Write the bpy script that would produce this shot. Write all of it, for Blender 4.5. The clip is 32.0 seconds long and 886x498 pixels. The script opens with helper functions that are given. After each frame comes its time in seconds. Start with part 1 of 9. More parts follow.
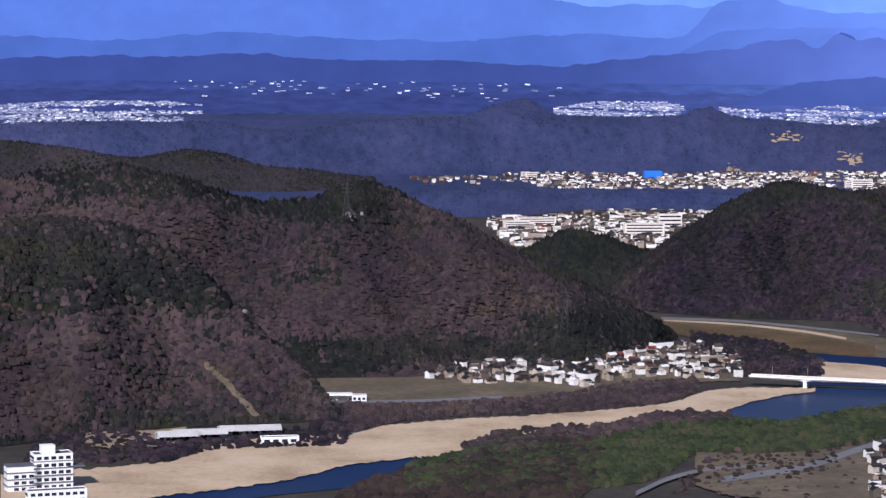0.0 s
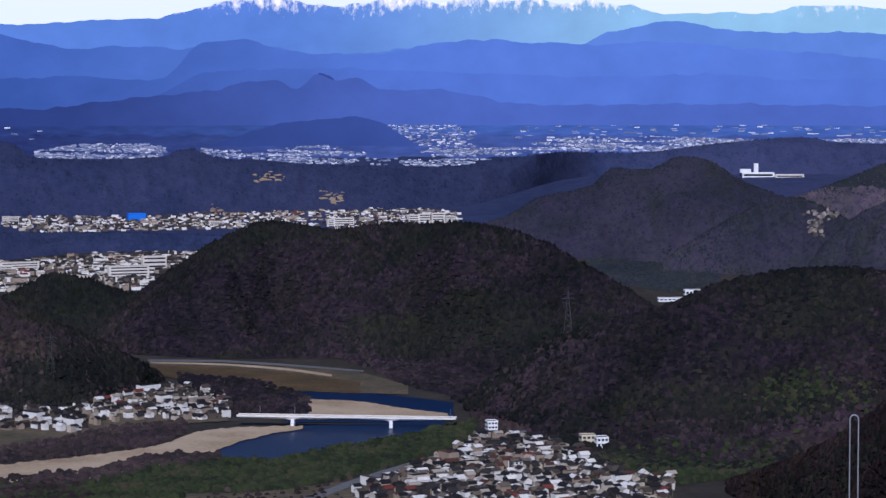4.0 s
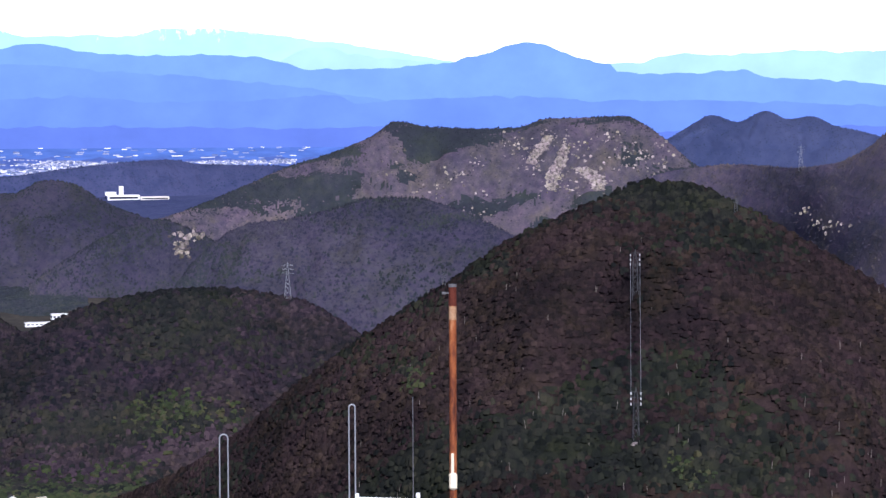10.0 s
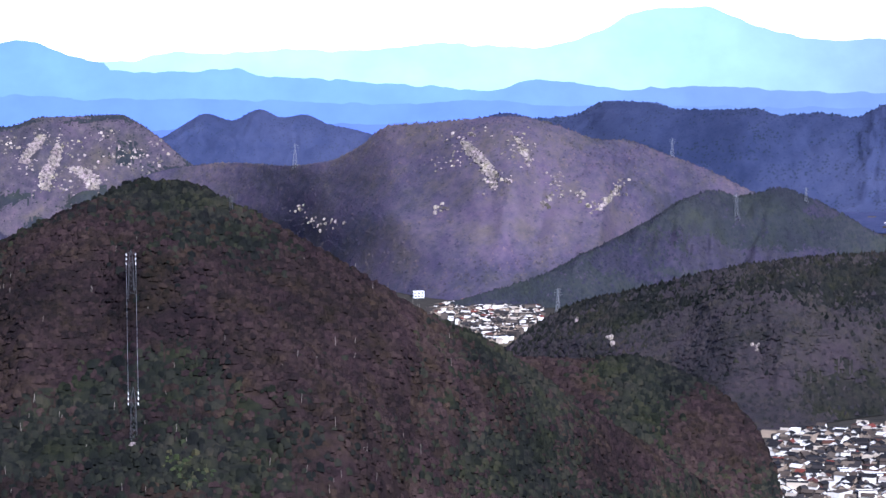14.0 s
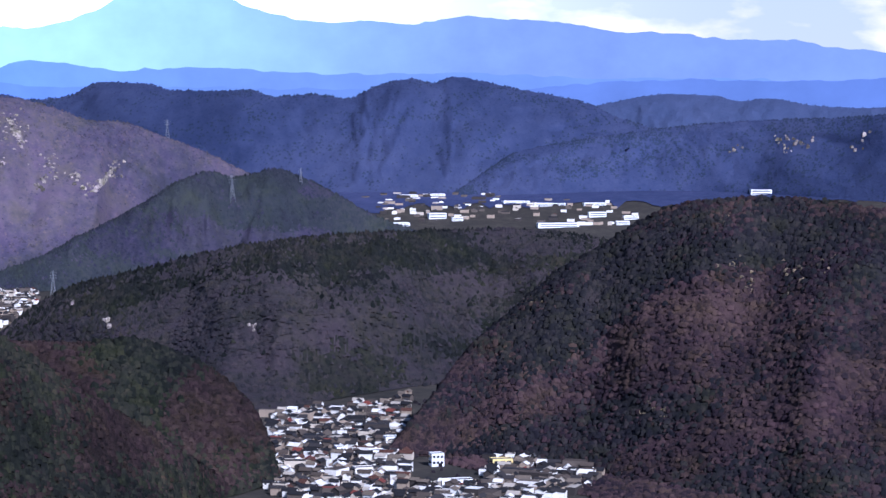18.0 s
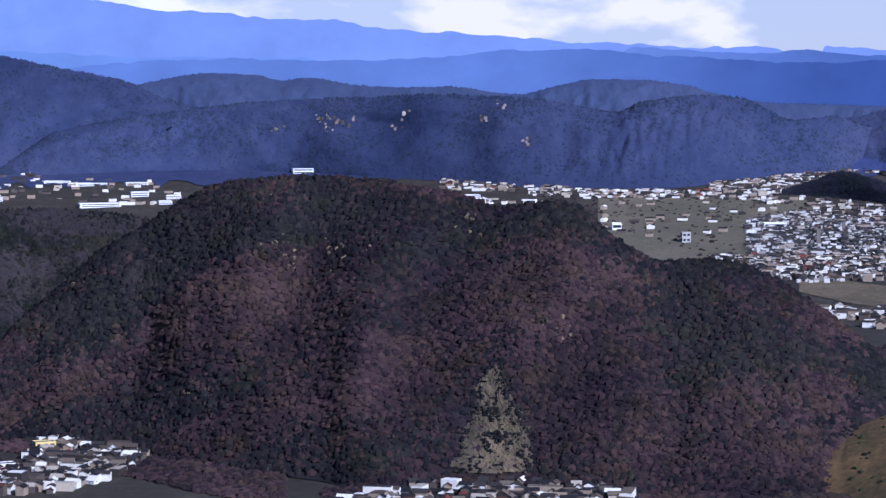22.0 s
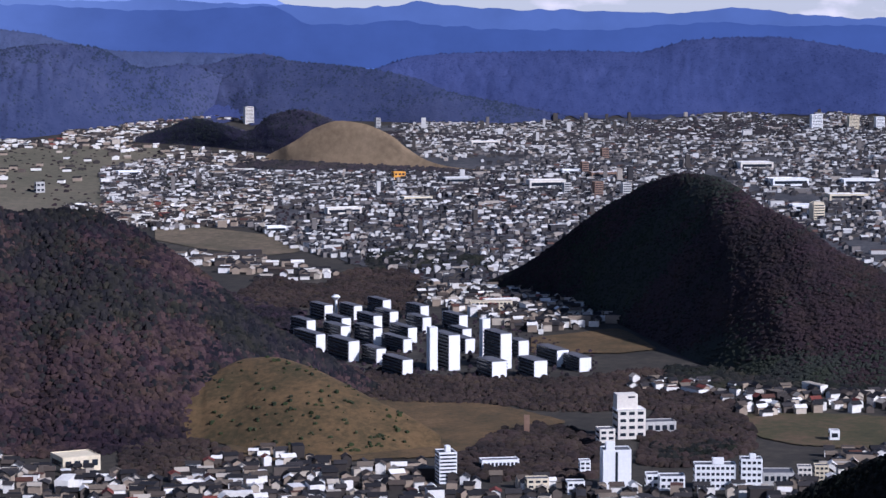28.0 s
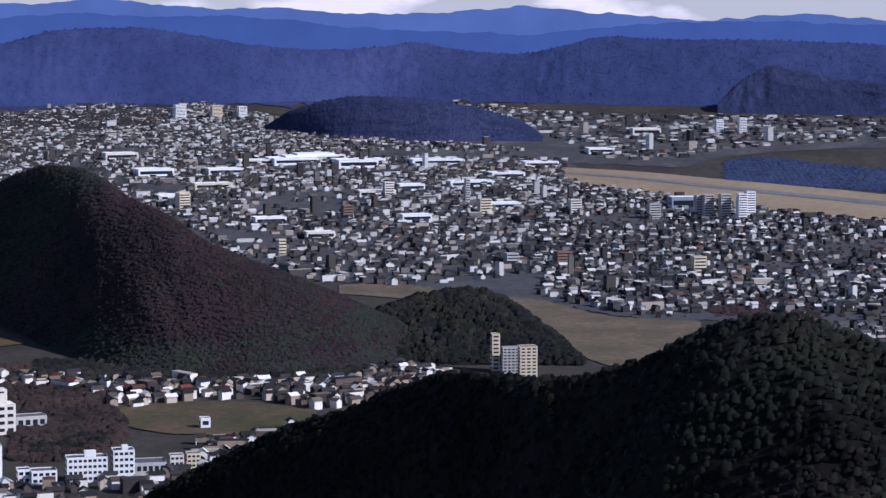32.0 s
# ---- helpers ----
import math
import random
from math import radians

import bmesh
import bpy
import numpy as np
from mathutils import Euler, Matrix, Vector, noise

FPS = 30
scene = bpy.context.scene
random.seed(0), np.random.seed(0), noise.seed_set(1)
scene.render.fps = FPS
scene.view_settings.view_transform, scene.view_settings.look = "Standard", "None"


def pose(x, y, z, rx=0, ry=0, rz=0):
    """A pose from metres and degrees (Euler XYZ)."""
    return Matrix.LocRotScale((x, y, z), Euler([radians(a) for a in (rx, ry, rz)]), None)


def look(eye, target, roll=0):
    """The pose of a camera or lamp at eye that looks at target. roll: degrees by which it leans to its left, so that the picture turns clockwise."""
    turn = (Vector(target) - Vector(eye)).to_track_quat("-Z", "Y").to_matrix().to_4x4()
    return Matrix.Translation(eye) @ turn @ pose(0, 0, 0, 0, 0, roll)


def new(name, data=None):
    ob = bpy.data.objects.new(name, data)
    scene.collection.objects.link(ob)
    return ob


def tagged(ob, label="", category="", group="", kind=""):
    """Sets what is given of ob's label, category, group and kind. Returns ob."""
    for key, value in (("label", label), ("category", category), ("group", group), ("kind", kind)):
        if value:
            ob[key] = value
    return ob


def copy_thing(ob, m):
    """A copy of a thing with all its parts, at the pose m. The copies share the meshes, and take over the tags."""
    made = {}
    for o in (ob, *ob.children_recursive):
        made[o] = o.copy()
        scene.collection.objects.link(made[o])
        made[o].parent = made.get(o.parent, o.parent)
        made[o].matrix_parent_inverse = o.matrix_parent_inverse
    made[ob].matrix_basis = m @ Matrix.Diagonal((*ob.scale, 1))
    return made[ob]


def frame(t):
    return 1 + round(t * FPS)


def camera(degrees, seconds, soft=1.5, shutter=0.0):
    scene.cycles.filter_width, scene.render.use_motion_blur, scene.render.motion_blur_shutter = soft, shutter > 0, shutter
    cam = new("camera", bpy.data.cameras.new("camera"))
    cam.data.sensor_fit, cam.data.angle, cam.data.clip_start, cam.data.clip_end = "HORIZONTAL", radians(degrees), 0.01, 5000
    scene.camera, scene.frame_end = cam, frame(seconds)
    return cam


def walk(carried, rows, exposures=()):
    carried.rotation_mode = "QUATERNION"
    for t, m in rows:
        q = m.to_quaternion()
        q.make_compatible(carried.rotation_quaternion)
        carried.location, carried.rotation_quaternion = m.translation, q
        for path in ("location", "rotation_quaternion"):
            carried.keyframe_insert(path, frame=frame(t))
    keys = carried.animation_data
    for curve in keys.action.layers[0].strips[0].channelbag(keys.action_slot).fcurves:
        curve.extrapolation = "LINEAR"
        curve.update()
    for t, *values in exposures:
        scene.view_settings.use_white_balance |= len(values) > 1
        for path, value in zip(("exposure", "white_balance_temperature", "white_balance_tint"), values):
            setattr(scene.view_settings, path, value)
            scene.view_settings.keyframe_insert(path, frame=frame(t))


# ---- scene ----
# Seconds, bearing, tilt and roll in degrees. The camera turns on the spot at a lookout on a mountain top.
EYE = Vector((0.0, 0.0, 310.0))
LENS = 19.35
ROWS = [
    (0, 0.000, -4.940, 0.373), (0.5, 1.888, -4.776, 0.390), (1, 3.626, -4.625, 0.411), (1.5, 5.223, -4.493, 0.313),
    (2, 6.676, -4.374, 0.272), (2.5, 7.979, -4.262, 0.212), (3, 9.137, -4.161, 0.142), (3.5, 10.248, -4.074, 0.032),
    (5.5, 14.670, -3.799, -0.028), (6, 15.776, -3.746, -0.074), (6.5, 16.878, -3.701, -0.082), (7, 18.001, -3.656, -0.130),
    (7.5, 19.156, -3.627, -0.168), (8, 20.326, -3.593, -0.204), (8.5, 21.525, -3.568, -0.203), (9, 22.749, -3.552, -0.168),
    (9.5, 23.999, -3.535, -0.176), (10, 25.283, -3.525, -0.223), (10.5, 26.594, -3.521, -0.171), (11, 27.934, -3.519, -0.179),
    (11.5, 29.291, -3.528, -0.174), (12, 30.675, -3.535, -0.177), (12.5, 32.098, -3.550, -0.174), (13, 33.526, -3.558, -0.204),
    (13.5, 34.957, -3.576, -0.235), (14, 36.385, -3.595, -0.182), (14.5, 37.807, -3.619, -0.195), (16.5, 43.432, -3.823, -0.137),
    (17, 44.800, -3.893, -0.070), (17.5, 46.147, -3.960, -0.043), (18, 47.483, -4.031, -0.040), (18.5, 48.803, -4.104, -0.017),
    (19, 50.110, -4.170, -0.046), (19.5, 51.414, -4.238, -0.003), (20, 52.724, -4.298, 0.034), (20.5, 54.034, -4.363, 0.095),
    (21, 55.352, -4.433, 0.166), (21.5, 56.620, -4.491, 0.173), (22, 57.562, -4.475, 0.190), (22.5, 58.114, -4.379, 0.212),
    (23, 58.284, -4.188, 0.228), (23.5, 58.061, -3.922, 0.189), (24, 57.473, -3.617, 0.153), (24.5, 56.753, -3.501, 0.140),
    (26.5, 63.944, -4.865, 0.142), (27, 66.916, -5.195, 0.006), (27.5, 69.508, -5.454, 0.021), (28, 71.754, -5.588, 0.005),
    (28.5, 73.633, -5.634, -0.089), (29, 75.364, -5.667, 0.011), (29.5, 77.090, -5.697, -0.027), (30, 78.810, -5.716, -0.032),
    (30.5, 80.531, -5.736, 0.016), (31, 82.255, -5.747, -0.031), (31.5, 83.977, -5.768, -0.041), (32, 85.709, -5.788, 0.026),
]


def aim(bearing, tilt):
    b, e = radians(bearing), radians(tilt)
    return Vector((math.sin(b) * math.cos(e), math.cos(b) * math.cos(e), math.sin(e)))


cam = camera(LENS, 32.0, soft=1.45)
walk(cam, [(t, look(EYE, EYE + aim(b, e), r)) for t, b, e, r in ROWS],
     exposures=[(0, 0.18, 5250, 23), (1.5, -0.12, 5050, 23), (3, -0.5, 4850, 23), (5, -0.62, 4950, 23), (6.5, -0.45, 5050, 23), (7.5, -0.25, 5150, 23), (9, 0.1, 5200, 22), (12, 0.8, 5000, 22),
                (14.5, 0.8, 4900, 23), (17.5, 0.54, 4700, 25), (20, 0.24, 4650, 25), (24, 0.18, 4650, 24), (26.5, 0.2, 4850, 24), (28, 0.18, 5000, 23.5), (32, 0.08, 5000, 23.5)])

# ---- light ----
SUN_BEARING, SUN_HEIGHT = 197.0, 34.0
world = bpy.data.worlds.new("sky")
scene.world = world
world.use_nodes = True
wn, wl = world.node_tree.nodes, world.node_tree.links
wn.clear()
w_out = wn.new("ShaderNodeOutputWorld")
w_bg = wn.new("ShaderNodeBackground")
w_sky = wn.new("ShaderNodeTexSky")
w_sky.sky_type = "NISHITA"
w_sky.sun_disc = False
w_sky.sun_elevation = radians(SUN_HEIGHT)
w_sky.sun_rotation = radians(SUN_BEARING)
w_co = wn.new("ShaderNodeTexCoord")
w_lift = wn.new("ShaderNodeVectorMath")
w_lift.operation = "ADD"
w_lift.inputs[1].default_value = (0, 0, 0.06)
wl.new(w_co.outputs["Generated"], w_lift.inputs[0])
wl.new(w_lift.outputs[0], w_sky.inputs["Vector"])
w_map = wn.new("ShaderNodeMapping")
w_map.inputs["Scale"].default_value = (13, 13, 34)
wl.new(w_co.outputs["Generated"], w_map.inputs["Vector"])
w_noise = wn.new("ShaderNodeTexNoise")
w_noise.inputs["Scale"].default_value = 1.3
w_noise.inputs["Detail"].default_value = 6
wl.new(w_map.outputs[0], w_noise.inputs["Vector"])
w_ramp = wn.new("ShaderNodeValToRGB")
w_ramp.color_ramp.elements[0].position = 0.50
w_ramp.color_ramp.elements[1].position = 0.61
w_ramp.color_ramp.elements[0].color = (0.38, 0.38, 0.38, 1)
wl.new(w_noise.outputs["Fac"], w_ramp.inputs["Fac"])
w_mix = wn.new("ShaderNodeMixRGB")
w_mix.inputs["Color2"].default_value = (14.2, 14.0, 13.8, 1)
w_sep = wn.new("ShaderNodeSeparateXYZ")
wl.new(w_co.outputs["Generated"], w_sep.inputs[0])
w_low = wn.new("ShaderNodeMapRange")
w_low.inputs["From Min"].default_value = 0.22
w_low.inputs["From Max"].default_value = 0.05
wl.new(w_sep.outputs["Z"], w_low.inputs["Value"])
w_bank = wn.new("ShaderNodeMath")
w_bank.operation = "MULTIPLY"
wl.new(w_low.outputs[0], w_bank.inputs[1])
wl.new(w_bank.outputs[0], w_mix.inputs["Fac"])
wl.new(w_sky.outputs["Color"], w_mix.inputs["Color1"])
# The cloud bank is bright in the north-east and turns to thin lavender cloud over the east.
w_turn = wn.new("ShaderNodeMath")
w_turn.operation = "ARCTAN2"
wl.new(w_sep.outputs["X"], w_turn.inputs[0])
wl.new(w_sep.outputs["Y"], w_turn.inputs[1])
w_east = wn.new("ShaderNodeMapRange")
w_east.interpolation_type = "SMOOTHSTEP"
w_east.inputs["From Min"].default_value, w_east.inputs["From Max"].default_value = radians(40), radians(54)
wl.new(w_turn.outputs[0], w_east.inputs["Value"])
w_break = wn.new("ShaderNodeMixRGB")
w_break.inputs["Color1"].default_value = (0.85, 0.85, 0.85, 1)
wl.new(w_east.outputs[0], w_break.inputs["Fac"])
wl.new(w_ramp.outputs["Color"], w_break.inputs["Color2"])
wl.new(w_break.outputs["Color"], w_bank.inputs[0])
w_cloud = wn.new("ShaderNodeMixRGB")
w_cloud.inputs["Color1"].default_value = (25.0, 23.6, 21.5, 1)
w_cloud.inputs["Color2"].default_value = (14.0, 12.0, 10.8, 1)
wl.new(w_east.outputs[0], w_cloud.inputs["Fac"])
wl.new(w_cloud.outputs["Color"], w_mix.inputs["Color2"])
wl.new(w_mix.outputs["Color"], w_bg.inputs["Color"])
w_bg.inputs["Strength"].default_value = 0.066
wl.new(w_bg.outputs["Background"], w_out.inputs["Surface"])

sun = new("sun", bpy.data.lights.new("sun", "SUN"))
sun.data.energy = 5.0
sun.data.angle = radians(0.5)
sun.data.color = (1.0, 0.895, 0.735)
sun.matrix_world = look(Vector((0, 0, 900)), Vector((0, 0, 900)) - aim(SUN_BEARING, SUN_HEIGHT))

# ---- materials ----


def material(name, base, rough=0.85, metal=0.0, emit=None, emit_strength=0.0):
    m = bpy.data.materials.new(name)
    m.use_nodes = True
    b = m.node_tree.nodes["Principled BSDF"]
    b.inputs["Base Color"].default_value = (*base, 1)
    b.inputs["Roughness"].default_value = rough
    b.inputs["Metallic"].default_value = metal
    b.inputs["Specular IOR Level"].default_value = 0.25
    if emit:
        b.inputs["Emission Color"].default_value = (*emit, 1)
        b.inputs["Emission Strength"].default_value = emit_strength
    return m


def ramp_node(m, stops):
    r = m.node_tree.nodes.new("ShaderNodeValToRGB")
    e = r.color_ramp.elements
    while len(e) < len(stops):
        e.new(0.5)
    for el, (p, c) in zip(e, stops):
        el.position, el.color = p, (*c, 1)
    return r


def noise_node(m, size, detail=4, rough=0.6, stretch=(1, 1, 1)):
    n, l = m.node_tree.nodes, m.node_tree.links
    g = n.new("ShaderNodeNewGeometry")
    mp = n.new("ShaderNodeMapping")
    mp.inputs["Scale"].default_value = tuple(k / size for k in stretch)
    t = n.new("ShaderNodeTexNoise")
    t.inputs["Scale"].default_value = 1
    t.inputs["Detail"].default_value = detail
    t.inputs["Roughness"].default_value = rough
    l.new(g.outputs["Position"], mp.inputs["Vector"])
    l.new(mp.outputs[0], t.inputs["Vector"])
    return t


def two_scale(name, stops, big, fine, rough=0.9, bump=0.0, amount=0.5, island=0.0, stretch=(1, 1, 1)):
    """Colour from a large and a fine noise, with a bump; island adds a random shade for each separate piece."""
    m = material(name, stops[0][1], rough)
    n, l = m.node_tree.nodes, m.node_tree.links
    b = n["Principled BSDF"]
    t1, t2 = noise_node(m, big, 4, 0.6, stretch), noise_node(m, fine, 5, 0.7, stretch)
    mx = n.new("ShaderNodeMix")
    mx.inputs["Factor"].default_value = amount
    l.new(t1.outputs["Fac"], mx.inputs["A"])
    l.new(t2.outputs["Fac"], mx.inputs["B"])
    wide = n.new("ShaderNodeMath")
    wide.operation = "MULTIPLY_ADD"
    wide.inputs[1].default_value, wide.inputs[2].default_value = 1.35, -0.175
    l.new(mx.outputs["Result"], wide.inputs[0])
    value = wide.outputs[0]
    if island:
        g = n.new("ShaderNodeNewGeometry")
        md = n.new("ShaderNodeMath")
        md.operation = "MULTIPLY_ADD"
        md.inputs[1].default_value = island
        l.new(g.outputs["Random Per Island"], md.inputs[0])
        sb = n.new("ShaderNodeMath")
        sb.operation = "SUBTRACT"
        sb.inputs[1].default_value = island / 2
        l.new(value, sb.inputs[0])
        l.new(sb.outputs[0], md.inputs[2])
        value = md.outputs[0]
    r = ramp_node(m, stops)
    l.new(value, r.inputs["Fac"])
    l.new(r.outputs["Color"], b.inputs["Base Color"])
    if island and big < 250:
        # Kinds of tree: olive and violet drifts within one wood.
        t3 = noise_node(m, fine * 4.5, 5, 0.75)
        kinds = ramp_node(m, [(0.36, (1.03, 1.06, 0.80)), (0.5, (1.0, 1.0, 1.0)), (0.64, (1.0, 0.92, 1.07))])
        mk = n.new("ShaderNodeMixRGB")
        mk.blend_type = "MULTIPLY"
        mk.inputs["Fac"].default_value = 1.0
        l.new(t3.outputs["Fac"], kinds.inputs["Fac"])
        l.new(r.outputs["Color"], mk.inputs["Color1"])
        l.new(kinds.outputs["Color"], mk.inputs["Color2"])
        l.new(mk.outputs["Color"], b.inputs["Base Color"])
    if bump:
        bp = n.new("ShaderNodeBump")
        bp.inputs["Strength"].default_value = 0.8
        bp.inputs["Distance"].default_value = bump
        l.new(t2.outputs["Fac"], bp.inputs["Height"])
        l.new(bp.outputs[0], b.inputs["Normal"])
    return m


def pieces(name, stops, rough=0.8, metal=0.0, per_object=False):
    """A random colour for each separate piece of a mesh, or for each object."""
    m = material(name, stops[0][1], rough, metal)
    n, l = m.node_tree.nodes, m.node_tree.links
    if per_object:
        g = n.new("ShaderNodeObjectInfo")
        out = g.outputs["Random"]
    else:
        g = n.new("ShaderNodeNewGeometry")
        out = g.outputs["Random Per Island"]
    r = ramp_node(m, stops)
    r.color_ramp.interpolation = "CONSTANT"
    l.new(out, r.inputs["Fac"])
    t = noise_node(m, 3.0, 3)
    mx = n.new("ShaderNodeMixRGB")
    mx.blend_type = "MULTIPLY"
    mx.inputs["Fac"].default_value = 0.35
    l.new(r.outputs["Color"], mx.inputs["Color1"])
    l.new(t.outputs["Fac"], mx.inputs["Color2"])
    l.new(mx.outputs["Color"], n["Principled BSDF"].inputs["Base Color"])
    return m


BROWN_WOOD = [(0.25, (0.0139, 0.0112, 0.0135)), (0.42, (0.0267, 0.0183, 0.0201)), (0.56, (0.0435, 0.0295, 0.0302)), (0.74, (0.0693, 0.0469, 0.0426))]
GREEN_WOOD = [(0.25, (0.0066, 0.0082, 0.0083)), (0.45, (0.0132, 0.0147, 0.0138)), (0.60, (0.0232, 0.0231, 0.0193)), (0.78, (0.0397, 0.0332, 0.0275))]
MIXED_WOOD = [(0.25, (0.0072, 0.0084, 0.0108)), (0.45, (0.0171, 0.0144, 0.0183)), (0.58, (0.0297, 0.0222, 0.0267)), (0.74, (0.0522, 0.0379, 0.0414))]
FAR_WOOD_HAZED = [(0.30, (0.0145, 0.0217, 0.063)), (0.50, (0.0261, 0.0348, 0.09)), (0.70, (0.0435, 0.0493, 0.114))]
LILAC_WOOD_HAZED = [(0.25, (0.0253, 0.0258, 0.0401)), (0.42, (0.0506, 0.0448, 0.0625)), (0.56, (0.0851, 0.0683, 0.0838)), (0.74, (0.1357, 0.1042, 0.1121))]
CONE_WOOD = [(0.25, (0.0067, 0.006, 0.0065)), (0.42, (0.0151, 0.011, 0.0111)), (0.56, (0.0283, 0.019, 0.0182)), (0.74, (0.051, 0.035, 0.0304))]
DARK_WOOD = [(0.25, (0.0069, 0.0058, 0.0078)), (0.45, (0.0138, 0.0093, 0.0117)), (0.58, (0.0221, 0.0134, 0.0157)), (0.74, (0.0331, 0.0198, 0.0212))]
M_BROWN = two_scale("winter_forest", BROWN_WOOD, 170, 9, 0.95, 2.0, 0.45, 0.28)
M_GREEN = two_scale("evergreen_forest", GREEN_WOOD, 150, 9, 0.95, 2.0, 0.45, 0.25)
M_MIXED = two_scale("mixed_forest", MIXED_WOOD, 180, 10, 0.95, 2.0, 0.45, 0.28)
# Far woods: the blue of the distance haze is painted into the base colour.
M_FAR = two_scale("hazed_distant_forest", FAR_WOOD_HAZED, 260, 22, 0.95, 4.0, 0.5, 0.2)
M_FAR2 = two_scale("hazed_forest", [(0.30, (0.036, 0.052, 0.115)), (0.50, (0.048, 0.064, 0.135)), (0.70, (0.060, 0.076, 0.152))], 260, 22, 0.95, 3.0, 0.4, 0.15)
M_FARB = two_scale("hazed_blue_forest", [(0.30, (0.0193, 0.0284, 0.0775)), (0.50, (0.0322, 0.0421, 0.1)), (0.70, (0.0488, 0.0578, 0.1225))], 260, 22, 0.95, 3.0, 0.4, 0.15)
# Lilac and purple woods: distance haze is put into their base colours.
M_LILAC = two_scale("hazed_lilac_wood", LILAC_WOOD_HAZED, 200, 12, 0.95, 2.0, 0.45, 0.28)
M_PURPLE = two_scale("hazed_purple_wood", [(0.25, (0.0096, 0.0117, 0.023)), (0.42, (0.02, 0.0198, 0.0377)), (0.56, (0.0344, 0.0315, 0.0525)), (0.74, (0.0544, 0.0495, 0.064))], 180, 10, 0.95, 1.5, 0.4, 0.22)
# Woods behind the city, with haze blue in the base colour.
M_FARCITY = two_scale("hazed_city_forest", [(0.30, (0.0195, 0.03, 0.0992)), (0.50, (0.0315, 0.045, 0.1312)), (0.70, (0.0465, 0.06, 0.16))], 260, 22, 0.95, 2.0, 0.4, 0.12)
M_LILAC2 = two_scale("grey_winter_wood", [(0.25, (0.0079, 0.0084, 0.0107)), (0.42, (0.0158, 0.0144, 0.0172)), (0.56, (0.0266, 0.022, 0.0246)), (0.74, (0.0403, 0.0327, 0.0328))], 180, 10, 0.95, 2.0, 0.45, 0.28)
# Paler lilac for the scarred mountain: more haze in the base colour.
M_LILAC3 = two_scale("hazed_pale_lilac_wood", [(0.25, (0.0274, 0.0283, 0.051)), (0.42, (0.0489, 0.0447, 0.0734)), (0.56, (0.0802, 0.0648, 0.0938)), (0.74, (0.1221, 0.095, 0.1183))], 200, 12, 0.95, 2.0, 0.4, 0.22)
M_CONE = two_scale("brown_winter_wood", CONE_WOOD, 120, 7, 0.95, 1.5, 0.4, 0.2)
M_CRAGHILL = two_scale("red_brown_wood", [(0.25, (0.0096, 0.0083, 0.0120)), (0.42, (0.0204, 0.0151, 0.0186)), (0.56, (0.0378, 0.0249, 0.0262)), (0.74, (0.0640, 0.0414, 0.0385))], 130, 8, 0.95, 1.5, 0.38, 0.3)
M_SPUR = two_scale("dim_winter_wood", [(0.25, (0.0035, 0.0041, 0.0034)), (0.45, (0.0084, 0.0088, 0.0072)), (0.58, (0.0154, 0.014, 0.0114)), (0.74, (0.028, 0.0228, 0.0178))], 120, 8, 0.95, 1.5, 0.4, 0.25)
M_DARKHILL = two_scale("dark_wood", DARK_WOOD, 120, 8, 0.95, 1.5, 0.4, 0.25)
M_BAMBOO = two_scale("green_grove", [(0.25, (0.009, 0.012, 0.006)), (0.42, (0.017, 0.024, 0.009)), (0.56, (0.028, 0.038, 0.013)), (0.75, (0.050, 0.042, 0.022))], 60, 6, 0.9, 1.0, 0.45, 0.3)
M_SCRUB = two_scale("brown_scrub", [(0.25, (0.0073, 0.0052, 0.005)), (0.42, (0.0166, 0.0114, 0.0101)), (0.56, (0.0285, 0.0192, 0.0157)), (0.74, (0.0441, 0.03, 0.0235))], 60, 3, 0.95, 0.8, 0.4, 0.22)
M_PADDY = two_scale("winter_paddy", [(0.3, (0.0735, 0.0718, 0.0459)), (0.5, (0.1103, 0.097, 0.064)), (0.7, (0.1522, 0.1261, 0.0861))], 120, 10, 0.95)
M_AIRGRASS = two_scale("airfield_grass", [(0.3, (0.20, 0.15, 0.09)), (0.7, (0.30, 0.235, 0.15))], 120, 12, 0.95)
M_MEADOW = two_scale("dry_grass", [(0.3, (0.0368, 0.0326, 0.013)), (0.45, (0.072, 0.0488, 0.0209)), (0.58, (0.112, 0.0703, 0.0295)), (0.75, (0.152, 0.0962, 0.0461))], 45, 5, 0.95, 0.5)
M_TANHILL = two_scale("tan_grass", [(0.3, (0.15, 0.105, 0.06)), (0.55, (0.23, 0.165, 0.095)), (0.75, (0.29, 0.21, 0.125))], 60, 8, 0.95, 0.5)
M_FIELD = two_scale("winter_field", [(0.3, (0.0595, 0.0558, 0.032)), (0.5, (0.1062, 0.0836, 0.0512)), (0.7, (0.17, 0.1271, 0.08))], 50, 8, 0.95, 0.3)
M_GREENFIELD = two_scale("green_field", [(0.3, (0.035, 0.0342, 0.0133)), (0.5, (0.0625, 0.0532, 0.0228)), (0.65, (0.1063, 0.0684, 0.038)), (0.8, (0.1375, 0.0855, 0.0475))], 50, 8, 0.95, 0.3)
M_PLAIN = two_scale("plain_ground", [(0.3, (0.0198, 0.018, 0.0143)), (0.5, (0.036, 0.031, 0.0236)), (0.7, (0.062, 0.0521, 0.0384))], 90, 12, 0.95, 0.3)
M_GRAVEL = two_scale("river_gravel", [(0.3, (0.30, 0.215, 0.125)), (0.5, (0.46, 0.345, 0.215)), (0.7, (0.54, 0.42, 0.28))], 60, 4, 0.9, 0.25, 0.4)
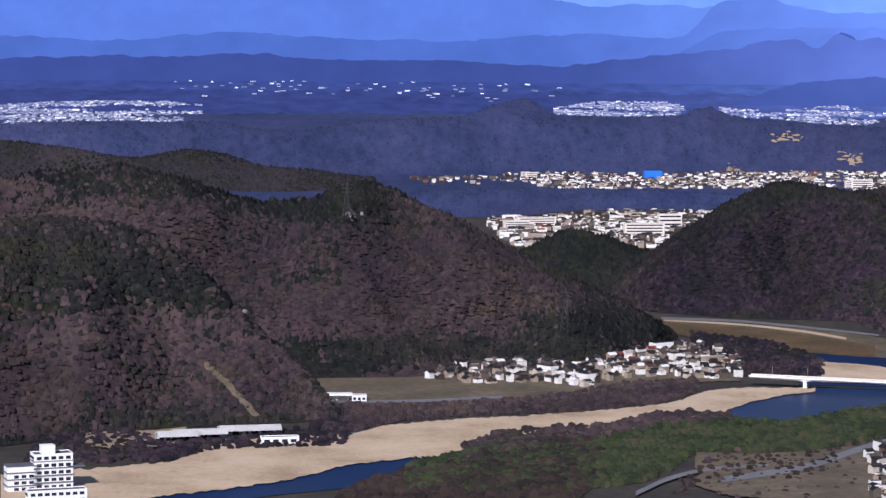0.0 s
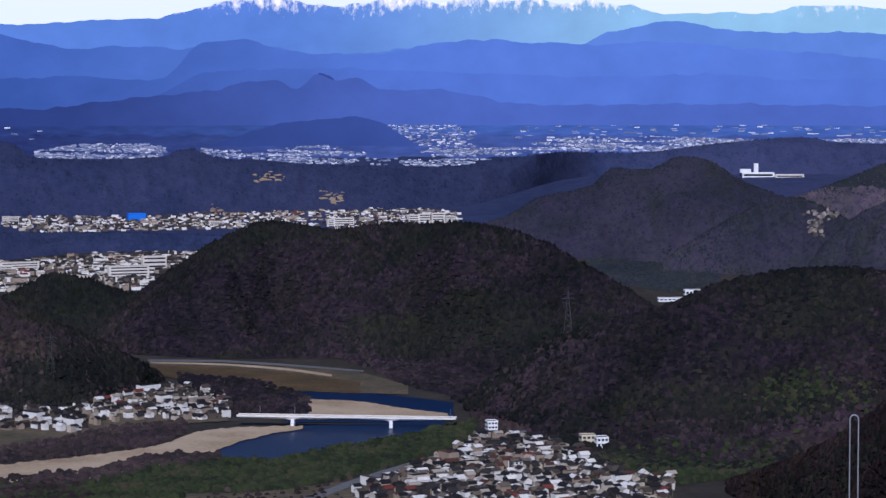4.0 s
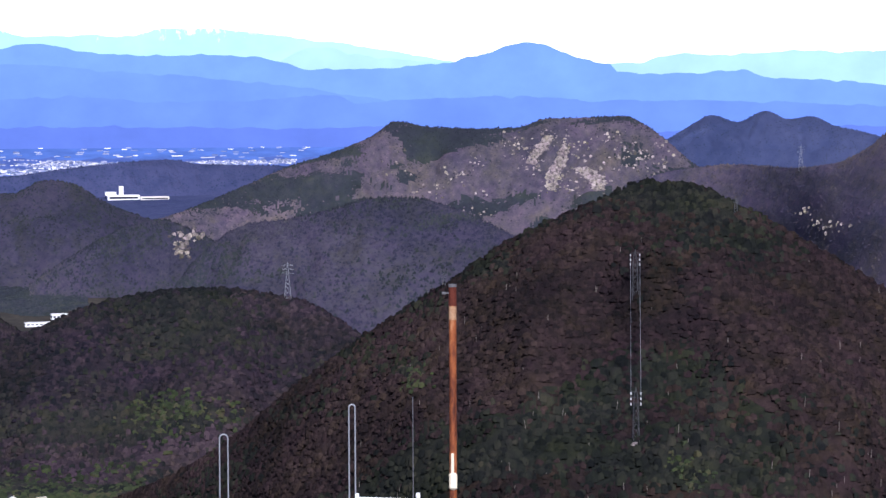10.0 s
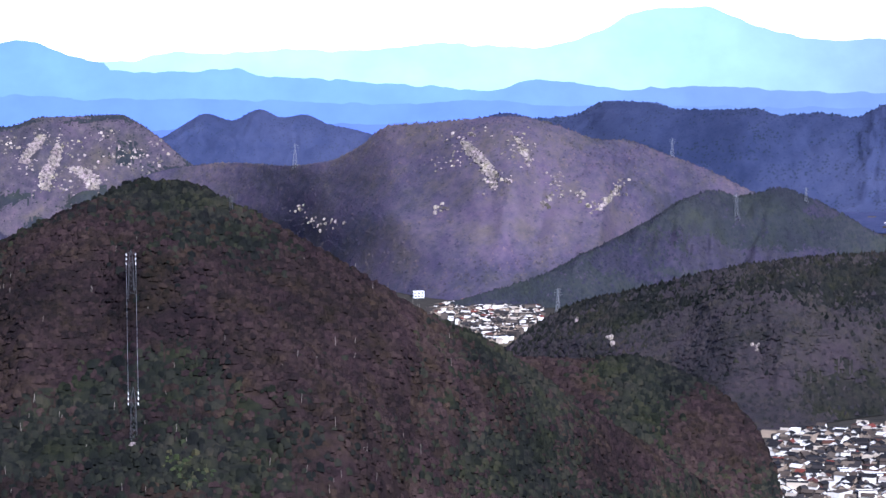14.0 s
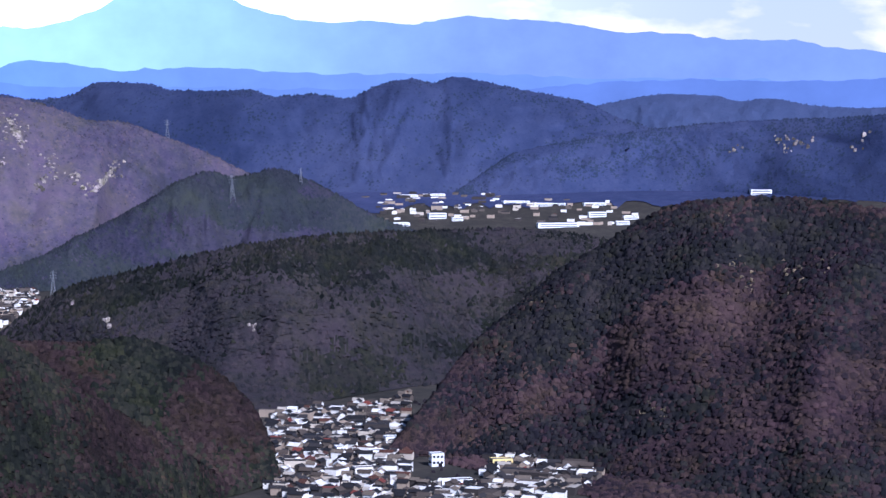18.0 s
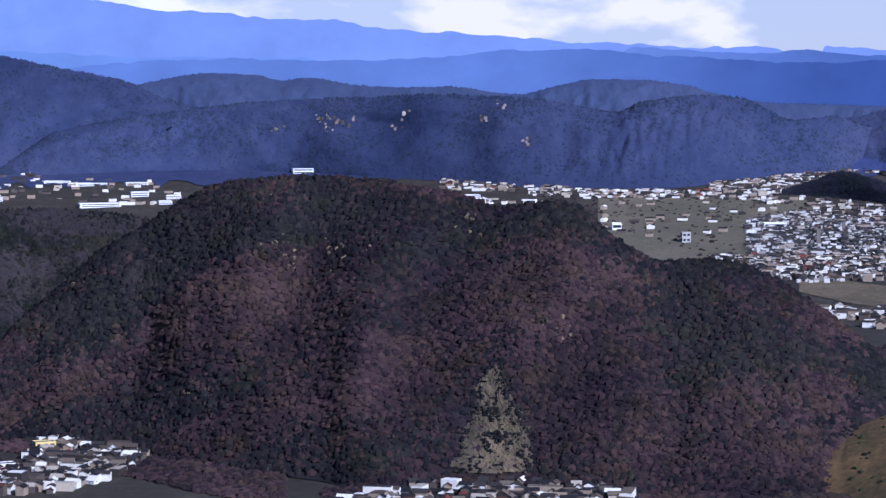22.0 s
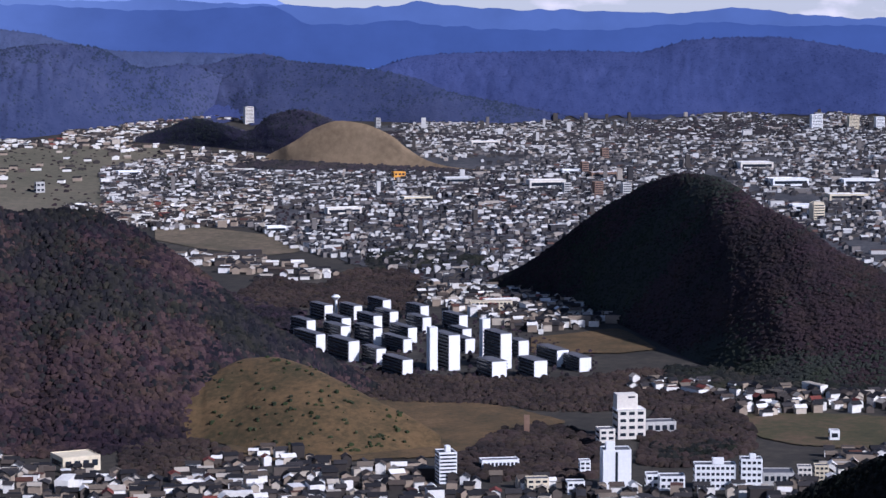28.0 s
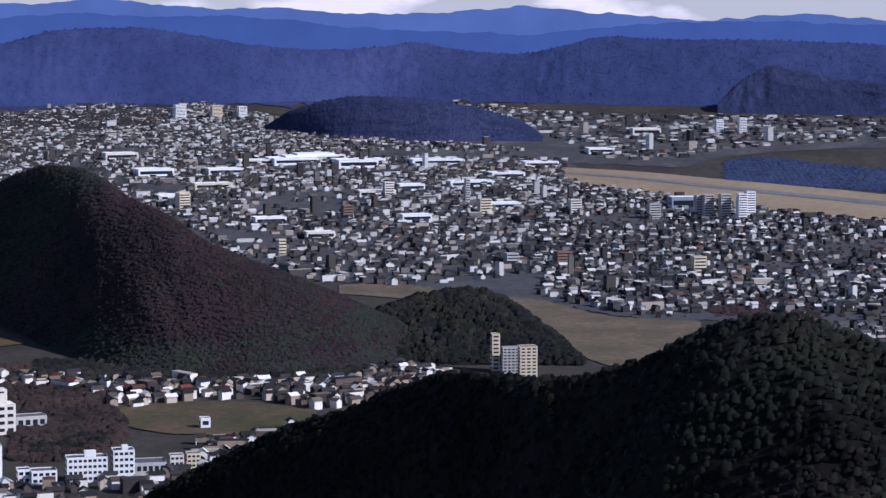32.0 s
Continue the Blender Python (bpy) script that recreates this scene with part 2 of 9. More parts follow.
M_WATER = two_scale("river_water", [(0.3, (0.003, 0.012, 0.050)), (0.7, (0.005, 0.020, 0.075))], 40, 3, 0.34, 0.04)
M_WATER.node_tree.nodes["Principled BSDF"].inputs["Specular IOR Level"].default_value = 0.10
M_ROCK = two_scale("bare_rock", [(0.34, (0.055, 0.048, 0.045)), (0.48, (0.15, 0.128, 0.115)), (0.62, (0.27, 0.23, 0.205)), (0.8, (0.40, 0.345, 0.31))], 16, 4, 0.9, 1.0, 0.6, 0.4)
M_CRAG = two_scale("crag_rock", [(0.25, (0.022, 0.0195, 0.0145)), (0.44, (0.045, 0.038, 0.027)), (0.58, (0.094, 0.075, 0.049)), (0.78, (0.215, 0.165, 0.102))], 34, 1.2, 0.9, 1.0, 0.5, 0.5)
M_CRAGGREEN = two_scale("hill_evergreen", [(0.25, (0.0069, 0.0072, 0.0101)), (0.45, (0.0131, 0.0133, 0.0157)), (0.60, (0.0235, 0.0219, 0.022)), (0.78, (0.0386, 0.0332, 0.0302))], 140, 8, 0.95, 0.0, 0.45, 0.28)
# Walls and roofs of the far towns, blue haze mixed into their colours.
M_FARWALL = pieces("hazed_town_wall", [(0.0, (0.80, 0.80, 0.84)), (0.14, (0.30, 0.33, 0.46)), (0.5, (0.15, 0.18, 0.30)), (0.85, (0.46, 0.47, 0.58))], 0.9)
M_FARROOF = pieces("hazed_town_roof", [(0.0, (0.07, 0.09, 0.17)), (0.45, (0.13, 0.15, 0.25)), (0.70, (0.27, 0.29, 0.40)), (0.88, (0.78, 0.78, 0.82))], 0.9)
M_NEARGREEN = two_scale("near_evergreen", [(0.25, (0.0048, 0.0057, 0.0058)), (0.45, (0.011, 0.0126, 0.0106)), (0.60, (0.0206, 0.0218, 0.0156)), (0.78, (0.0385, 0.0345, 0.0234))], 120, 8, 0.95, 0.0, 0.45, 0.3)
M_ROAD = two_scale("asphalt", [(0.3, (0.10, 0.10, 0.10)), (0.7, (0.19, 0.19, 0.19))], 20, 2, 0.85)
M_WALL = pieces("house_wall", [(0.0, (0.82, 0.79, 0.72)), (0.20, (0.34, 0.27, 0.20)), (0.40, (0.11, 0.09, 0.075)), (0.58, (0.55, 0.48, 0.38)), (0.68, (0.045, 0.038, 0.035)), (0.88, (0.84, 0.82, 0.78))])
ROOFS = [(0.0, (0.016, 0.015, 0.017)), (0.34, (0.036, 0.032, 0.032)), (0.54, (0.075, 0.058, 0.046)), (0.66, (0.15, 0.12, 0.09)), (0.74, (0.085, 0.038, 0.026)), (0.79, (0.17, 0.045, 0.032)), (0.83, (0.42, 0.37, 0.30)), (0.90, (0.80, 0.77, 0.71))]
M_ROOF = pieces("house_roof", ROOFS, 0.8)
M_ROOF_ONE = pieces("tiled_house_roof", ROOFS, 0.8, per_object=True)
WALLS = [(0.0, (0.82, 0.78, 0.70)), (0.24, (0.52, 0.44, 0.33)), (0.38, (0.84, 0.83, 0.80)), (0.50, (0.30, 0.24, 0.18)), (0.74, (0.12, 0.098, 0.085))]
M_WALL_ONE = pieces("rendered_house_wall", WALLS, 0.8, per_object=True)
M_CITYWALL = pieces("city_wall", [(0.0, (0.64, 0.62, 0.58)), (0.17, (0.20, 0.18, 0.165)), (0.40, (0.075, 0.066, 0.06)), (0.66, (0.42, 0.37, 0.31)), (0.76, (0.045, 0.042, 0.045)), (0.93, (0.74, 0.73, 0.70))])
M_CITYROOF = pieces("city_roof", [(0.0, (0.020, 0.020, 0.024)), (0.38, (0.042, 0.041, 0.045)), (0.64, (0.085, 0.080, 0.080)), (0.74, (0.11, 0.06, 0.045)), (0.79, (0.32, 0.31, 0.30)), (0.88, (0.62, 0.60, 0.57))], 0.8)
M_CITYFLOOR = two_scale("city_ground", [(0.3, (0.030, 0.031, 0.036)), (0.5, (0.055, 0.054, 0.056)), (0.7, (0.095, 0.090, 0.088))], 60, 9, 0.95)
M_WHITE = two_scale("white_paint", [(0.3, (0.70, 0.70, 0.69)), (0.7, (0.82, 0.82, 0.80))], 12, 1.5, 0.6)
M_CONCRETE = two_scale("concrete", [(0.3, (0.34, 0.33, 0.31)), (0.7, (0.50, 0.49, 0.46))], 12, 1.5, 0.8)
M_OFFWHITE = two_scale("offwhite_render", [(0.3, (0.58, 0.53, 0.46)), (0.7, (0.74, 0.69, 0.60))], 12, 1.5, 0.7)
# Concrete darkened so that the balcony sides' shade is in its colour.
M_SHADECONC = two_scale("shade_dark_concrete", [(0.3, (0.075, 0.072, 0.075)), (0.7, (0.115, 0.112, 0.115))], 10, 1.0, 0.8)
M_BLUEGREY = two_scale("blue_grey_cladding", [(0.3, (0.20, 0.25, 0.29)), (0.7, (0.28, 0.33, 0.37))], 12, 1.5, 0.6)
M_YELLOW = two_scale("yellow_render", [(0.3, (0.62, 0.48, 0.16)), (0.7, (0.74, 0.60, 0.24))], 12, 1.5, 0.8)
M_CREAM = two_scale("cream_render", [(0.3, (0.55, 0.47, 0.32)), (0.7, (0.70, 0.62, 0.45))], 12, 1.5, 0.8)
M_GLASS = material("dark_window_glass", (0.02, 0.025, 0.035), 0.12)
M_DARKROOF = two_scale("grey_roofing", [(0.3, (0.07, 0.07, 0.08)), (0.7, (0.13, 0.13, 0.14))], 10, 1.5, 0.7)
M_STEEL = material("galvanised_steel", (0.32, 0.33, 0.35), 0.5, 0.6)
M_DULLSTEEL = material("weathered_steel", (0.085, 0.087, 0.092), 0.6, 0.3)
M_BLUE = two_scale("blue_cladding", [(0.3, (0.02, 0.13, 0.62)), (0.7, (0.04, 0.20, 0.75))], 12, 2, 0.5)
M_ORANGE = two_scale("orange_cladding", [(0.3, (0.55, 0.24, 0.03)), (0.7, (0.70, 0.34, 0.05))], 12, 2, 0.6)
M_BRICK = two_scale("brown_tile", [(0.3, (0.16, 0.10, 0.07)), (0.7, (0.25, 0.16, 0.11))], 10, 1.5, 0.8)
M_RUST = two_scale("rusted_steel", [(0.28, (0.035, 0.010, 0.006)), (0.44, (0.12, 0.032, 0.011)), (0.58, (0.25, 0.075, 0.020)), (0.74, (0.44, 0.22, 0.10))], 0.5, 0.09, 0.7, 0.004, 0.55, stretch=(1, 1, 0.35))

M_BARK = two_scale("pale_bark", [(0.3, (0.11, 0.10, 0.085)), (0.7, (0.24, 0.21, 0.18))], 3, 0.4, 0.9)
M_PRIMER = two_scale("flaking_primer", [(0.3, (0.22, 0.11, 0.05)), (0.5, (0.36, 0.22, 0.12)), (0.7, (0.45, 0.32, 0.20))], 0.3, 0.04, 0.85, 0.003)
M_DARKRUST = two_scale("dark_red_rust", [(0.3, (0.05, 0.010, 0.006)), (0.7, (0.13, 0.030, 0.014))], 0.4, 0.05, 0.85, 0.003)


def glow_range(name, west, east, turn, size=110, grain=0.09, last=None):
    """Blue distance haze put into emission: its colour goes from west to east over the bearings turn, with a faint
    mottle.
    """
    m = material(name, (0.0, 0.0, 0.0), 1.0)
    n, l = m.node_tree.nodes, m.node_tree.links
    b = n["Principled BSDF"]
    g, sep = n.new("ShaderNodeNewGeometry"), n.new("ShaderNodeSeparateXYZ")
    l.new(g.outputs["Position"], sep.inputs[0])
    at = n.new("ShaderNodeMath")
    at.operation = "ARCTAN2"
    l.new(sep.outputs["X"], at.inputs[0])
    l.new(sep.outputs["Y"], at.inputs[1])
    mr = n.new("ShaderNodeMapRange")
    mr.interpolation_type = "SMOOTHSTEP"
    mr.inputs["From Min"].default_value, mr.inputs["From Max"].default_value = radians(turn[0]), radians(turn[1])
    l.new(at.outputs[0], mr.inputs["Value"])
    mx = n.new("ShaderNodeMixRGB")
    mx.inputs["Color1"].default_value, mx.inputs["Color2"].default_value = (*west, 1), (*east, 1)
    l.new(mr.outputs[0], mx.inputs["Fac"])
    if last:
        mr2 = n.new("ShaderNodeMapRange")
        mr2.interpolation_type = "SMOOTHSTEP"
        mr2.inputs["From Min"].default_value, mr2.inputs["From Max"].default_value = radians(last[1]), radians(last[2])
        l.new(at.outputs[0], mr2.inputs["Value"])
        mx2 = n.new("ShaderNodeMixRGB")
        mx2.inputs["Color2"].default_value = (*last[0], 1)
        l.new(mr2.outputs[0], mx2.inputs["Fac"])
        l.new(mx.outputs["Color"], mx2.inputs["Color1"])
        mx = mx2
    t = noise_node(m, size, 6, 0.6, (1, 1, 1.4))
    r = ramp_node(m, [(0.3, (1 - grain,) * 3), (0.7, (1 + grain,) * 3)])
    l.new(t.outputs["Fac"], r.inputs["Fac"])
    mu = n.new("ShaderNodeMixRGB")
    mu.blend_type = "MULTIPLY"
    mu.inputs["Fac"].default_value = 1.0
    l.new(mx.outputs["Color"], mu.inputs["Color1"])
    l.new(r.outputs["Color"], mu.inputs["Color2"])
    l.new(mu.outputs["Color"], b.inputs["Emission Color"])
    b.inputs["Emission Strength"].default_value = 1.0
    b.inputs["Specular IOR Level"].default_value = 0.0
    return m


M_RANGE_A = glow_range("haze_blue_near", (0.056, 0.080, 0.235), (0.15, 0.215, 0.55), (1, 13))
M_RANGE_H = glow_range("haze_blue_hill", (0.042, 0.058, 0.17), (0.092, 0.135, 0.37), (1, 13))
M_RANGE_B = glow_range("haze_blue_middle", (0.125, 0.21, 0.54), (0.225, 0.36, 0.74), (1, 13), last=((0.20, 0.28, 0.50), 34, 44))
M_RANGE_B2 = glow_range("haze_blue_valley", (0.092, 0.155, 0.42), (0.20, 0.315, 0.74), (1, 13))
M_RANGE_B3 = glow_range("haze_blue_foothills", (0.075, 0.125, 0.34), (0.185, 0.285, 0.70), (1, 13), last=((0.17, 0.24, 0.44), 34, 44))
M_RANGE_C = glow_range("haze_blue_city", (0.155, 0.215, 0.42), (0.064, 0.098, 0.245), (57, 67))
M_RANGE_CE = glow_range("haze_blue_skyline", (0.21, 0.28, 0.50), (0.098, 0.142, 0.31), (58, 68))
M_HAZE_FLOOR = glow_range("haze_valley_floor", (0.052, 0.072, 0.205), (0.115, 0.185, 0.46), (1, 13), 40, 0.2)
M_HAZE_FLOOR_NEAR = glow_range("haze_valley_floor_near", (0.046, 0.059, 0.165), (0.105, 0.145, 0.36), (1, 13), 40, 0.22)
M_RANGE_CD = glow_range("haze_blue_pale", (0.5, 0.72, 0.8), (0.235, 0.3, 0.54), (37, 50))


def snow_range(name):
    """Far blue mountains with snow on their upper slopes, haze and snow both put into emission."""
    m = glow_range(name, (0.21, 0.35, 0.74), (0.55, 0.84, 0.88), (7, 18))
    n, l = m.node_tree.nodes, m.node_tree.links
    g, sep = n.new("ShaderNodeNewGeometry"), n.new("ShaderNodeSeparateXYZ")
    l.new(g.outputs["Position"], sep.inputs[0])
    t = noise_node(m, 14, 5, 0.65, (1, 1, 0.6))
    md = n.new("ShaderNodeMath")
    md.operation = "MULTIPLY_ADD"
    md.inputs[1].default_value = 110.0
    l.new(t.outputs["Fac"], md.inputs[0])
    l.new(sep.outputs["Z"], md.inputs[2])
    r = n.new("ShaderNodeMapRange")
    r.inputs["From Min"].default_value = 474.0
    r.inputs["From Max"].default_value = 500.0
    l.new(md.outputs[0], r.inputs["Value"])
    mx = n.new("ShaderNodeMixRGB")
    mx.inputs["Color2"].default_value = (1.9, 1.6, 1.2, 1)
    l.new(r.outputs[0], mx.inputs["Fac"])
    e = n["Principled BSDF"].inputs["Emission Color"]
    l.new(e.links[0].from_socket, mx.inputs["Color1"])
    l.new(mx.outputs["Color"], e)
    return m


# Darker copy of the near evergreens for the spur, shade put into its colour.
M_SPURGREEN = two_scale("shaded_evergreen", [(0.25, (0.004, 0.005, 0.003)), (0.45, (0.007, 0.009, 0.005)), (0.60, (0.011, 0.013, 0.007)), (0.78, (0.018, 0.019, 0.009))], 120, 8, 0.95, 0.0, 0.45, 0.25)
M_EVERDIM = two_scale("dim_evergreen", [(0.25, (0.010, 0.0135, 0.010)), (0.5, (0.017, 0.021, 0.016)), (0.75, (0.027, 0.030, 0.022))], 140, 9, 0.95, 0.0, 0.45, 0.2)
# Evergreens of the hazy hills, their haze likewise in the base colour.
M_EVERFAR = two_scale("hazed_distant_evergreen", [(0.30, (0.0124, 0.0195, 0.054)), (0.50, (0.0202, 0.03, 0.072)), (0.70, (0.031, 0.042, 0.093))], 260, 22, 0.95, 0.0, 0.5, 0.2)
M_EVERBLUE = two_scale("hazed_blue_evergreen", [(0.30, (0.013, 0.022, 0.050)), (0.50, (0.021, 0.031, 0.064)), (0.70, (0.032, 0.043, 0.078))], 260, 22, 0.95, 0.0, 0.5, 0.12)
M_LILACGREEN = two_scale("hazed_evergreen", [(0.25, (0.0119, 0.0143, 0.0207)), (0.5, (0.0202, 0.0245, 0.031)), (0.75, (0.0356, 0.0388, 0.0413))], 150, 10, 0.95, 0.0, 0.45, 0.25)
for dark_wood in (M_MIXED, M_GREEN, M_NEARGREEN, M_SPUR, M_CRAGGREEN, M_CRAGHILL, M_CONE):
    dark_wood.node_tree.nodes["Principled BSDF"].inputs["Specular IOR Level"].default_value = 0.05
EVER = {"dim_winter_wood": M_SPURGREEN, "red_brown_wood": M_CRAGGREEN, "brown_winter_wood": M_NEARGREEN, "dark_wood": M_EVERDIM, "hazed_blue_forest": M_EVERBLUE, "hazed_purple_wood": M_LILACGREEN, "hazed_city_forest": M_FARCITY, "hazed_lilac_wood": M_LILACGREEN, "hazed_pale_lilac_wood": M_LILAC, "hazed_distant_forest": M_EVERFAR, "hazed_forest": M_FAR2}

# ---- the lie of the land ----
# Distances past 2.6 km are drawn in towards the camera, so that the far ranges keep within sight.
NEAR, DEPTH = 2600.0, 2330.0


def drawn_in(r):
    r = np.asarray(r, float)
    d = np.maximum(r - NEAR, 0)
    return np.where(r > NEAR, NEAR + DEPTH * d / (d + DEPTH), r)


def warp(p):
    d = np.asarray(p, float) - np.array(EYE)
    r = np.linalg.norm(d, axis=1)
    return np.array(EYE) + d * (drawn_in(r) / np.maximum(r, 1e-6))[:, None]


def spot(bearing, r, z=0.0):
    b = np.radians(bearing)
    return np.stack([np.sin(b) * r, np.cos(b) * r, np.zeros_like(r) + z], -1)


def ground_range(e):
    """Level distance at which a sight line of elevation e (degrees, below the horizon) meets the plain."""
    return EYE.z / np.tan(np.radians(np.maximum(-np.asarray(e, float), 0.35)))


def curve(points, b):
    """A smooth curve through points (bearing, value)."""
    x, y = np.array([p[0] for p in points], float), np.array([p[1] for p in points], float)
    s = np.diff(y) / np.maximum(np.diff(x), 1e-6)
    t = np.concatenate([[s[0]], np.where(s[:-1] * s[1:] > 0, 2 * s[:-1] * s[1:] / np.where(s[:-1] + s[1:] == 0, 1, s[:-1] + s[1:]), 0), [s[-1]]])
    b = np.clip(b, x[0], x[-1])
    i = np.clip(np.searchsorted(x, b) - 1, 0, len(x) - 2)
    h = np.maximum(x[i + 1] - x[i], 1e-6)
    u = (b - x[i]) / h
    return ((1 + 2 * u) * (1 - u) ** 2 * y[i] + u * (1 - u) ** 2 * h * t[i] + u * u * (3 - 2 * u) * y[i + 1] + u * u * (u - 1) * h * t[i + 1])


def lattice(ix, iy, seed):
    h = (ix.astype(np.int64) * 374761393 + iy.astype(np.int64) * 668265263 + seed * 974634713) & 0x7FFFFFFF
    h = ((h ^ (h >> 13)) * 1274126177) & 0x7FFFFFFF
    return ((h ^ (h >> 16)) & 0xFFFF) / 65535.0


def value_noise(x, y, seed=0):
    x, y = np.asarray(x, float), np.asarray(y, float)
    ix, iy = np.floor(x), np.floor(y)
    u, v = x - ix, y - iy
    u, v = u * u * (3 - 2 * u), v * v * (3 - 2 * v)
    a, b = lattice(ix, iy, seed), lattice(ix + 1, iy, seed)
    c, d = lattice(ix, iy + 1, seed), lattice(ix + 1, iy + 1, seed)
    return (a * (1 - u) + b * u) * (1 - v) + (c * (1 - u) + d * u) * v


def fbm(x, y, seed=0, octaves=4):
    total, amp, norm = 0.0, 1.0, 0.0
    for k in range(octaves):
        total = total + amp * value_noise(np.asarray(x) * 2 ** k, np.asarray(y) * 2 ** k, seed + k)
        norm += amp
        amp *= 0.5
    return total / norm


def mesh_of(name, verts, faces, mats, index=None, smooth=False):
    """A mesh from arrays: verts (n, 3), faces (m, 3 or 4)."""
    verts, faces = np.asarray(verts, np.float32), np.asarray(faces, np.int32)
    me = bpy.data.meshes.new(name)
    k = faces.shape[1]
    me.vertices.add(len(verts))
    me.vertices.foreach_set("co", verts.ravel())
    me.loops.add(faces.size)
    me.loops.foreach_set("vertex_index", faces.ravel())
    me.polygons.add(len(faces))
    me.polygons.foreach_set("loop_start", np.arange(len(faces), dtype=np.int32) * k)
    me.polygons.foreach_set("loop_total", np.full(len(faces), k, np.int32))
    for m in mats:
        me.materials.append(m)
    if index is not None:
        me.polygons.foreach_set("material_index", np.asarray(index, np.int32))
    me.polygons.foreach_set("use_smooth", np.full(len(faces), smooth))
    me.update(calc_edges=True)
    me.validate()
    return me


def grid_faces(rows, cols):
    i = np.arange(rows * cols).reshape(rows, cols)
    return np.stack([i[:-1, :-1].ravel(), i[:-1, 1:].ravel(), i[1:, 1:].ravel(), i[1:, :-1].ravel()], 1)


def part(name, bm, mat, parent=None, label=""):
    me = bpy.data.meshes.new(name)
    bm.to_mesh(me)
    bm.free()
    me.materials.append(mat)
    ob = new(name, me)
    ob.parent = parent
    return tagged(ob, label)


def block(x, y, z, w, d, h, bevel=0.0):
    """A box of width w, depth d and height h that stands on z at its middle x, y."""
    bm = bmesh.new()
    bmesh.ops.create_cube(bm, size=1, matrix=Matrix.Translation((x, y, z + h / 2)) @ Matrix.Diagonal((w, d, h, 1)))
    if bevel:
        bmesh.ops.bevel(bm, geom=bm.edges[:], offset=bevel, segments=1, affect="EDGES")
    return bm


def join(*bms):
    out = bms[0]
    for b in bms[1:]:
        me = bpy.data.meshes.new("tmp")
        b.to_mesh(me)
        out.from_mesh(me)
        bpy.data.meshes.remove(me)
        b.free()
    return out


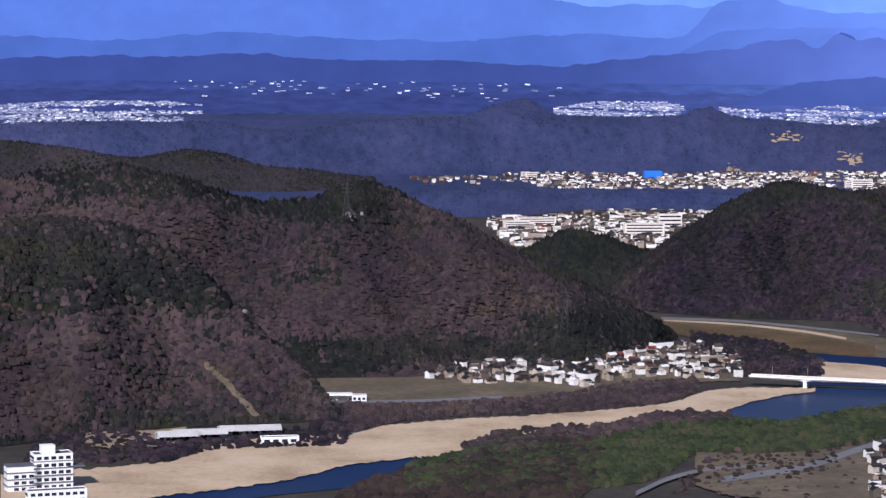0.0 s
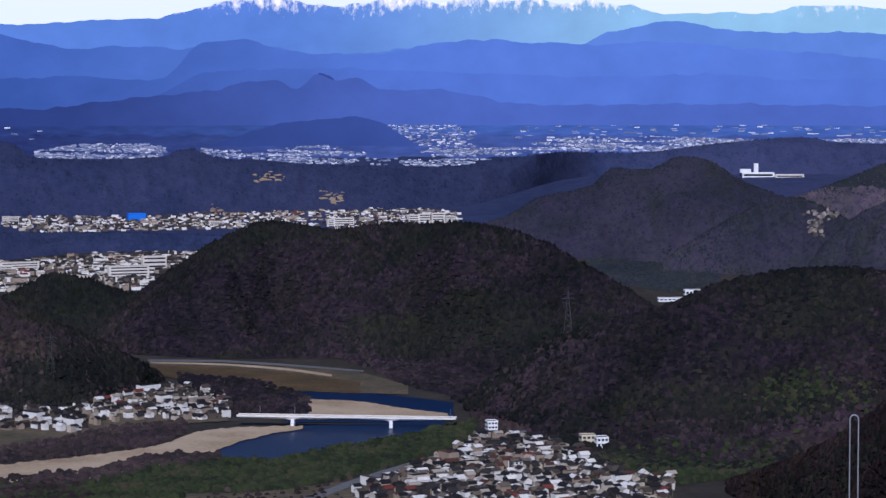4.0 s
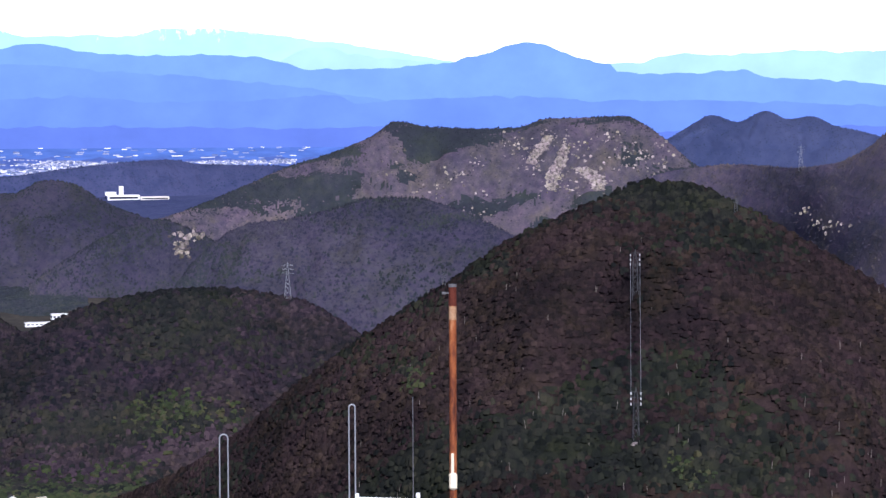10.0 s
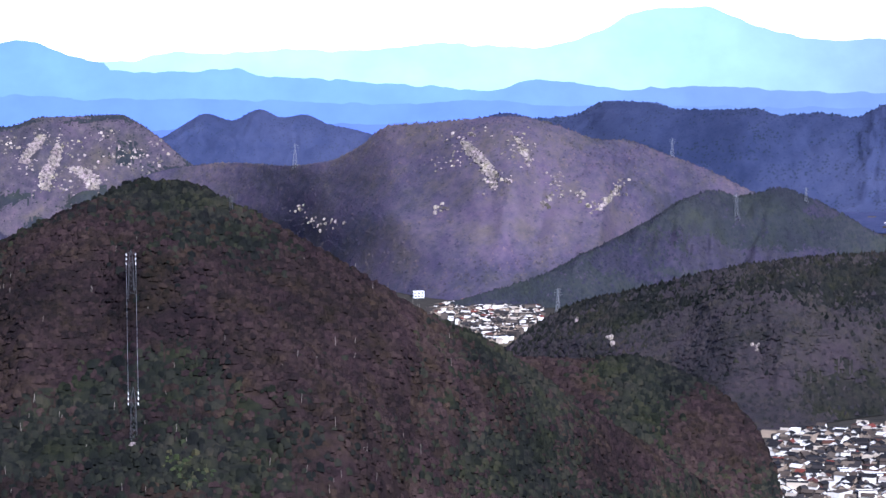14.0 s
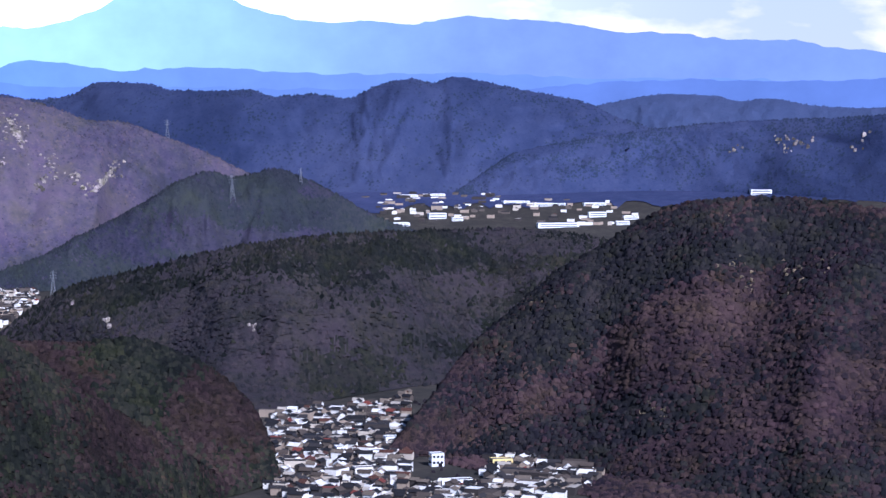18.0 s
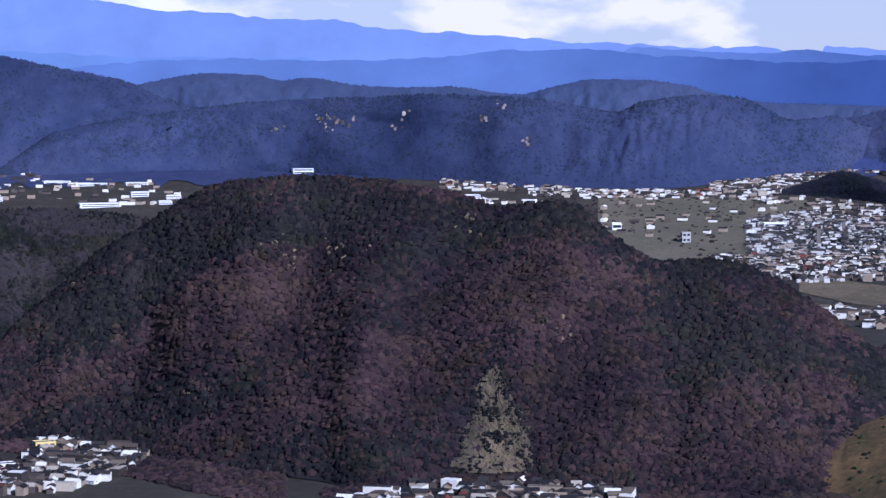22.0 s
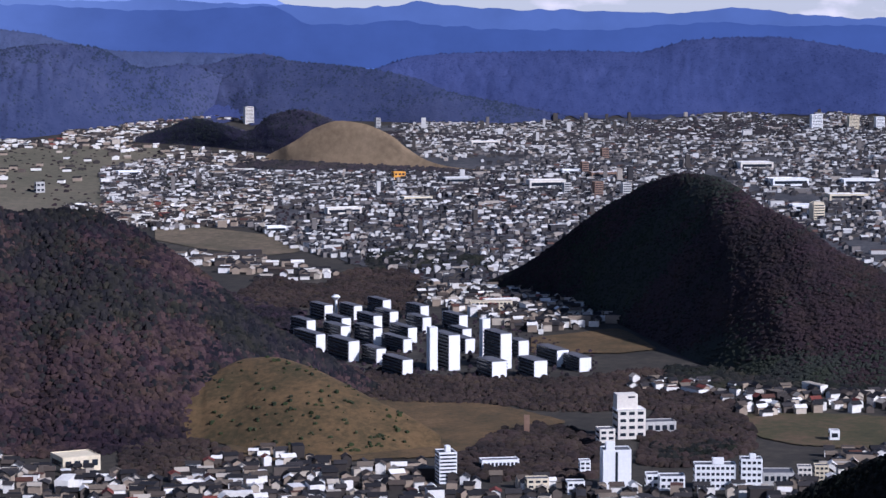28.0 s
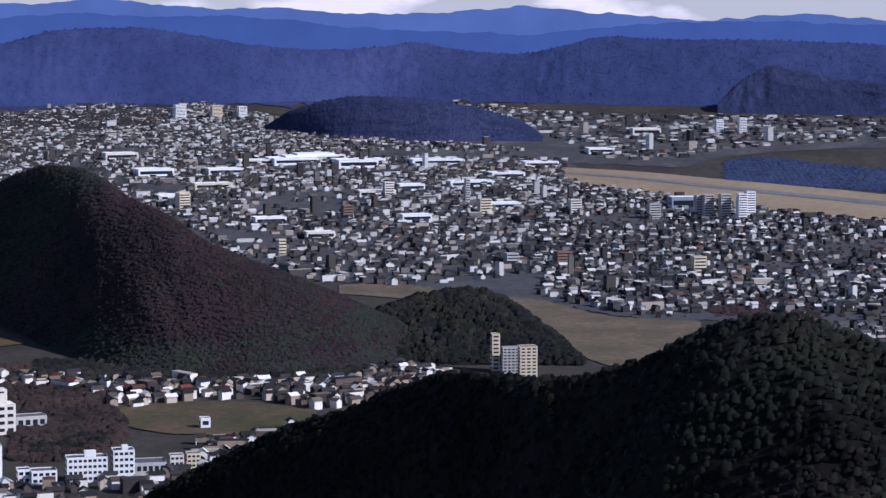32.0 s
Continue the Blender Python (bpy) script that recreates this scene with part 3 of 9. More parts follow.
# The lie of the single hills, in bearings and heights in degrees: ribs and gullies (from, to, half width, metres proud),
# and stands of evergreens or bare wood (middle, half widths, how much more or less).
FORMS = {
    "near_cone_hill": [(30.42, -4.03, 34.89, -8.41, 0.86, 18), (29.3, -4.51, 29.01, -8.71, 0.99, -21), (28.32, -3.39, 26.69, -5.96, 0.74, 13.5), (32.16, -3.67, 35.39, -6.8, 0.62, -12), (33.9, -4.56, 37.65, -7.05, 0.74, 10.5)],
    "crag_hill": [(53.77, -3.17, 52.4, -7.13, 0.86, 15), (55.02, -3.42, 54.14, -5.4, 0.62, -14), (57.01, -3.41, 55.64, -7.89, 0.74, 12), (58.14, -3.91, 55.27, -9.13, 0.62, -16), (60.27, -5.14, 58.77, -7.02, 0.74, 12), (63.0, -4.87, 62.29, -9.09, 0.74, -10), (64.49, -5.35, 66.99, -8.26, 0.99, 10), (50.19, -4.89, 49.07, -7.33, 0.62, 10), (51.3, -4.4, 50.54, -7.85, 0.62, -12)],
    "rocky_mountain": [(24.22, -0.76, 22.48, -2.31, 0.49, 25.2), (24.9, -1.01, 25.28, -2.26, 0.43, -28.8), (26.08, -0.98, 25.59, -2.19, 0.43, 19.8), (26.64, -1.2, 26.33, -2.44, 0.43, -23.4), (27.68, -0.9, 27.32, -2.19, 0.43, 19.8), (28.3, -1.21, 28.18, -2.32, 0.37, -16.2), (29.28, -0.71, 28.8, -2.19, 0.49, 21.6)],
    "scarred_mountain": [(37.9, -0.71, 37.65, -2.2, 0.56, 18), (39.08, -0.96, 38.4, -3.45, 0.74, -25.2), (40.01, -1.71, 39.27, -3.07, 0.49, 18), (36.04, -1.82, 36.78, -3.57, 0.74, -20.4), (35.04, -1.07, 35.16, -3.07, 0.62, 18), (33.67, -1.81, 34.16, -3.31, 0.62, 12), (41.37, -1.59, 40.38, -3.32, 0.62, 14.4), (40.63, -1.71, 39.89, -3.32, 0.49, -14.4)],
    "pointed_hill": [(42.39, -2.38, 39.52, -3.79, 0.49, 20), (43.04, -2.56, 42.63, -4.31, 0.49, -24), (43.73, -2.34, 44.13, -3.81, 0.56, 18), (44.88, -2.94, 45.63, -3.69, 0.49, -14)],
    "east_ridge": [(40.16, -0.38, 40.77, -2.43, 0.56, 12.4), (41.65, -0.69, 42.26, -2.06, 0.62, -12.4), (43.2, -0.57, 43.01, -2.07, 0.56, 9.6), (44.88, -0.7, 45.25, -2.44, 0.68, -12.4), (46.74, -0.33, 46.13, -2.07, 0.62, 12.4), (47.24, -0.58, 47.43, -2.44, 0.56, -11), (48.35, -0.46, 48.98, -2.32, 0.62, 12.4), (50.2, -0.83, 50.33, -2.44, 0.62, -9.6)],
    "south_ridge": [(53.73, -1.18, 52.24, -2.73, 0.62, 13.5), (54.6, -1.36, 54.42, -2.73, 0.49, -13.5), (55.47, -1.26, 55.1, -2.85, 0.49, 12), (56.28, -1.36, 56.54, -2.85, 0.49, -12), (57.33, -1.08, 56.97, -2.72, 0.56, 12), (58.14, -1.23, 58.34, -2.84, 0.49, -13.5), (59.07, -1.23, 58.71, -2.84, 0.56, 12), (60.43, -1.47, 60.56, -2.83, 0.49, -12), (62.14, -1.27, 61.55, -2.82, 0.62, 13.5)],
    "river_hill": [(-5.66, -2.96, -6.9, -5.93, 0.74, 20), (-3.92, -3.57, -4.42, -6.43, 0.74, -22), (-2.05, -3.63, -2.79, -6.93, 0.74, 18), (-0.81, -4.06, -0.29, -6.67, 0.68, -20), (0.32, -4.68, 2.72, -6.77, 0.74, 16), (-8.48, -3.57, -8.98, -5.42, 0.74, -16)],
    "river_spur": [(-7.26, -4.69, -9.0, -7.39, 0.86, 16), (-5.66, -5.93, -6.54, -8.4, 0.74, -16), (-4.17, -6.93, -4.54, -8.42, 0.62, 10)],
    "bend_hill": [(7.34, -3.59, 5.22, -6.01, 0.62, 24), (7.65, -4.52, 7.59, -6.27, 0.62, -26.4), (8.84, -3.65, 9.34, -6.14, 0.74, 24), (10.58, -3.89, 10.47, -6.14, 0.74, -26.4), (11.83, -3.64, 12.59, -5.87, 0.74, 21.6), (13.33, -4.13, 13.71, -5.86, 0.62, -19.2)],
    "middle_spur": [(19.72, -4.48, 16.97, -6.01, 0.74, 16), (18.72, -5.53, 17.58, -7.26, 0.74, -18), (21.22, -4.55, 20.46, -6.79, 0.74, 14), (22.22, -5.05, 21.71, -6.79, 0.74, -14)],
    "valley_slope": [(44.51, -3.81, 42.88, -6.3, 0.86, 26), (41.13, -4.3, 41.62, -6.54, 0.86, -26), (46.38, -4.06, 45.63, -6.3, 0.86, 23.4), (47.99, -3.93, 49.12, -6.41, 1.11, -33.8), (44.38, -6.05, 47.13, -5.8, 0.49, 20.8), (43.12, -6.8, 46.13, -6.92, 0.49, -15.6)],
    "city_cone": [(77.43, -4.0, 79.69, -7.0, 0.74, 10), (76.94, -4.19, 76.34, -7.05, 0.74, -8), (78.43, -5.04, 80.68, -7.97, 0.62, -6)],
    "near_spur": [(92.65, -7.3, 90.47, -10.91, 0.86, 12), (89.82, -8.7, 88.59, -11.19, 0.74, -14), (87.32, -8.85, 85.44, -11.22, 0.74, 10)],
}
STANDS = {
    "near_cone_hill": [(30.18, -2.48, 1.97, 0.49, 0.45), (26.72, -3.62, 0.74, 0.74, 0.2), (27.67, -6.72, 1.48, 1.48, 0.06), (32.29, -3.67, 0.74, 0.62, 0.2), (30.5, -8.24, 0.62, 0.62, 0.3), (38.27, -8.29, 0.86, 0.74, 0.25), (32.15, -5.54, 1.11, 0.74, -0.3), (33.89, -7.54, 1.48, 0.99, -0.3), (28.2, -3.51, 0.74, 0.49, -0.3), (34.65, -5.31, 1.11, 0.74, -0.2), (28.92, -5.5, 0.74, 0.74, 0.1), (21.21, -6.79, 0.62, 0.31, 0.4), (22.97, -5.68, 0.74, 0.37, 0.4), (24.72, -4.75, 0.74, 0.37, 0.4), (26.0, -4.0, 0.9, 0.4, 0.45), (27.32, -3.06, 0.99, 0.37, 0.4), (24.72, -6.3, 0.56, 0.37, 0.5), (24.22, -7.54, 0.99, 0.74, 0.25), (21.71, -7.66, 1.23, 0.43, -0.35), (23.34, -6.55, 0.74, 0.31, -0.3)],
    "crag_hill": [(54.77, -3.48, 0.68, 0.62, 0.36), (51.42, -3.91, 1.11, 0.62, 0.25), (49.57, -5.87, 1.48, 1.6, 0.22), (57.01, -4.66, 0.86, 0.74, 0.18), (58.01, -4.28, 0.74, 0.74, 0.22), (60.26, -3.77, 1.23, 0.49, 0.25), (63.0, -5.0, 0.99, 0.74, 0.25), (64.01, -6.1, 1.48, 1.23, 0.18), (66.73, -7.28, 0.99, 0.99, 0.25), (56.02, -6.4, 0.74, 0.74, 0.07), (53.02, -6.14, 1.6, 1.36, -0.32), (60.77, -6.38, 1.36, 1.11, -0.22), (53.9, -3.42, 0.49, 0.49, -0.22), (56.02, -7.4, 1.48, 0.99, -0.22), (61.41, -8.11, 1.11, 0.99, -0.18), (50.17, -8.09, 1.23, 0.74, -0.14), (50.47, -5.28, 1.85, 1.36, 0.22), (48.0, -7.53, 1.48, 0.74, 0.18), (49.86, -6.58, 1.48, 0.99, 0.18), (51.24, -4.85, 0.74, 0.74, 0.18)],
    "rocky_mountain": [(24.84, -1.26, 0.56, 0.43, 0.5), (22.98, -1.69, 0.99, 0.31, 0.35), (21.48, -2.25, 0.86, 0.37, 0.4), (19.86, -2.43, 0.49, 0.37, 0.4), (26.7, -0.89, 2.47, 0.17, 0.3), (24.22, -1.94, 0.74, 0.49, -0.3), (27.69, -1.58, 1.48, 0.74, -0.25), (25.71, -2.32, 1.11, 0.37, -0.1)],
    "scarred_mountain": [(35.54, -1.08, 0.86, 0.43, 0.4), (35.9, -3.94, 1.36, 0.25, 0.4), (39.51, -1.52, 1.11, 0.49, 0.35), (32.17, -2.05, 1.23, 0.49, 0.1), (38.9, -3.7, 0.99, 0.31, 0.15), (37.28, -1.83, 1.11, 0.74, -0.25), (37.03, -3.32, 1.48, 0.49, -0.25)],
    "pointed_hill": [(41.64, -2.75, 1.11, 0.62, 0.35), (43.88, -2.5, 0.86, 0.49, 0.3), (42.38, -3.93, 1.48, 0.49, -0.25)],
    "river_hill": [(-1.81, -3.69, 0.99, 0.43, 0.35), (-3.92, -3.08, 0.74, 0.37, 0.25), (0.47, -7.17, 2.96, 0.37, 0.5), (3.84, -6.76, 0.99, 0.37, 0.4), (-2.8, -5.69, 1.6, 1.11, -0.3), (1.21, -5.54, 1.85, 0.99, -0.35), (-7.26, -4.69, 1.48, 0.86, -0.2), (-5.53, -3.58, 1.11, 0.49, 0.15)],
    "river_spur": [(-8.74, -5.67, 2.1, 0.99, 0.3), (-5.66, -6.92, 0.99, 0.62, 0.15), (-4.79, -7.92, 1.48, 0.74, -0.3), (-8.26, -7.89, 1.85, 0.62, -0.2)],
    "bend_hill": [(10.58, -3.58, 2.47, 0.31, 0.25), (6.34, -3.9, 0.74, 0.49, 0.2), (10.22, -5.89, 1.48, 0.49, 0.3), (12.84, -5.62, 1.48, 0.74, 0.3), (5.72, -5.64, 0.99, 0.62, -0.4), (7.96, -5.02, 0.99, 0.86, -0.3), (12.83, -4.26, 1.11, 0.62, -0.2)],
    "middle_spur": [(19.22, -5.78, 1.97, 0.74, 0.15), (20.47, -4.8, 2.47, 0.37, 0.15), (18.71, -7.27, 2.47, 0.49, 0.3), (19.71, -6.66, 2.22, 0.31, -0.35), (15.85, -6.49, 1.48, 0.62, -0.2), (22.34, -5.3, 0.86, 0.49, -0.2)],
    "valley_slope": [(44.88, -3.88, 3.95, 0.49, 0.35), (46.13, -6.3, 3.21, 0.49, 0.25), (40.13, -5.04, 1.48, 0.74, 0.1), (41.38, -5.79, 1.48, 0.62, -0.25), (44.25, -5.31, 1.97, 0.49, -0.2), (43.63, -6.92, 1.48, 0.31, -0.2)],
    "low_spur": [(40.74, -7.28, 0.86, 1.11, 0.6), (40.5, -6.16, 0.99, 0.49, 0.3), (42.37, -7.54, 1.11, 0.99, -0.3), (39.25, -6.4, 0.99, 0.49, -0.2)],
    "city_cone": [(75.58, -5.69, 1.36, 0.99, 0.25), (77.31, -5.05, 0.74, 0.74, 0.1), (78.22, -8.14, 3.09, 0.43, 0.45), (80.05, -7.0, 1.85, 1.11, -0.35), (78.8, -5.41, 1.11, 0.99, -0.3)],
}

# Bare rock faces: hill, label, edges from top to foot, stone, metres proud, seed, shrubs.
CRAGS = [
    ("river_spur", "pale cleared strip down the spur", [(-5.56, -7.3), (-4.92, -7.92), (-4.29, -8.64)], [(-5.34, -7.3), (-4.64, -7.89), (-3.99, -8.62)], "earth", 0.3, 68, 6),
    ("crag_hill", "tall pale tan crag rising from the wood", [(58.71, -6.94), (58.32, -7.41), (58.1, -7.91), (57.94, -8.28), (57.77, -8.65), (57.7, -9.02), (57.66, -9.42)], [(58.8, -6.94), (59.12, -7.41), (59.35, -7.9), (59.56, -8.27), (59.76, -8.64), (59.89, -9.01), (59.96, -9.41)], "crag", 2.4, 61, 900),
    ("rocky_mountain", "pale craggy rock face on the mountain", [(27.56, -1.0), (27.28, -1.3), (27.08, -1.64)], [(27.8, -1.03), (27.6, -1.3), (27.33, -1.7)], "rock", 4.0, 62, 40),
    ("rocky_mountain", "tall pale rock face on the mountain", [(27.93, -1.15), (27.75, -1.5), (27.5, -1.92), (27.55, -2.24)], [(28.1, -1.23), (28.05, -1.59), (27.87, -2.0), (27.79, -2.27)], "rock", 4.0, 67, 50),
    ("rocky_mountain", "pale slanting rock slab on the mountain", [(28.08, -1.73), (28.29, -1.9), (28.49, -2.09), (28.61, -2.27)], [(28.42, -1.7), (28.74, -1.85), (28.91, -2.05), (28.86, -2.25)], "rock", 3.5, 63, 40),
    ("scarred_mountain", "pale landslide scar on the mountain", [(36.64, -1.16), (36.82, -1.44), (37.12, -1.75), (37.34, -2.04), (37.44, -2.28)], [(36.87, -1.14), (37.19, -1.41), (37.49, -1.71), (37.64, -2.01), (37.59, -2.28)], "rock", 3.2, 64, 80),
    ("scarred_mountain", "narrow pale rock scar on the mountain", [(37.96, -1.14), (38.06, -1.42), (38.21, -1.69)], [(38.08, -1.13), (38.23, -1.39), (38.35, -1.69)], "rock", 2.0, 65, 20),
    ("scarred_mountain", "narrow pale slide below the ridge", [(40.25, -2.16), (40.08, -2.37), (39.74, -2.75)], [(40.38, -2.18), (40.23, -2.41), (39.89, -2.78)], "rock", 2.0, 66, 20),
]


def in_crag(hill_name, b, e):
    """Whether the directions b, e lie on one of a hill's rock faces."""
    hit = np.zeros(len(b), bool)
    for name, _, left, right, *_ in CRAGS:
        if name == hill_name:
            lb, rb = (np.interp(-e, [-q[1] for q in edge], [q[0] for q in edge]) for edge in (left, right))
            hit |= (b > lb + 0.08 * (rb - lb)) & (b < rb - 0.08 * (rb - lb)) & (e < left[0][1] + 0.02) & (e > left[-1][1] - 0.05)
    return hit


class Slope:
    """The shape of a hill: bearing and a share v of the way from its foot (0) over its crest (1) to behind it."""

    def __init__(self, crest, foot, k=1.8, gully=0.75, size=140.0, seed=1, ranges=None, blur=1.6, even=0.3):
        self.table, self.blur, self.even, self.forms = {}, blur, even, []
        if foot:
            for end, way in ((0, -1), (-1, 1)):
                b, e = crest[end]
                low = float(curve(foot, np.array([b]))[0])
                if e - low > 0.25:
                    more = [(b + way * (e - low) * 0.55, e - (e - low) * 0.35), (b + way * (e - low) * 1.5, low)]
                    crest = more[::-1] + crest if end == 0 else crest + more
        self.crest, self.foot, self.k, self.gully, self.size, self.seed, self.ranges = crest, foot, k, gully, size, seed, ranges

    def span(self):
        return self.crest[0][0], self.crest[-1][0]

    def smooth_foot(self, b, blur):
        if blur not in self.table:
            g = np.linspace(self.foot[0][0] - 4, self.foot[-1][0] + 4, 500)
            r = ground_range(curve(self.foot, g))
            w = np.exp(-0.5 * (np.arange(-90, 91) * (g[1] - g[0]) / blur) ** 2)
            self.table[blur] = (g, np.convolve(np.pad(r, 90, mode="edge"), w / w.sum(), mode="valid"))
        return np.interp(b, *self.table[blur])

    def at(self, b, v):
        ec = np.radians(curve(self.crest, b))
        if self.ranges:
            rf = np.full_like(b, float(self.ranges))
        else:
            rf = self.smooth_foot(b, self.even)
        rs = rf if self.ranges else self.smooth_foot(b, self.blur)
        rc = (rs + EYE.z * self.k) / (1 - self.k * np.tan(ec))
        rc = np.maximum(rc, rf + 1)
        zc = np.maximum(EYE.z + rc * np.tan(ec), -3)
        rc = np.maximum(rc, rf + 0.9 * zc)
        zc = np.maximum(EYE.z + rc * np.tan(ec), -3)
        w = np.clip(v, 0, 1)
        shape = 0.45 * w + 0.55 * np.sin(w * math.pi / 2) ** 1.3
        lateral = np.radians(b) * rc
        bend = lateral + (w - 0.5) * zc * 0.6 * (value_noise(lateral / (self.size * 3), w * 0, self.seed + 7) - 0.5) * 2
        d = (fbm(bend / self.size, w * 1.2 + self.seed, self.seed, 4) - 0.5) * 2
        n = np.sqrt(d * d + 0.02) - 0.05
        fine = fbm(lateral / 38, w * zc / 38, self.seed + 3, 3) - 0.5
        rise = w * (1 - w) * 4
        room = np.clip((rc - rf) / np.maximum(zc * 1.8, 1), 0, 1)
        r = rf + (rc - rf) * w + rise * zc * self.gully * (0.25 - n) * 1.0 * room
        z = zc * shape + rise * fine * np.minimum(zc * 0.16, 22) * min(1.0, 0.2 + self.gully * 1.8) + rise * zc * self.gully * (0.3 - n) * 0.10 * room
        if self.forms:
            e = np.degrees(np.arctan2(z - EYE.z, r))
            soft = 1 - w ** 5
            for b0, e0, b1, e1, wide, proud in self.forms:
                ab, ae = b1 - b0, e1 - e0
                k = np.clip(((b - b0) * ab + (e - e0) * ae) / (ab * ab + ae * ae), 0, 1)
                far = np.hypot(b - b0 - k * ab, e - e0 - k * ae) / wide
                bulge = proud * soft * np.exp(-0.8 * far * far) * np.clip(w * 4, 0, 1)
                z = z + bulge * 0.75
        over = np.maximum(v - 1, 0)
        r = r + over * (rc - rf)
        z = z - over * over * zc * 1.3 - over * zc * 0.4
        return spot(b, r, 0) + np.stack([0 * b, 0 * b, z], -1), r


def hill(name, label, slope, mat, rows=34, step=0.05, kind="structure", category="hill", ever=None, stand_of=None):
    b0, b1 = slope.span()
    cols = max(12, int((b1 - b0) / step))
    v, b = np.meshgrid(np.linspace(0, 1.7, rows), np.linspace(b0, b1, cols), indexing="ij")
    p, _ = slope.at(b.ravel(), v.ravel())
    faces = grid_faces(rows, cols)
    index = stand_of(b.ravel()[faces[:, 0]], p[faces[:, 0]], 0.02) if ever else None
    me = mesh_of(name, warp(p), faces, [mat, ever] if ever else [mat], index, smooth=True)
    # The light falls as on the true shape, before far ground is drawn in.
    q = p.reshape(rows, cols, 3)
    up = np.cross(np.gradient(q, axis=1), np.gradient(q, axis=0)).reshape(-1, 3)
    up *= np.where(up[:, 2:3] < 0, -1, 1) / np.maximum(np.linalg.norm(up, axis=1, keepdims=True), 1e-9)
    me.normals_split_custom_set_from_vertices(up.tolist())
    ob = new(name, me)
    return tagged(ob, label, category, kind=kind)


def tufts(name, points, size, mat, label, seed, squash=1.0, category="forest", spread=0.4, normals=None, dome=False, k=5, lean_out=0.38):
    """Many small ragged crowns, as one mesh: a jagged skirt of k corners, a shoulder where domed, and a tip."""
    rng = np.random.default_rng(seed)
    n = len(points)
    ang = np.linspace(0, 2 * np.pi, k, endpoint=False)[None] + rng.uniform(0, 6.28, (n, 1)) + rng.uniform(-0.3, 0.3, (n, k))
    s = (size * rng.uniform(1 - spread, 1 + spread * 1.4, n))[:, None]
    low = rng.uniform(0.6, 1.2, (n, k)) * s
    hs = s * squash * rng.uniform(0.7, 1.4, (n, 1))
    rings = [(low, hs * rng.uniform(-0.3, 0.12, (n, k)), 0.25)]
    if dome:
        rings.append((low * rng.uniform(0.65, 1.0, (n, k)), hs * rng.uniform(0.5, 0.85, (n, k)), 0.8))
    m = len(rings) * k + 1
    v, own = np.zeros((n, m, 3)), np.zeros((n, m, 3))
    for q, (rad, z, up) in enumerate(rings):
        c = slice(q * k, q * k + k)
        v[:, c, 0], v[:, c, 1], v[:, c, 2] = np.cos(ang) * rad, np.sin(ang) * rad, z
        own[:, c, 0], own[:, c, 1], own[:, c, 2] = np.cos(ang), np.sin(ang), up
    v[:, m - 1, 2] = hs[:, 0]
    v[:, m - 1, :2] = rng.uniform(-0.3, 0.3, (n, 2)) * s
    own[:, m - 1, 2] = 1.0
    v += points[:, None, :]
    tri = []
    for q in range(len(rings) - 1):
        for a in range(k):
            b = (a + 1) % k
            tri += [(q * k + a, q * k + b, q * k + k + b), (q * k + a, q * k + k + b, q * k + k + a)]
    last = (len(rings) - 1) * k
    tri += [(last + a, last + (a + 1) % k, m - 1) for a in range(k)]
    f = np.array(tri)[None] + (np.arange(n) * m)[:, None, None]
    me = mesh_of(name, warp(v.reshape(-1, 3)), f.reshape(-1, 3), [mat], smooth=normals is not None)
    if normals is not None and n:
        # Soft crowns: the shading leans towards the lie of the slope, as on loose twigs and leaves.
        lean = own * lean_out + normals[:, None, :]
        lean /= np.linalg.norm(lean, axis=2, keepdims=True)
        me.normals_split_custom_set_from_vertices(lean.reshape(-1, 3).tolist())
    return tagged(new(name, me), label, category, kind="stuff")


SLOPES = {}


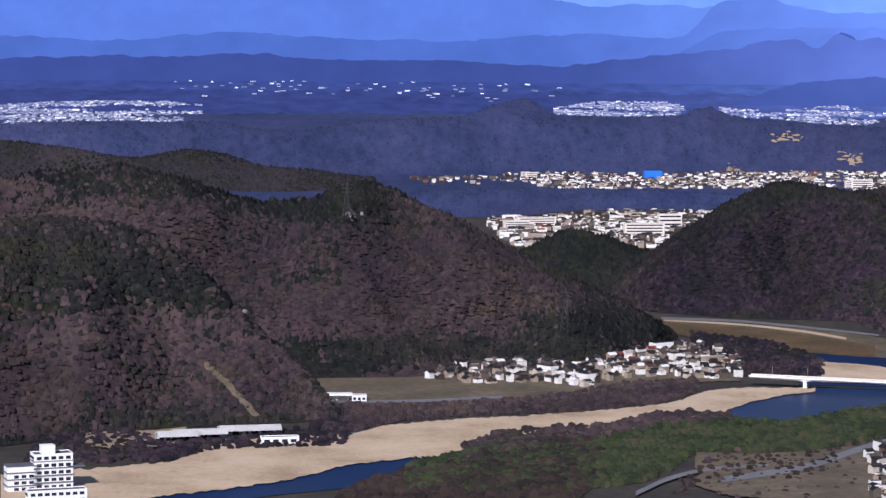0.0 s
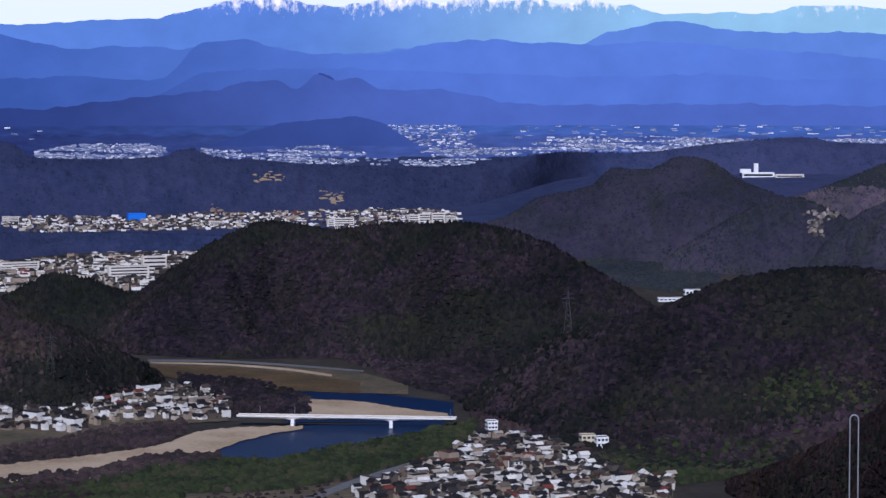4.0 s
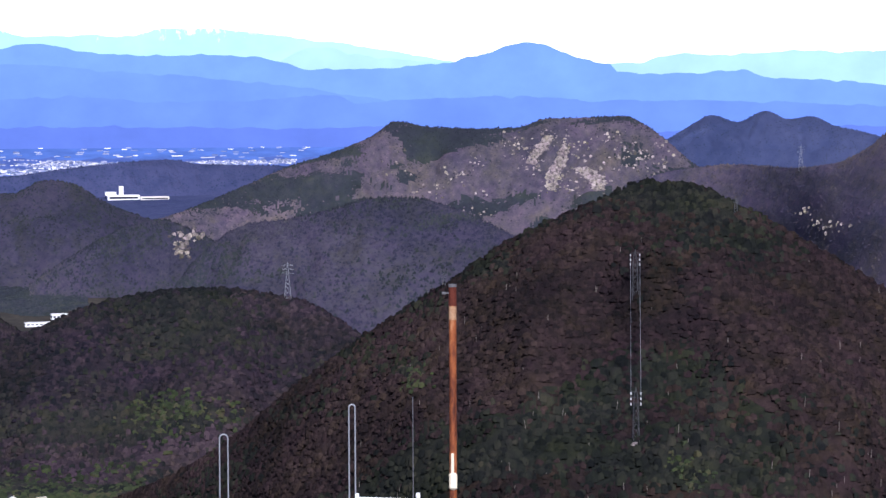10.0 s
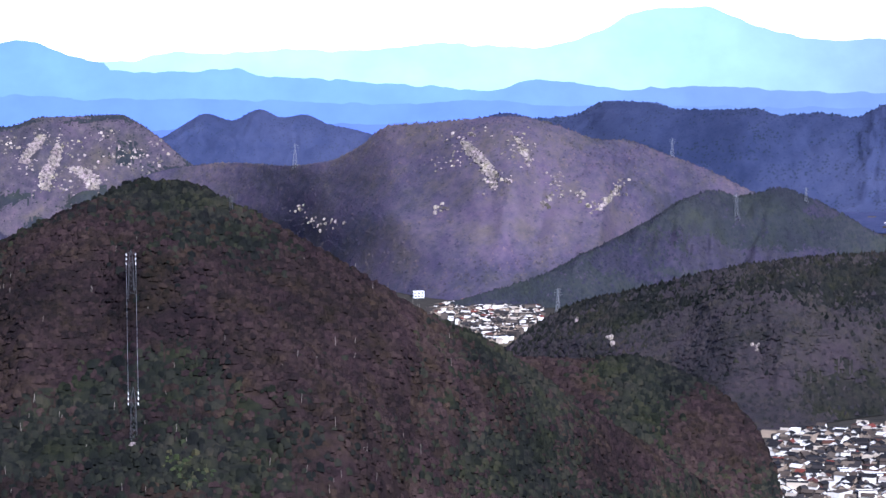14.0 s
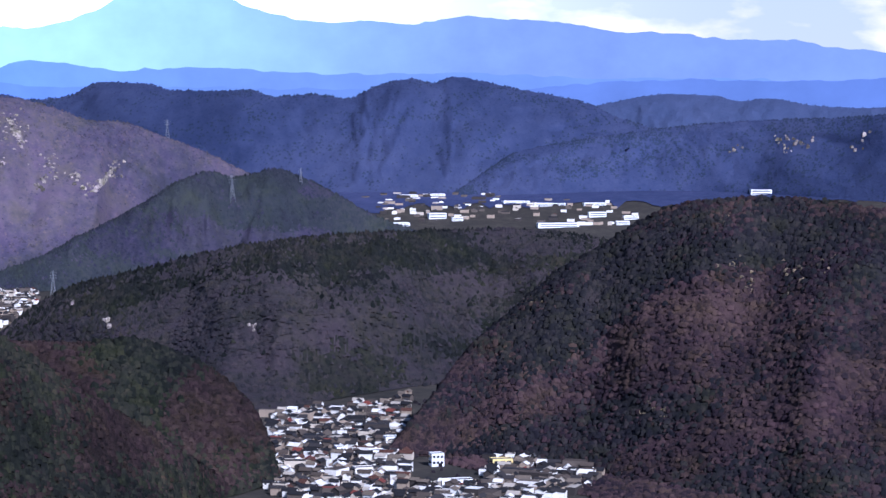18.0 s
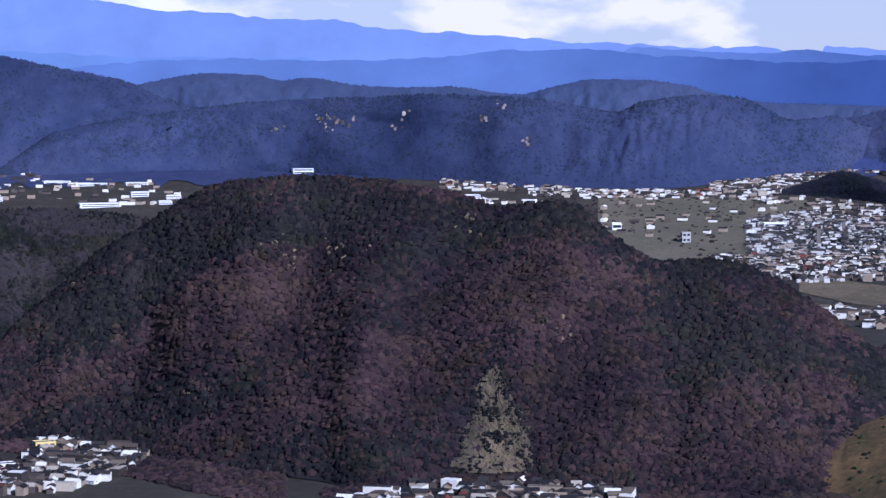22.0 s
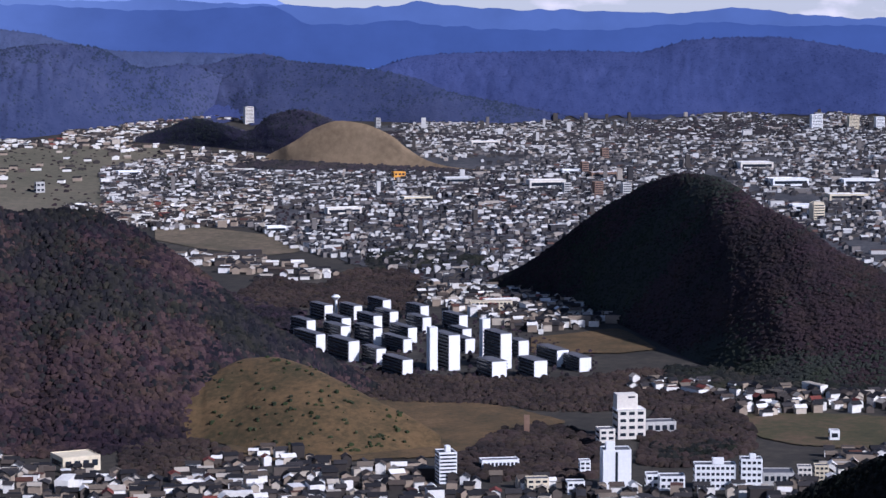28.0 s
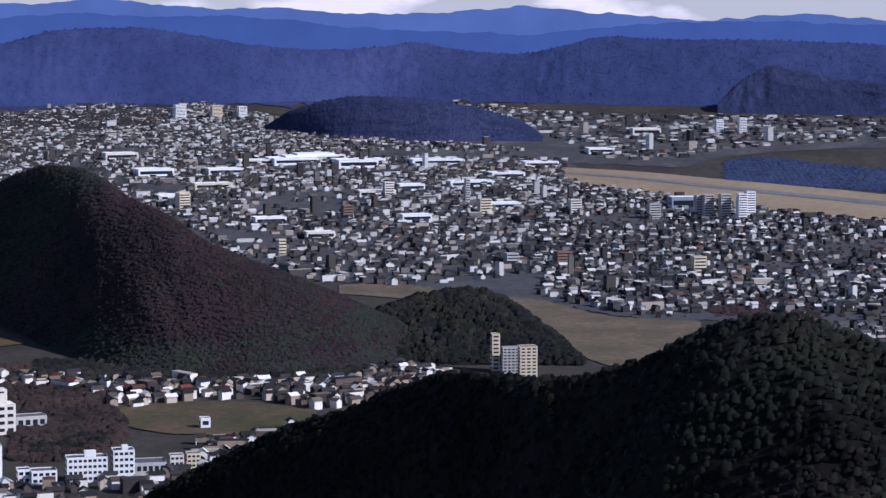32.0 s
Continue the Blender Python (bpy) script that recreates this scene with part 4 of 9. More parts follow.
def wooded(name, label, slope, mat, count, size, seed, rows=56, green=0.43, top=1.1, high=1.0):
    """A hill with its wood on it: leafless trees, and evergreens in drifts. green: the evergreens' share of the drifts."""
    SLOPES[name] = slope
    slope.forms = FORMS.get(name, [])
    rng = np.random.default_rng(seed)
    near = float(np.mean(ground_range([e for _, e in slope.foot])))
    ever_mat = EVER.get(mat.name, M_GREEN)

    def stand_of(b, p, mix=0.17):
        drift = 0.5 + 1.4 * (fbm(p[:, 0] / 110, p[:, 1] / 110 + p[:, 2] / 60, seed, 4) - 0.5) + rng.normal(0, mix, len(b))
        e = np.degrees(np.arctan2(p[:, 2] - EYE.z, np.hypot(p[:, 0], p[:, 1])))
        for b0, e0, wb, we, more in STANDS.get(name, []):
            drift = drift + more * np.exp(-((b - b0) / wb) ** 2 - ((e - e0) / we) ** 2)
        return drift > 1 - green

    hill(name, label, slope, mat, rows, step=0.04, ever=ever_mat if name in STANDS and (near < 4000 or name == "rocky_mountain") else None, stand_of=stand_of)
    b0, b1 = slope.span()
    count = int(count * (1.0 if near < 2300 else 1.25 if near < 4000 else 0.95))
    if near > 4000:
        size, high = size * 0.85, high * 0.75
    shape = dict(dome=True, k=4, lean_out=0.5) if near < 2300 else {}
    if not shape:
        size, high = size * 0.9, high * 1.35
    b, v = rng.uniform(b0, b1, count), rng.uniform(0, top, count) ** 0.9
    p, r = slope.at(b, v)
    pu, _ = slope.at(b + 0.06, v)
    pv, _ = slope.at(b, v + 0.02)
    nt = np.cross(pu - p, pv - p)
    nt *= np.sign(nt[:, 2:3] + 1e-9) / np.maximum(np.linalg.norm(nt, axis=1, keepdims=True), 1e-9)
    nt[:, 2] = np.maximum(nt[:, 2], 0.35)
    nt /= np.linalg.norm(nt, axis=1, keepdims=True)
    e = np.degrees(np.arctan2(p[:, 2] - EYE.z, r))
    ever = stand_of(b, p)
    keep = (p[:, 2] > 1.0) & ~in_crag(name, b, e)
    plain = name.replace("_", " ")
    tufts("leafless_trees", p[keep & ~ever], size * 0.50, mat, "bare winter trees covering the " + plain, seed, high * (0.95 if shape else 0.7), normals=nt[keep & ~ever], **shape)
    tufts("evergreen_trees", p[keep & ever], size * 0.48, ever_mat, "dark evergreen trees on the " + plain, seed + 500, high * (1.2 if shape else 0.95), normals=nt[keep & ever], **shape)


def between(far, near, step=0.05):
    b0, b1 = max(far[0][0], near[0][0]), min(far[-1][0], near[-1][0])
    return np.linspace(b0, b1, max(6, int((b1 - b0) / step)))


def patch(name, label, far, near, z, mat, rows=8, wobble=0.0, seed=1, category="ground", step=0.05):
    """A flat sheet of ground between a far and a near edge."""
    b = between(far, near, step)
    rf, rn = ground_range(curve(far, b)), ground_range(curve(near, b))
    if wobble:
        rf = rf + wobble * (fbm(b * 9, 0 * b, seed) - 0.5) * 2
        rn = rn + wobble * (fbm(b * 9, 0 * b + 9, seed) - 0.5) * 2
    rf = np.maximum(rf, rn + 0.5)
    u = np.linspace(0, 1, rows)[:, None]
    p = spot(np.broadcast_to(b, (rows, len(b))).ravel(), (rn + (rf - rn) * u).ravel(), z)
    ob = new(name, mesh_of(name, warp(p), grid_faces(rows, len(b)), [mat]))
    return tagged(ob, label, category, kind="structure")


def scatter(far, near, spacing, seed, fill=0.8, jitter=0.35):
    """Places on a loose grid over the ground between two edges."""
    rng = np.random.default_rng(seed)
    b = between(far, near)
    rmax, rmin = ground_range(curve(far, b)).max(), ground_range(curve(near, b)).min()
    corners = np.concatenate([spot(b, np.full_like(b, rmax)), spot(b, np.full_like(b, rmin))])
    lo, hi = corners.min(0)[:2], corners.max(0)[:2]
    gx, gy = np.meshgrid(np.arange(lo[0], hi[0], spacing), np.arange(lo[1], hi[1], spacing))
    p = np.stack([gx.ravel(), gy.ravel()], 1)
    p = p[rng.random(len(p)) < fill]
    p += rng.uniform(-jitter, jitter, p.shape) * spacing
    br, r = np.degrees(np.arctan2(p[:, 0], p[:, 1])), np.hypot(p[:, 0], p[:, 1])
    ok = (br > b[0]) & (br < b[-1]) & (r < ground_range(curve(far, br))) & (r > ground_range(curve(near, br)))
    return np.column_stack([p[ok], np.zeros(ok.sum())])


def grove(name, label, far, near, spacing, size, mat, seed, squash=0.9, fill=0.85):
    spots = scatter(far, near, spacing * 0.62, seed, fill)
    return tufts(name, spots, size * 0.5, mat, label, seed, squash, normals=np.tile(np.array([[0.0, -0.3, 0.7]]), (len(spots), 1)), dome=True)


def put(kind, place, turn=0.0, lift=0.0, scale=1.0):
    """Pose for a thing that stands at place (x, y, z) of the plan, drawn in towards the camera where it is far."""
    p = np.array([place], float)
    q = warp(p)[0]
    s = np.linalg.norm(q - np.array(EYE)) / np.linalg.norm(p[0] - np.array(EYE)) * scale
    return Matrix.Translation((q[0], q[1], q[2] + lift)) @ Matrix.Rotation(radians(turn), 4, "Z") @ Matrix.Diagonal((s, s, s, 1))


def stand(be, lift=0.0):
    """The place on the plain in the direction be (bearing, elevation)."""
    return spot(be[0], ground_range(be[1]), lift)


def gable_roof(w, d, z, rise, eave=0.5, thick=0.25):
    bm = bmesh.new()
    x, y = w / 2 + eave, d / 2 + eave
    drop = rise * eave / (d / 2)
    prof = [(-y, z - drop), (0, z + rise), (y, z - drop), (y, z - drop - thick), (0, z + rise - thick), (-y, z - drop - thick)]
    ends = [[bm.verts.new((sx * x, py, pz)) for py, pz in prof] for sx in (-1, 1)]
    for i in range(6):
        j = (i + 1) % 6
        bm.faces.new((ends[0][i], ends[0][j], ends[1][j], ends[1][i]))
    for e in ends:
        bm.faces.new((e[0], e[1], e[4], e[5]))
        bm.faces.new((e[1], e[2], e[3], e[4]))
    bmesh.ops.recalc_face_normals(bm, faces=bm.faces[:])
    return bm


def gable_wall(w, d, h, rise):
    bm = bmesh.new()
    ends = [[bm.verts.new((sx * w / 2, py, pz)) for py, pz in ((-d / 2, -1), (d / 2, -1), (d / 2, h), (0, h + rise * 0.95), (-d / 2, h))] for sx in (-1, 1)]
    for i in range(5):
        j = (i + 1) % 5
        bm.faces.new((ends[0][i], ends[0][j], ends[1][j], ends[1][i]))
    for e in ends:
        bm.faces.new(e)
    bmesh.ops.recalc_face_normals(bm, faces=bm.faces[:])
    return bm


HOUSES = []


def house_pattern(w, d, h, rise, wing=0.0, label=""):
    """A house with walls, tiled roof, windows and a door, to be copied."""
    root = new("house")
    tagged(root, label, "house", "village houses")
    walls, roof = gable_wall(w, d, h, rise), gable_roof(w, d, h, rise)
    if wing:
        low = gable_wall(wing, d * 0.8, h * 0.55, rise * 0.6)
        bmesh.ops.translate(low, verts=low.verts[:], vec=(w / 2 + wing / 2 - 0.05, -d * 0.05, 0))
        cover = gable_roof(wing, d * 0.8, h * 0.55, rise * 0.6)
        bmesh.ops.translate(cover, verts=cover.verts[:], vec=(w / 2 + wing / 2 + 0.3, -d * 0.05, 0))
        part("wing_wall", low, M_WALL_ONE, root)
        part("wing_roof", cover, M_ROOF_ONE, root)
    part("wall", walls, M_WALL_ONE, root)
    part("roof", roof, M_ROOF_ONE, root)
    for sx in (-0.28, 0.25):
        part("window", block(sx * w, -d / 2 - 0.02, h * 0.62, w * 0.24, 0.1, h * 0.22), M_GLASS, root)
        part("window", block(sx * w, d / 2 + 0.02, h * 0.62, w * 0.2, 0.1, h * 0.2), M_GLASS, root)
    part("window", block(w / 2 + 0.02, 0, h * 0.62, 0.1, d * 0.25, h * 0.22), M_GLASS, root)
    part("door", block(-w * 0.05, -d / 2 - 0.03, 0, 1.6, 0.1, 2.1), M_BRICK, root)
    HOUSES.append(root)
    return root


def town(name, label, far, near, spacing, seed, size=(9, 7), fill=0.7, flat=0.22, tall=0.0, turn=None, mats=None, clear=None, things=0, clump=0.0):
    """Houses. Those too many to count are one mesh of walls and roofs with eaves; things: how many stand singly."""
    rng = np.random.default_rng(seed)
    c = scatter(far, near, spacing, seed, fill, 0.3)
    if clear is not None:
        c = c[clear(c)]
    if clump:
        c = c[fbm(c[:, 0] / 240, c[:, 1] / 240, seed + 3, 3) + rng.normal(0, 0.05, len(c)) > clump]
    base = turn if turn is not None else 25.0
    bend = base + 40 * (fbm(c[:, 0] / 500, c[:, 1] / 500, seed, 2) - 0.5)
    if things:
        pick = rng.permutation(len(c))[:things]
        for i in pick:
            pattern = HOUSES[int(rng.integers(0, len(HOUSES)))]
            copy_thing(pattern, put("house", c[i], float(bend[i] + rng.choice([0, 90, 180, 270]) + rng.normal(0, 6)), 0.0, float(rng.uniform(0.62, 0.92))))
        rest = np.setdiff1d(np.arange(len(c)), pick)
        c, bend = c[rest], bend[rest]
        if not len(c):
            return None
    n = len(c)
    big = rng.random(n) < 0.05
    w = rng.uniform(0.75, 1.3, n) * size[0] * np.where(big, rng.uniform(1.5, 2.8, n), 1)
    d = rng.uniform(0.75, 1.2, n) * size[1] * np.where(big, rng.uniform(1.2, 1.8, n), 1)
    high = rng.random(n) < tall
    h = rng.uniform(3.2, 6.4, n)
    h = np.where(big, h * 1.4, h)
    h = np.where(high, rng.uniform(12, 30, n), h)
    isflat = (rng.random(n) < flat) | high | big
    pitch = np.where(isflat, 0.25, rng.uniform(1.5, 2.5, n))
    yaw = np.radians(bend + rng.choice([0, 90], n) + rng.normal(0, 7, n))
    x, y, ev = w / 2, d / 2, np.where(isflat, 0.02, 0.7)
    z0, o = np.zeros(n) - 1.0, np.zeros(n)
    corner = lambda sx, sy, z, g: np.stack([sx * (x + g), sy * (y + g), z], -1)
    walls = [corner(-1, -1, z0, o), corner(1, -1, z0, o), corner(1, 1, z0, o), corner(-1, 1, z0, o),
             corner(-1, -1, h, o), corner(1, -1, h, o), corner(1, 1, h, o), corner(-1, 1, h, o),
             np.stack([-x, o, h + pitch * 0.95], -1), np.stack([x, o, h + pitch * 0.95], -1)]
    roof = [corner(-1, -1, h - ev * 0.3, ev), corner(1, -1, h - ev * 0.3, ev), corner(1, 1, h - ev * 0.3, ev), corner(-1, 1, h - ev * 0.3, ev),
            np.stack([-x - ev, o, h + pitch], -1), np.stack([x + ev, o, h + pitch], -1)]
    v = np.stack(walls + roof, 1)
    ca, sa = np.cos(yaw)[:, None], np.sin(yaw)[:, None]
    v = np.stack([v[..., 0] * ca - v[..., 1] * sa, v[..., 0] * sa + v[..., 1] * ca, v[..., 2]], -1) + c[:, None]
    tri = np.array([(0, 1, 5), (0, 5, 4), (1, 2, 6), (1, 6, 5), (2, 3, 7), (2, 7, 6), (3, 0, 4), (3, 4, 7), (4, 8, 7), (5, 6, 9),
                    (10, 11, 15), (10, 15, 14), (12, 13, 14), (12, 14, 15)])
    f = tri[None] + (np.arange(n) * 16)[:, None, None]
    idx = np.tile([0] * 10 + [1] * 4, n)
    me = mesh_of(name, warp(v.reshape(-1, 3)), f.reshape(-1, 3), mats or [M_WALL, M_ROOF], idx)
    return tagged(new(name, me), label, "houses", kind="stuff")


# The plain, one sheet out to the horizon, and the mountain on which the camera stands.
rr = np.concatenate([np.geomspace(20, 2600, 40), np.geomspace(2700, 90000, 60)])
bb = np.concatenate([np.linspace(-24, 112, 273), np.linspace(116, 336, 56)[0:-1], [336]])
R2, B2 = np.meshgrid(rr, bb, indexing="ij")
reach = np.interp(B2, [-24, 48, 60, 112, 130, 320, 336], [90000, 90000, 15800, 15800, 90000, 90000, 90000])
R2 = np.where(R2 > 2650, 2600 * (reach / 2600) ** (np.log(R2 / 2600) / np.log(90000 / 2600)), R2)
ground = new("ground", mesh_of("ground", warp(spot(B2.ravel(), R2.ravel(), -0.6)), grid_faces(len(rr), len(bb)), [M_PLAIN]))
tagged(ground, "flat valley plain of dull winter fields and scrub", "ground", kind="structure")
rs = np.geomspace(1.0, 760, 30)
bs = np.linspace(0, 360, 73)
R3, B3 = np.meshgrid(rs, bs, indexing="ij")
z3 = 304.0 - 304.0 * np.clip((R3 - 6) / 640, 0, 1.05) ** 0.8
z3 = z3 + 6 * (fbm(R3 * np.sin(np.radians(B3)) / 30, R3 * np.cos(np.radians(B3)) / 30, 5) - 0.5) * np.clip(R3 / 200, 0, 1)
z3 = np.where(R3 < 60, 304 - 0.12 * R3, z3 - 0)
summit = new("lookout_mountain", mesh_of("lookout_mountain", spot(B3.ravel(), R3.ravel(), z3.ravel()), grid_faces(len(rs), len(bs)), [M_BROWN], smooth=True))
tagged(summit, "steep wooded mountain under the lookout", "mountain", kind="structure")

# ---- far ranges (backdrop) ----


def far_range(name, label, crest, r, mat, k=2.2):
    (b0, e0), (b1, e1) = crest[0], crest[-1]
    crest = [(b0 - 3.0, e0 - 1.6), (b0 - 0.8, e0 - 0.35), *crest, (b1 + 0.8, e1 - 0.35), (b1 + 3.0, e1 - 1.6)]
    fine = np.arange(crest[0][0], crest[-1][0], 0.09)
    rough = (fbm(fine * 3.1, fine * 0 + int(r) % 31, 7, 4) - 0.5) * 0.11
    crest = list(zip(fine.tolist(), (curve(crest, fine) + rough).tolist()))
    hill(name, label, Slope(crest, None, k=k, gully=0.9, size=r * 0.03, seed=int(r) % 97, ranges=r), mat, rows=22, step=0.07, category="mountain range")


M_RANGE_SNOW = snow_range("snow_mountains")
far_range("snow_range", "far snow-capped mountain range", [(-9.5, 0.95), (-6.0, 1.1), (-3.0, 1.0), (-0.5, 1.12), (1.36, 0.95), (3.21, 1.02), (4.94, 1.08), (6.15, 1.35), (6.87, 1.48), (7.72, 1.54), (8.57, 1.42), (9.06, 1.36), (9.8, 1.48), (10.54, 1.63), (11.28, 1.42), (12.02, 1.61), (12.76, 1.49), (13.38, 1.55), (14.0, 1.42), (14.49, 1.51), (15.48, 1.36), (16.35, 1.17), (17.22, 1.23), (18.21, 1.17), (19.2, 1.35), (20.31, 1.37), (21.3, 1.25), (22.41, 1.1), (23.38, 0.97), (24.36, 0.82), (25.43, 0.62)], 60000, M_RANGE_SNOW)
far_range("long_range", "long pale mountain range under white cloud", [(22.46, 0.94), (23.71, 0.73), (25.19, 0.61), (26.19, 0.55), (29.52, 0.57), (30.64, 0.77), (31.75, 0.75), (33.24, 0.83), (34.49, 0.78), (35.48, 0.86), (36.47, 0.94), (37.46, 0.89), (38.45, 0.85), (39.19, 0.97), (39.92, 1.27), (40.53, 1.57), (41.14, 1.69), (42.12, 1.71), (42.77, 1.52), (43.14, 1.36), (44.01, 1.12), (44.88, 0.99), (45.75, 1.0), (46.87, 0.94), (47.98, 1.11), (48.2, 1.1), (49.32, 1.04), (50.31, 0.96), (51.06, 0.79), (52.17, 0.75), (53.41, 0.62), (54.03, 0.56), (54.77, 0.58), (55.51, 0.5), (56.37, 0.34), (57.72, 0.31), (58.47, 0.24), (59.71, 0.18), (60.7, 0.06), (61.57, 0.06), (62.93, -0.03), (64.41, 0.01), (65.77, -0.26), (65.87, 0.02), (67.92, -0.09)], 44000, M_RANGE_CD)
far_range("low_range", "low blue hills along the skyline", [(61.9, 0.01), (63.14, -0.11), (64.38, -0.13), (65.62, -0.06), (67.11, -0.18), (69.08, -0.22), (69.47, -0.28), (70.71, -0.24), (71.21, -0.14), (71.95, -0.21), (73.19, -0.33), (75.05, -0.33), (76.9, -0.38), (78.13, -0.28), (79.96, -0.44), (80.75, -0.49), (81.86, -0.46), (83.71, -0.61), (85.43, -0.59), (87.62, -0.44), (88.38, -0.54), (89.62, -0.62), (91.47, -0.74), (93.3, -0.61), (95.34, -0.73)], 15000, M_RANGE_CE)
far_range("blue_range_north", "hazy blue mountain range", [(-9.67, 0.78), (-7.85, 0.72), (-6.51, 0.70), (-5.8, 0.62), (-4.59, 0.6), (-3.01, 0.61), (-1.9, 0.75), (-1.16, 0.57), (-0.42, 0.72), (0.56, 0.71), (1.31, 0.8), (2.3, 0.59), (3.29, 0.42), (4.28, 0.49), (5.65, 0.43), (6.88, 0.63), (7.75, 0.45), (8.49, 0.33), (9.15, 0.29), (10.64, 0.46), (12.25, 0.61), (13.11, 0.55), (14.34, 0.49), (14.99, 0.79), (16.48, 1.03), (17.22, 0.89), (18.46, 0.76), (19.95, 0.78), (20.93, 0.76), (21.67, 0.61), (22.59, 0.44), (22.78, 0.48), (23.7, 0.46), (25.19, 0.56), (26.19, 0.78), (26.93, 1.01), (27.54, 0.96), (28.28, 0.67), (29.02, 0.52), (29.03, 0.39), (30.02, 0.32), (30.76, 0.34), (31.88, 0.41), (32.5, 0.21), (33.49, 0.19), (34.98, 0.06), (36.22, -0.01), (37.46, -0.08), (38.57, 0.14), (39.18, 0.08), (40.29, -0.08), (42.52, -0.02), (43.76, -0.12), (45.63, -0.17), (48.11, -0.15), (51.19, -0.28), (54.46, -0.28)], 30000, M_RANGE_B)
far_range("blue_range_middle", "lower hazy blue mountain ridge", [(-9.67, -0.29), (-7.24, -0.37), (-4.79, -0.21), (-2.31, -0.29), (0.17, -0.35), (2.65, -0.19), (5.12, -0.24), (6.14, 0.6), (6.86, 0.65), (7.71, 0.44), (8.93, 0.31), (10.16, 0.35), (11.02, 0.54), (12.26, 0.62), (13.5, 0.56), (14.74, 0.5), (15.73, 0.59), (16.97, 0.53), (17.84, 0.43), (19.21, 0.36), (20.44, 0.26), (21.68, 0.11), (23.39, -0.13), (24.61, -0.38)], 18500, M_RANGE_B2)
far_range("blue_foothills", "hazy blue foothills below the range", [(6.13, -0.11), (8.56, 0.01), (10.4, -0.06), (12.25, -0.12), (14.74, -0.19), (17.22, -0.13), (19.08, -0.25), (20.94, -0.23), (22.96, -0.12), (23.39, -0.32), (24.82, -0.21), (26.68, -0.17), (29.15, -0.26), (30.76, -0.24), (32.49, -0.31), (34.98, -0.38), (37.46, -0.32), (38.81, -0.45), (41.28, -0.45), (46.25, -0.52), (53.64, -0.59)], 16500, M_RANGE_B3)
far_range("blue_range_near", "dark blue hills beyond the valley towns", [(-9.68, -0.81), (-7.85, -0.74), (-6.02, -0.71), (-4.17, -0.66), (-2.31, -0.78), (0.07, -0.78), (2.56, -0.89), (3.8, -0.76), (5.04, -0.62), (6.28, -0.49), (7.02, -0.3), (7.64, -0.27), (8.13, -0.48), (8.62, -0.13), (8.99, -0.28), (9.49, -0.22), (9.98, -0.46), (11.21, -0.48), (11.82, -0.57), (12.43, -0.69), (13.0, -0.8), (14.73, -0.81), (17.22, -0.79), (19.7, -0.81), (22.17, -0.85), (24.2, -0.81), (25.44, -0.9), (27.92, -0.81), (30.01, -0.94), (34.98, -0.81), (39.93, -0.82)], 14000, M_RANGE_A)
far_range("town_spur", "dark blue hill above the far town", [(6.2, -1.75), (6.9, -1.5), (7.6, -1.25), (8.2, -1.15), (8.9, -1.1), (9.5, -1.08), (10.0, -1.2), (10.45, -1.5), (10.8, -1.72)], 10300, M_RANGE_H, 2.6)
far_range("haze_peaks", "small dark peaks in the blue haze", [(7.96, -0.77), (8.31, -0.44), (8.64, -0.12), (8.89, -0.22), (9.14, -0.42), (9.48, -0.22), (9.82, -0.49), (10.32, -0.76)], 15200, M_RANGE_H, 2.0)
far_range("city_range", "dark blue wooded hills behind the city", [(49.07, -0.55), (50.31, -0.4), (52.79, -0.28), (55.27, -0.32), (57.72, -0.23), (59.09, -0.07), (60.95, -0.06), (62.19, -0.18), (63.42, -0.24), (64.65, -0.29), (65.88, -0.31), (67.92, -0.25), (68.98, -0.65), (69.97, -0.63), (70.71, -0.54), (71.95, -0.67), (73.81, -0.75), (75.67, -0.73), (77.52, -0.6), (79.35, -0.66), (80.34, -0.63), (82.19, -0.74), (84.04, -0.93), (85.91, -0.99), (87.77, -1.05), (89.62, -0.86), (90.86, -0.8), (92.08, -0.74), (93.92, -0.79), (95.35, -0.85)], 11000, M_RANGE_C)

# The two far floors glow with haze colour; the nearest has lit wood.
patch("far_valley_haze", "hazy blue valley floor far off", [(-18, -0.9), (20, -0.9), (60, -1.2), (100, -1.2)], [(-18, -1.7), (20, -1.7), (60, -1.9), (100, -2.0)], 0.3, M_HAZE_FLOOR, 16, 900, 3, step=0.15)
patch("far_valley_dusk", "dim hazy blue valley floor", [(-18, -1.45), (20, -1.5), (60, -1.7), (100, -1.8)], [(-18, -2.2), (20, -2.2), (60, -2.3), (100, -2.3)], 0.8, M_HAZE_FLOOR_NEAR, 16, 600, 4, step=0.15)
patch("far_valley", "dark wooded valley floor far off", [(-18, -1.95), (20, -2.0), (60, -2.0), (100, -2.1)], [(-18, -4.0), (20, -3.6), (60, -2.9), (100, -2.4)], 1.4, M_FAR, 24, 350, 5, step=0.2)


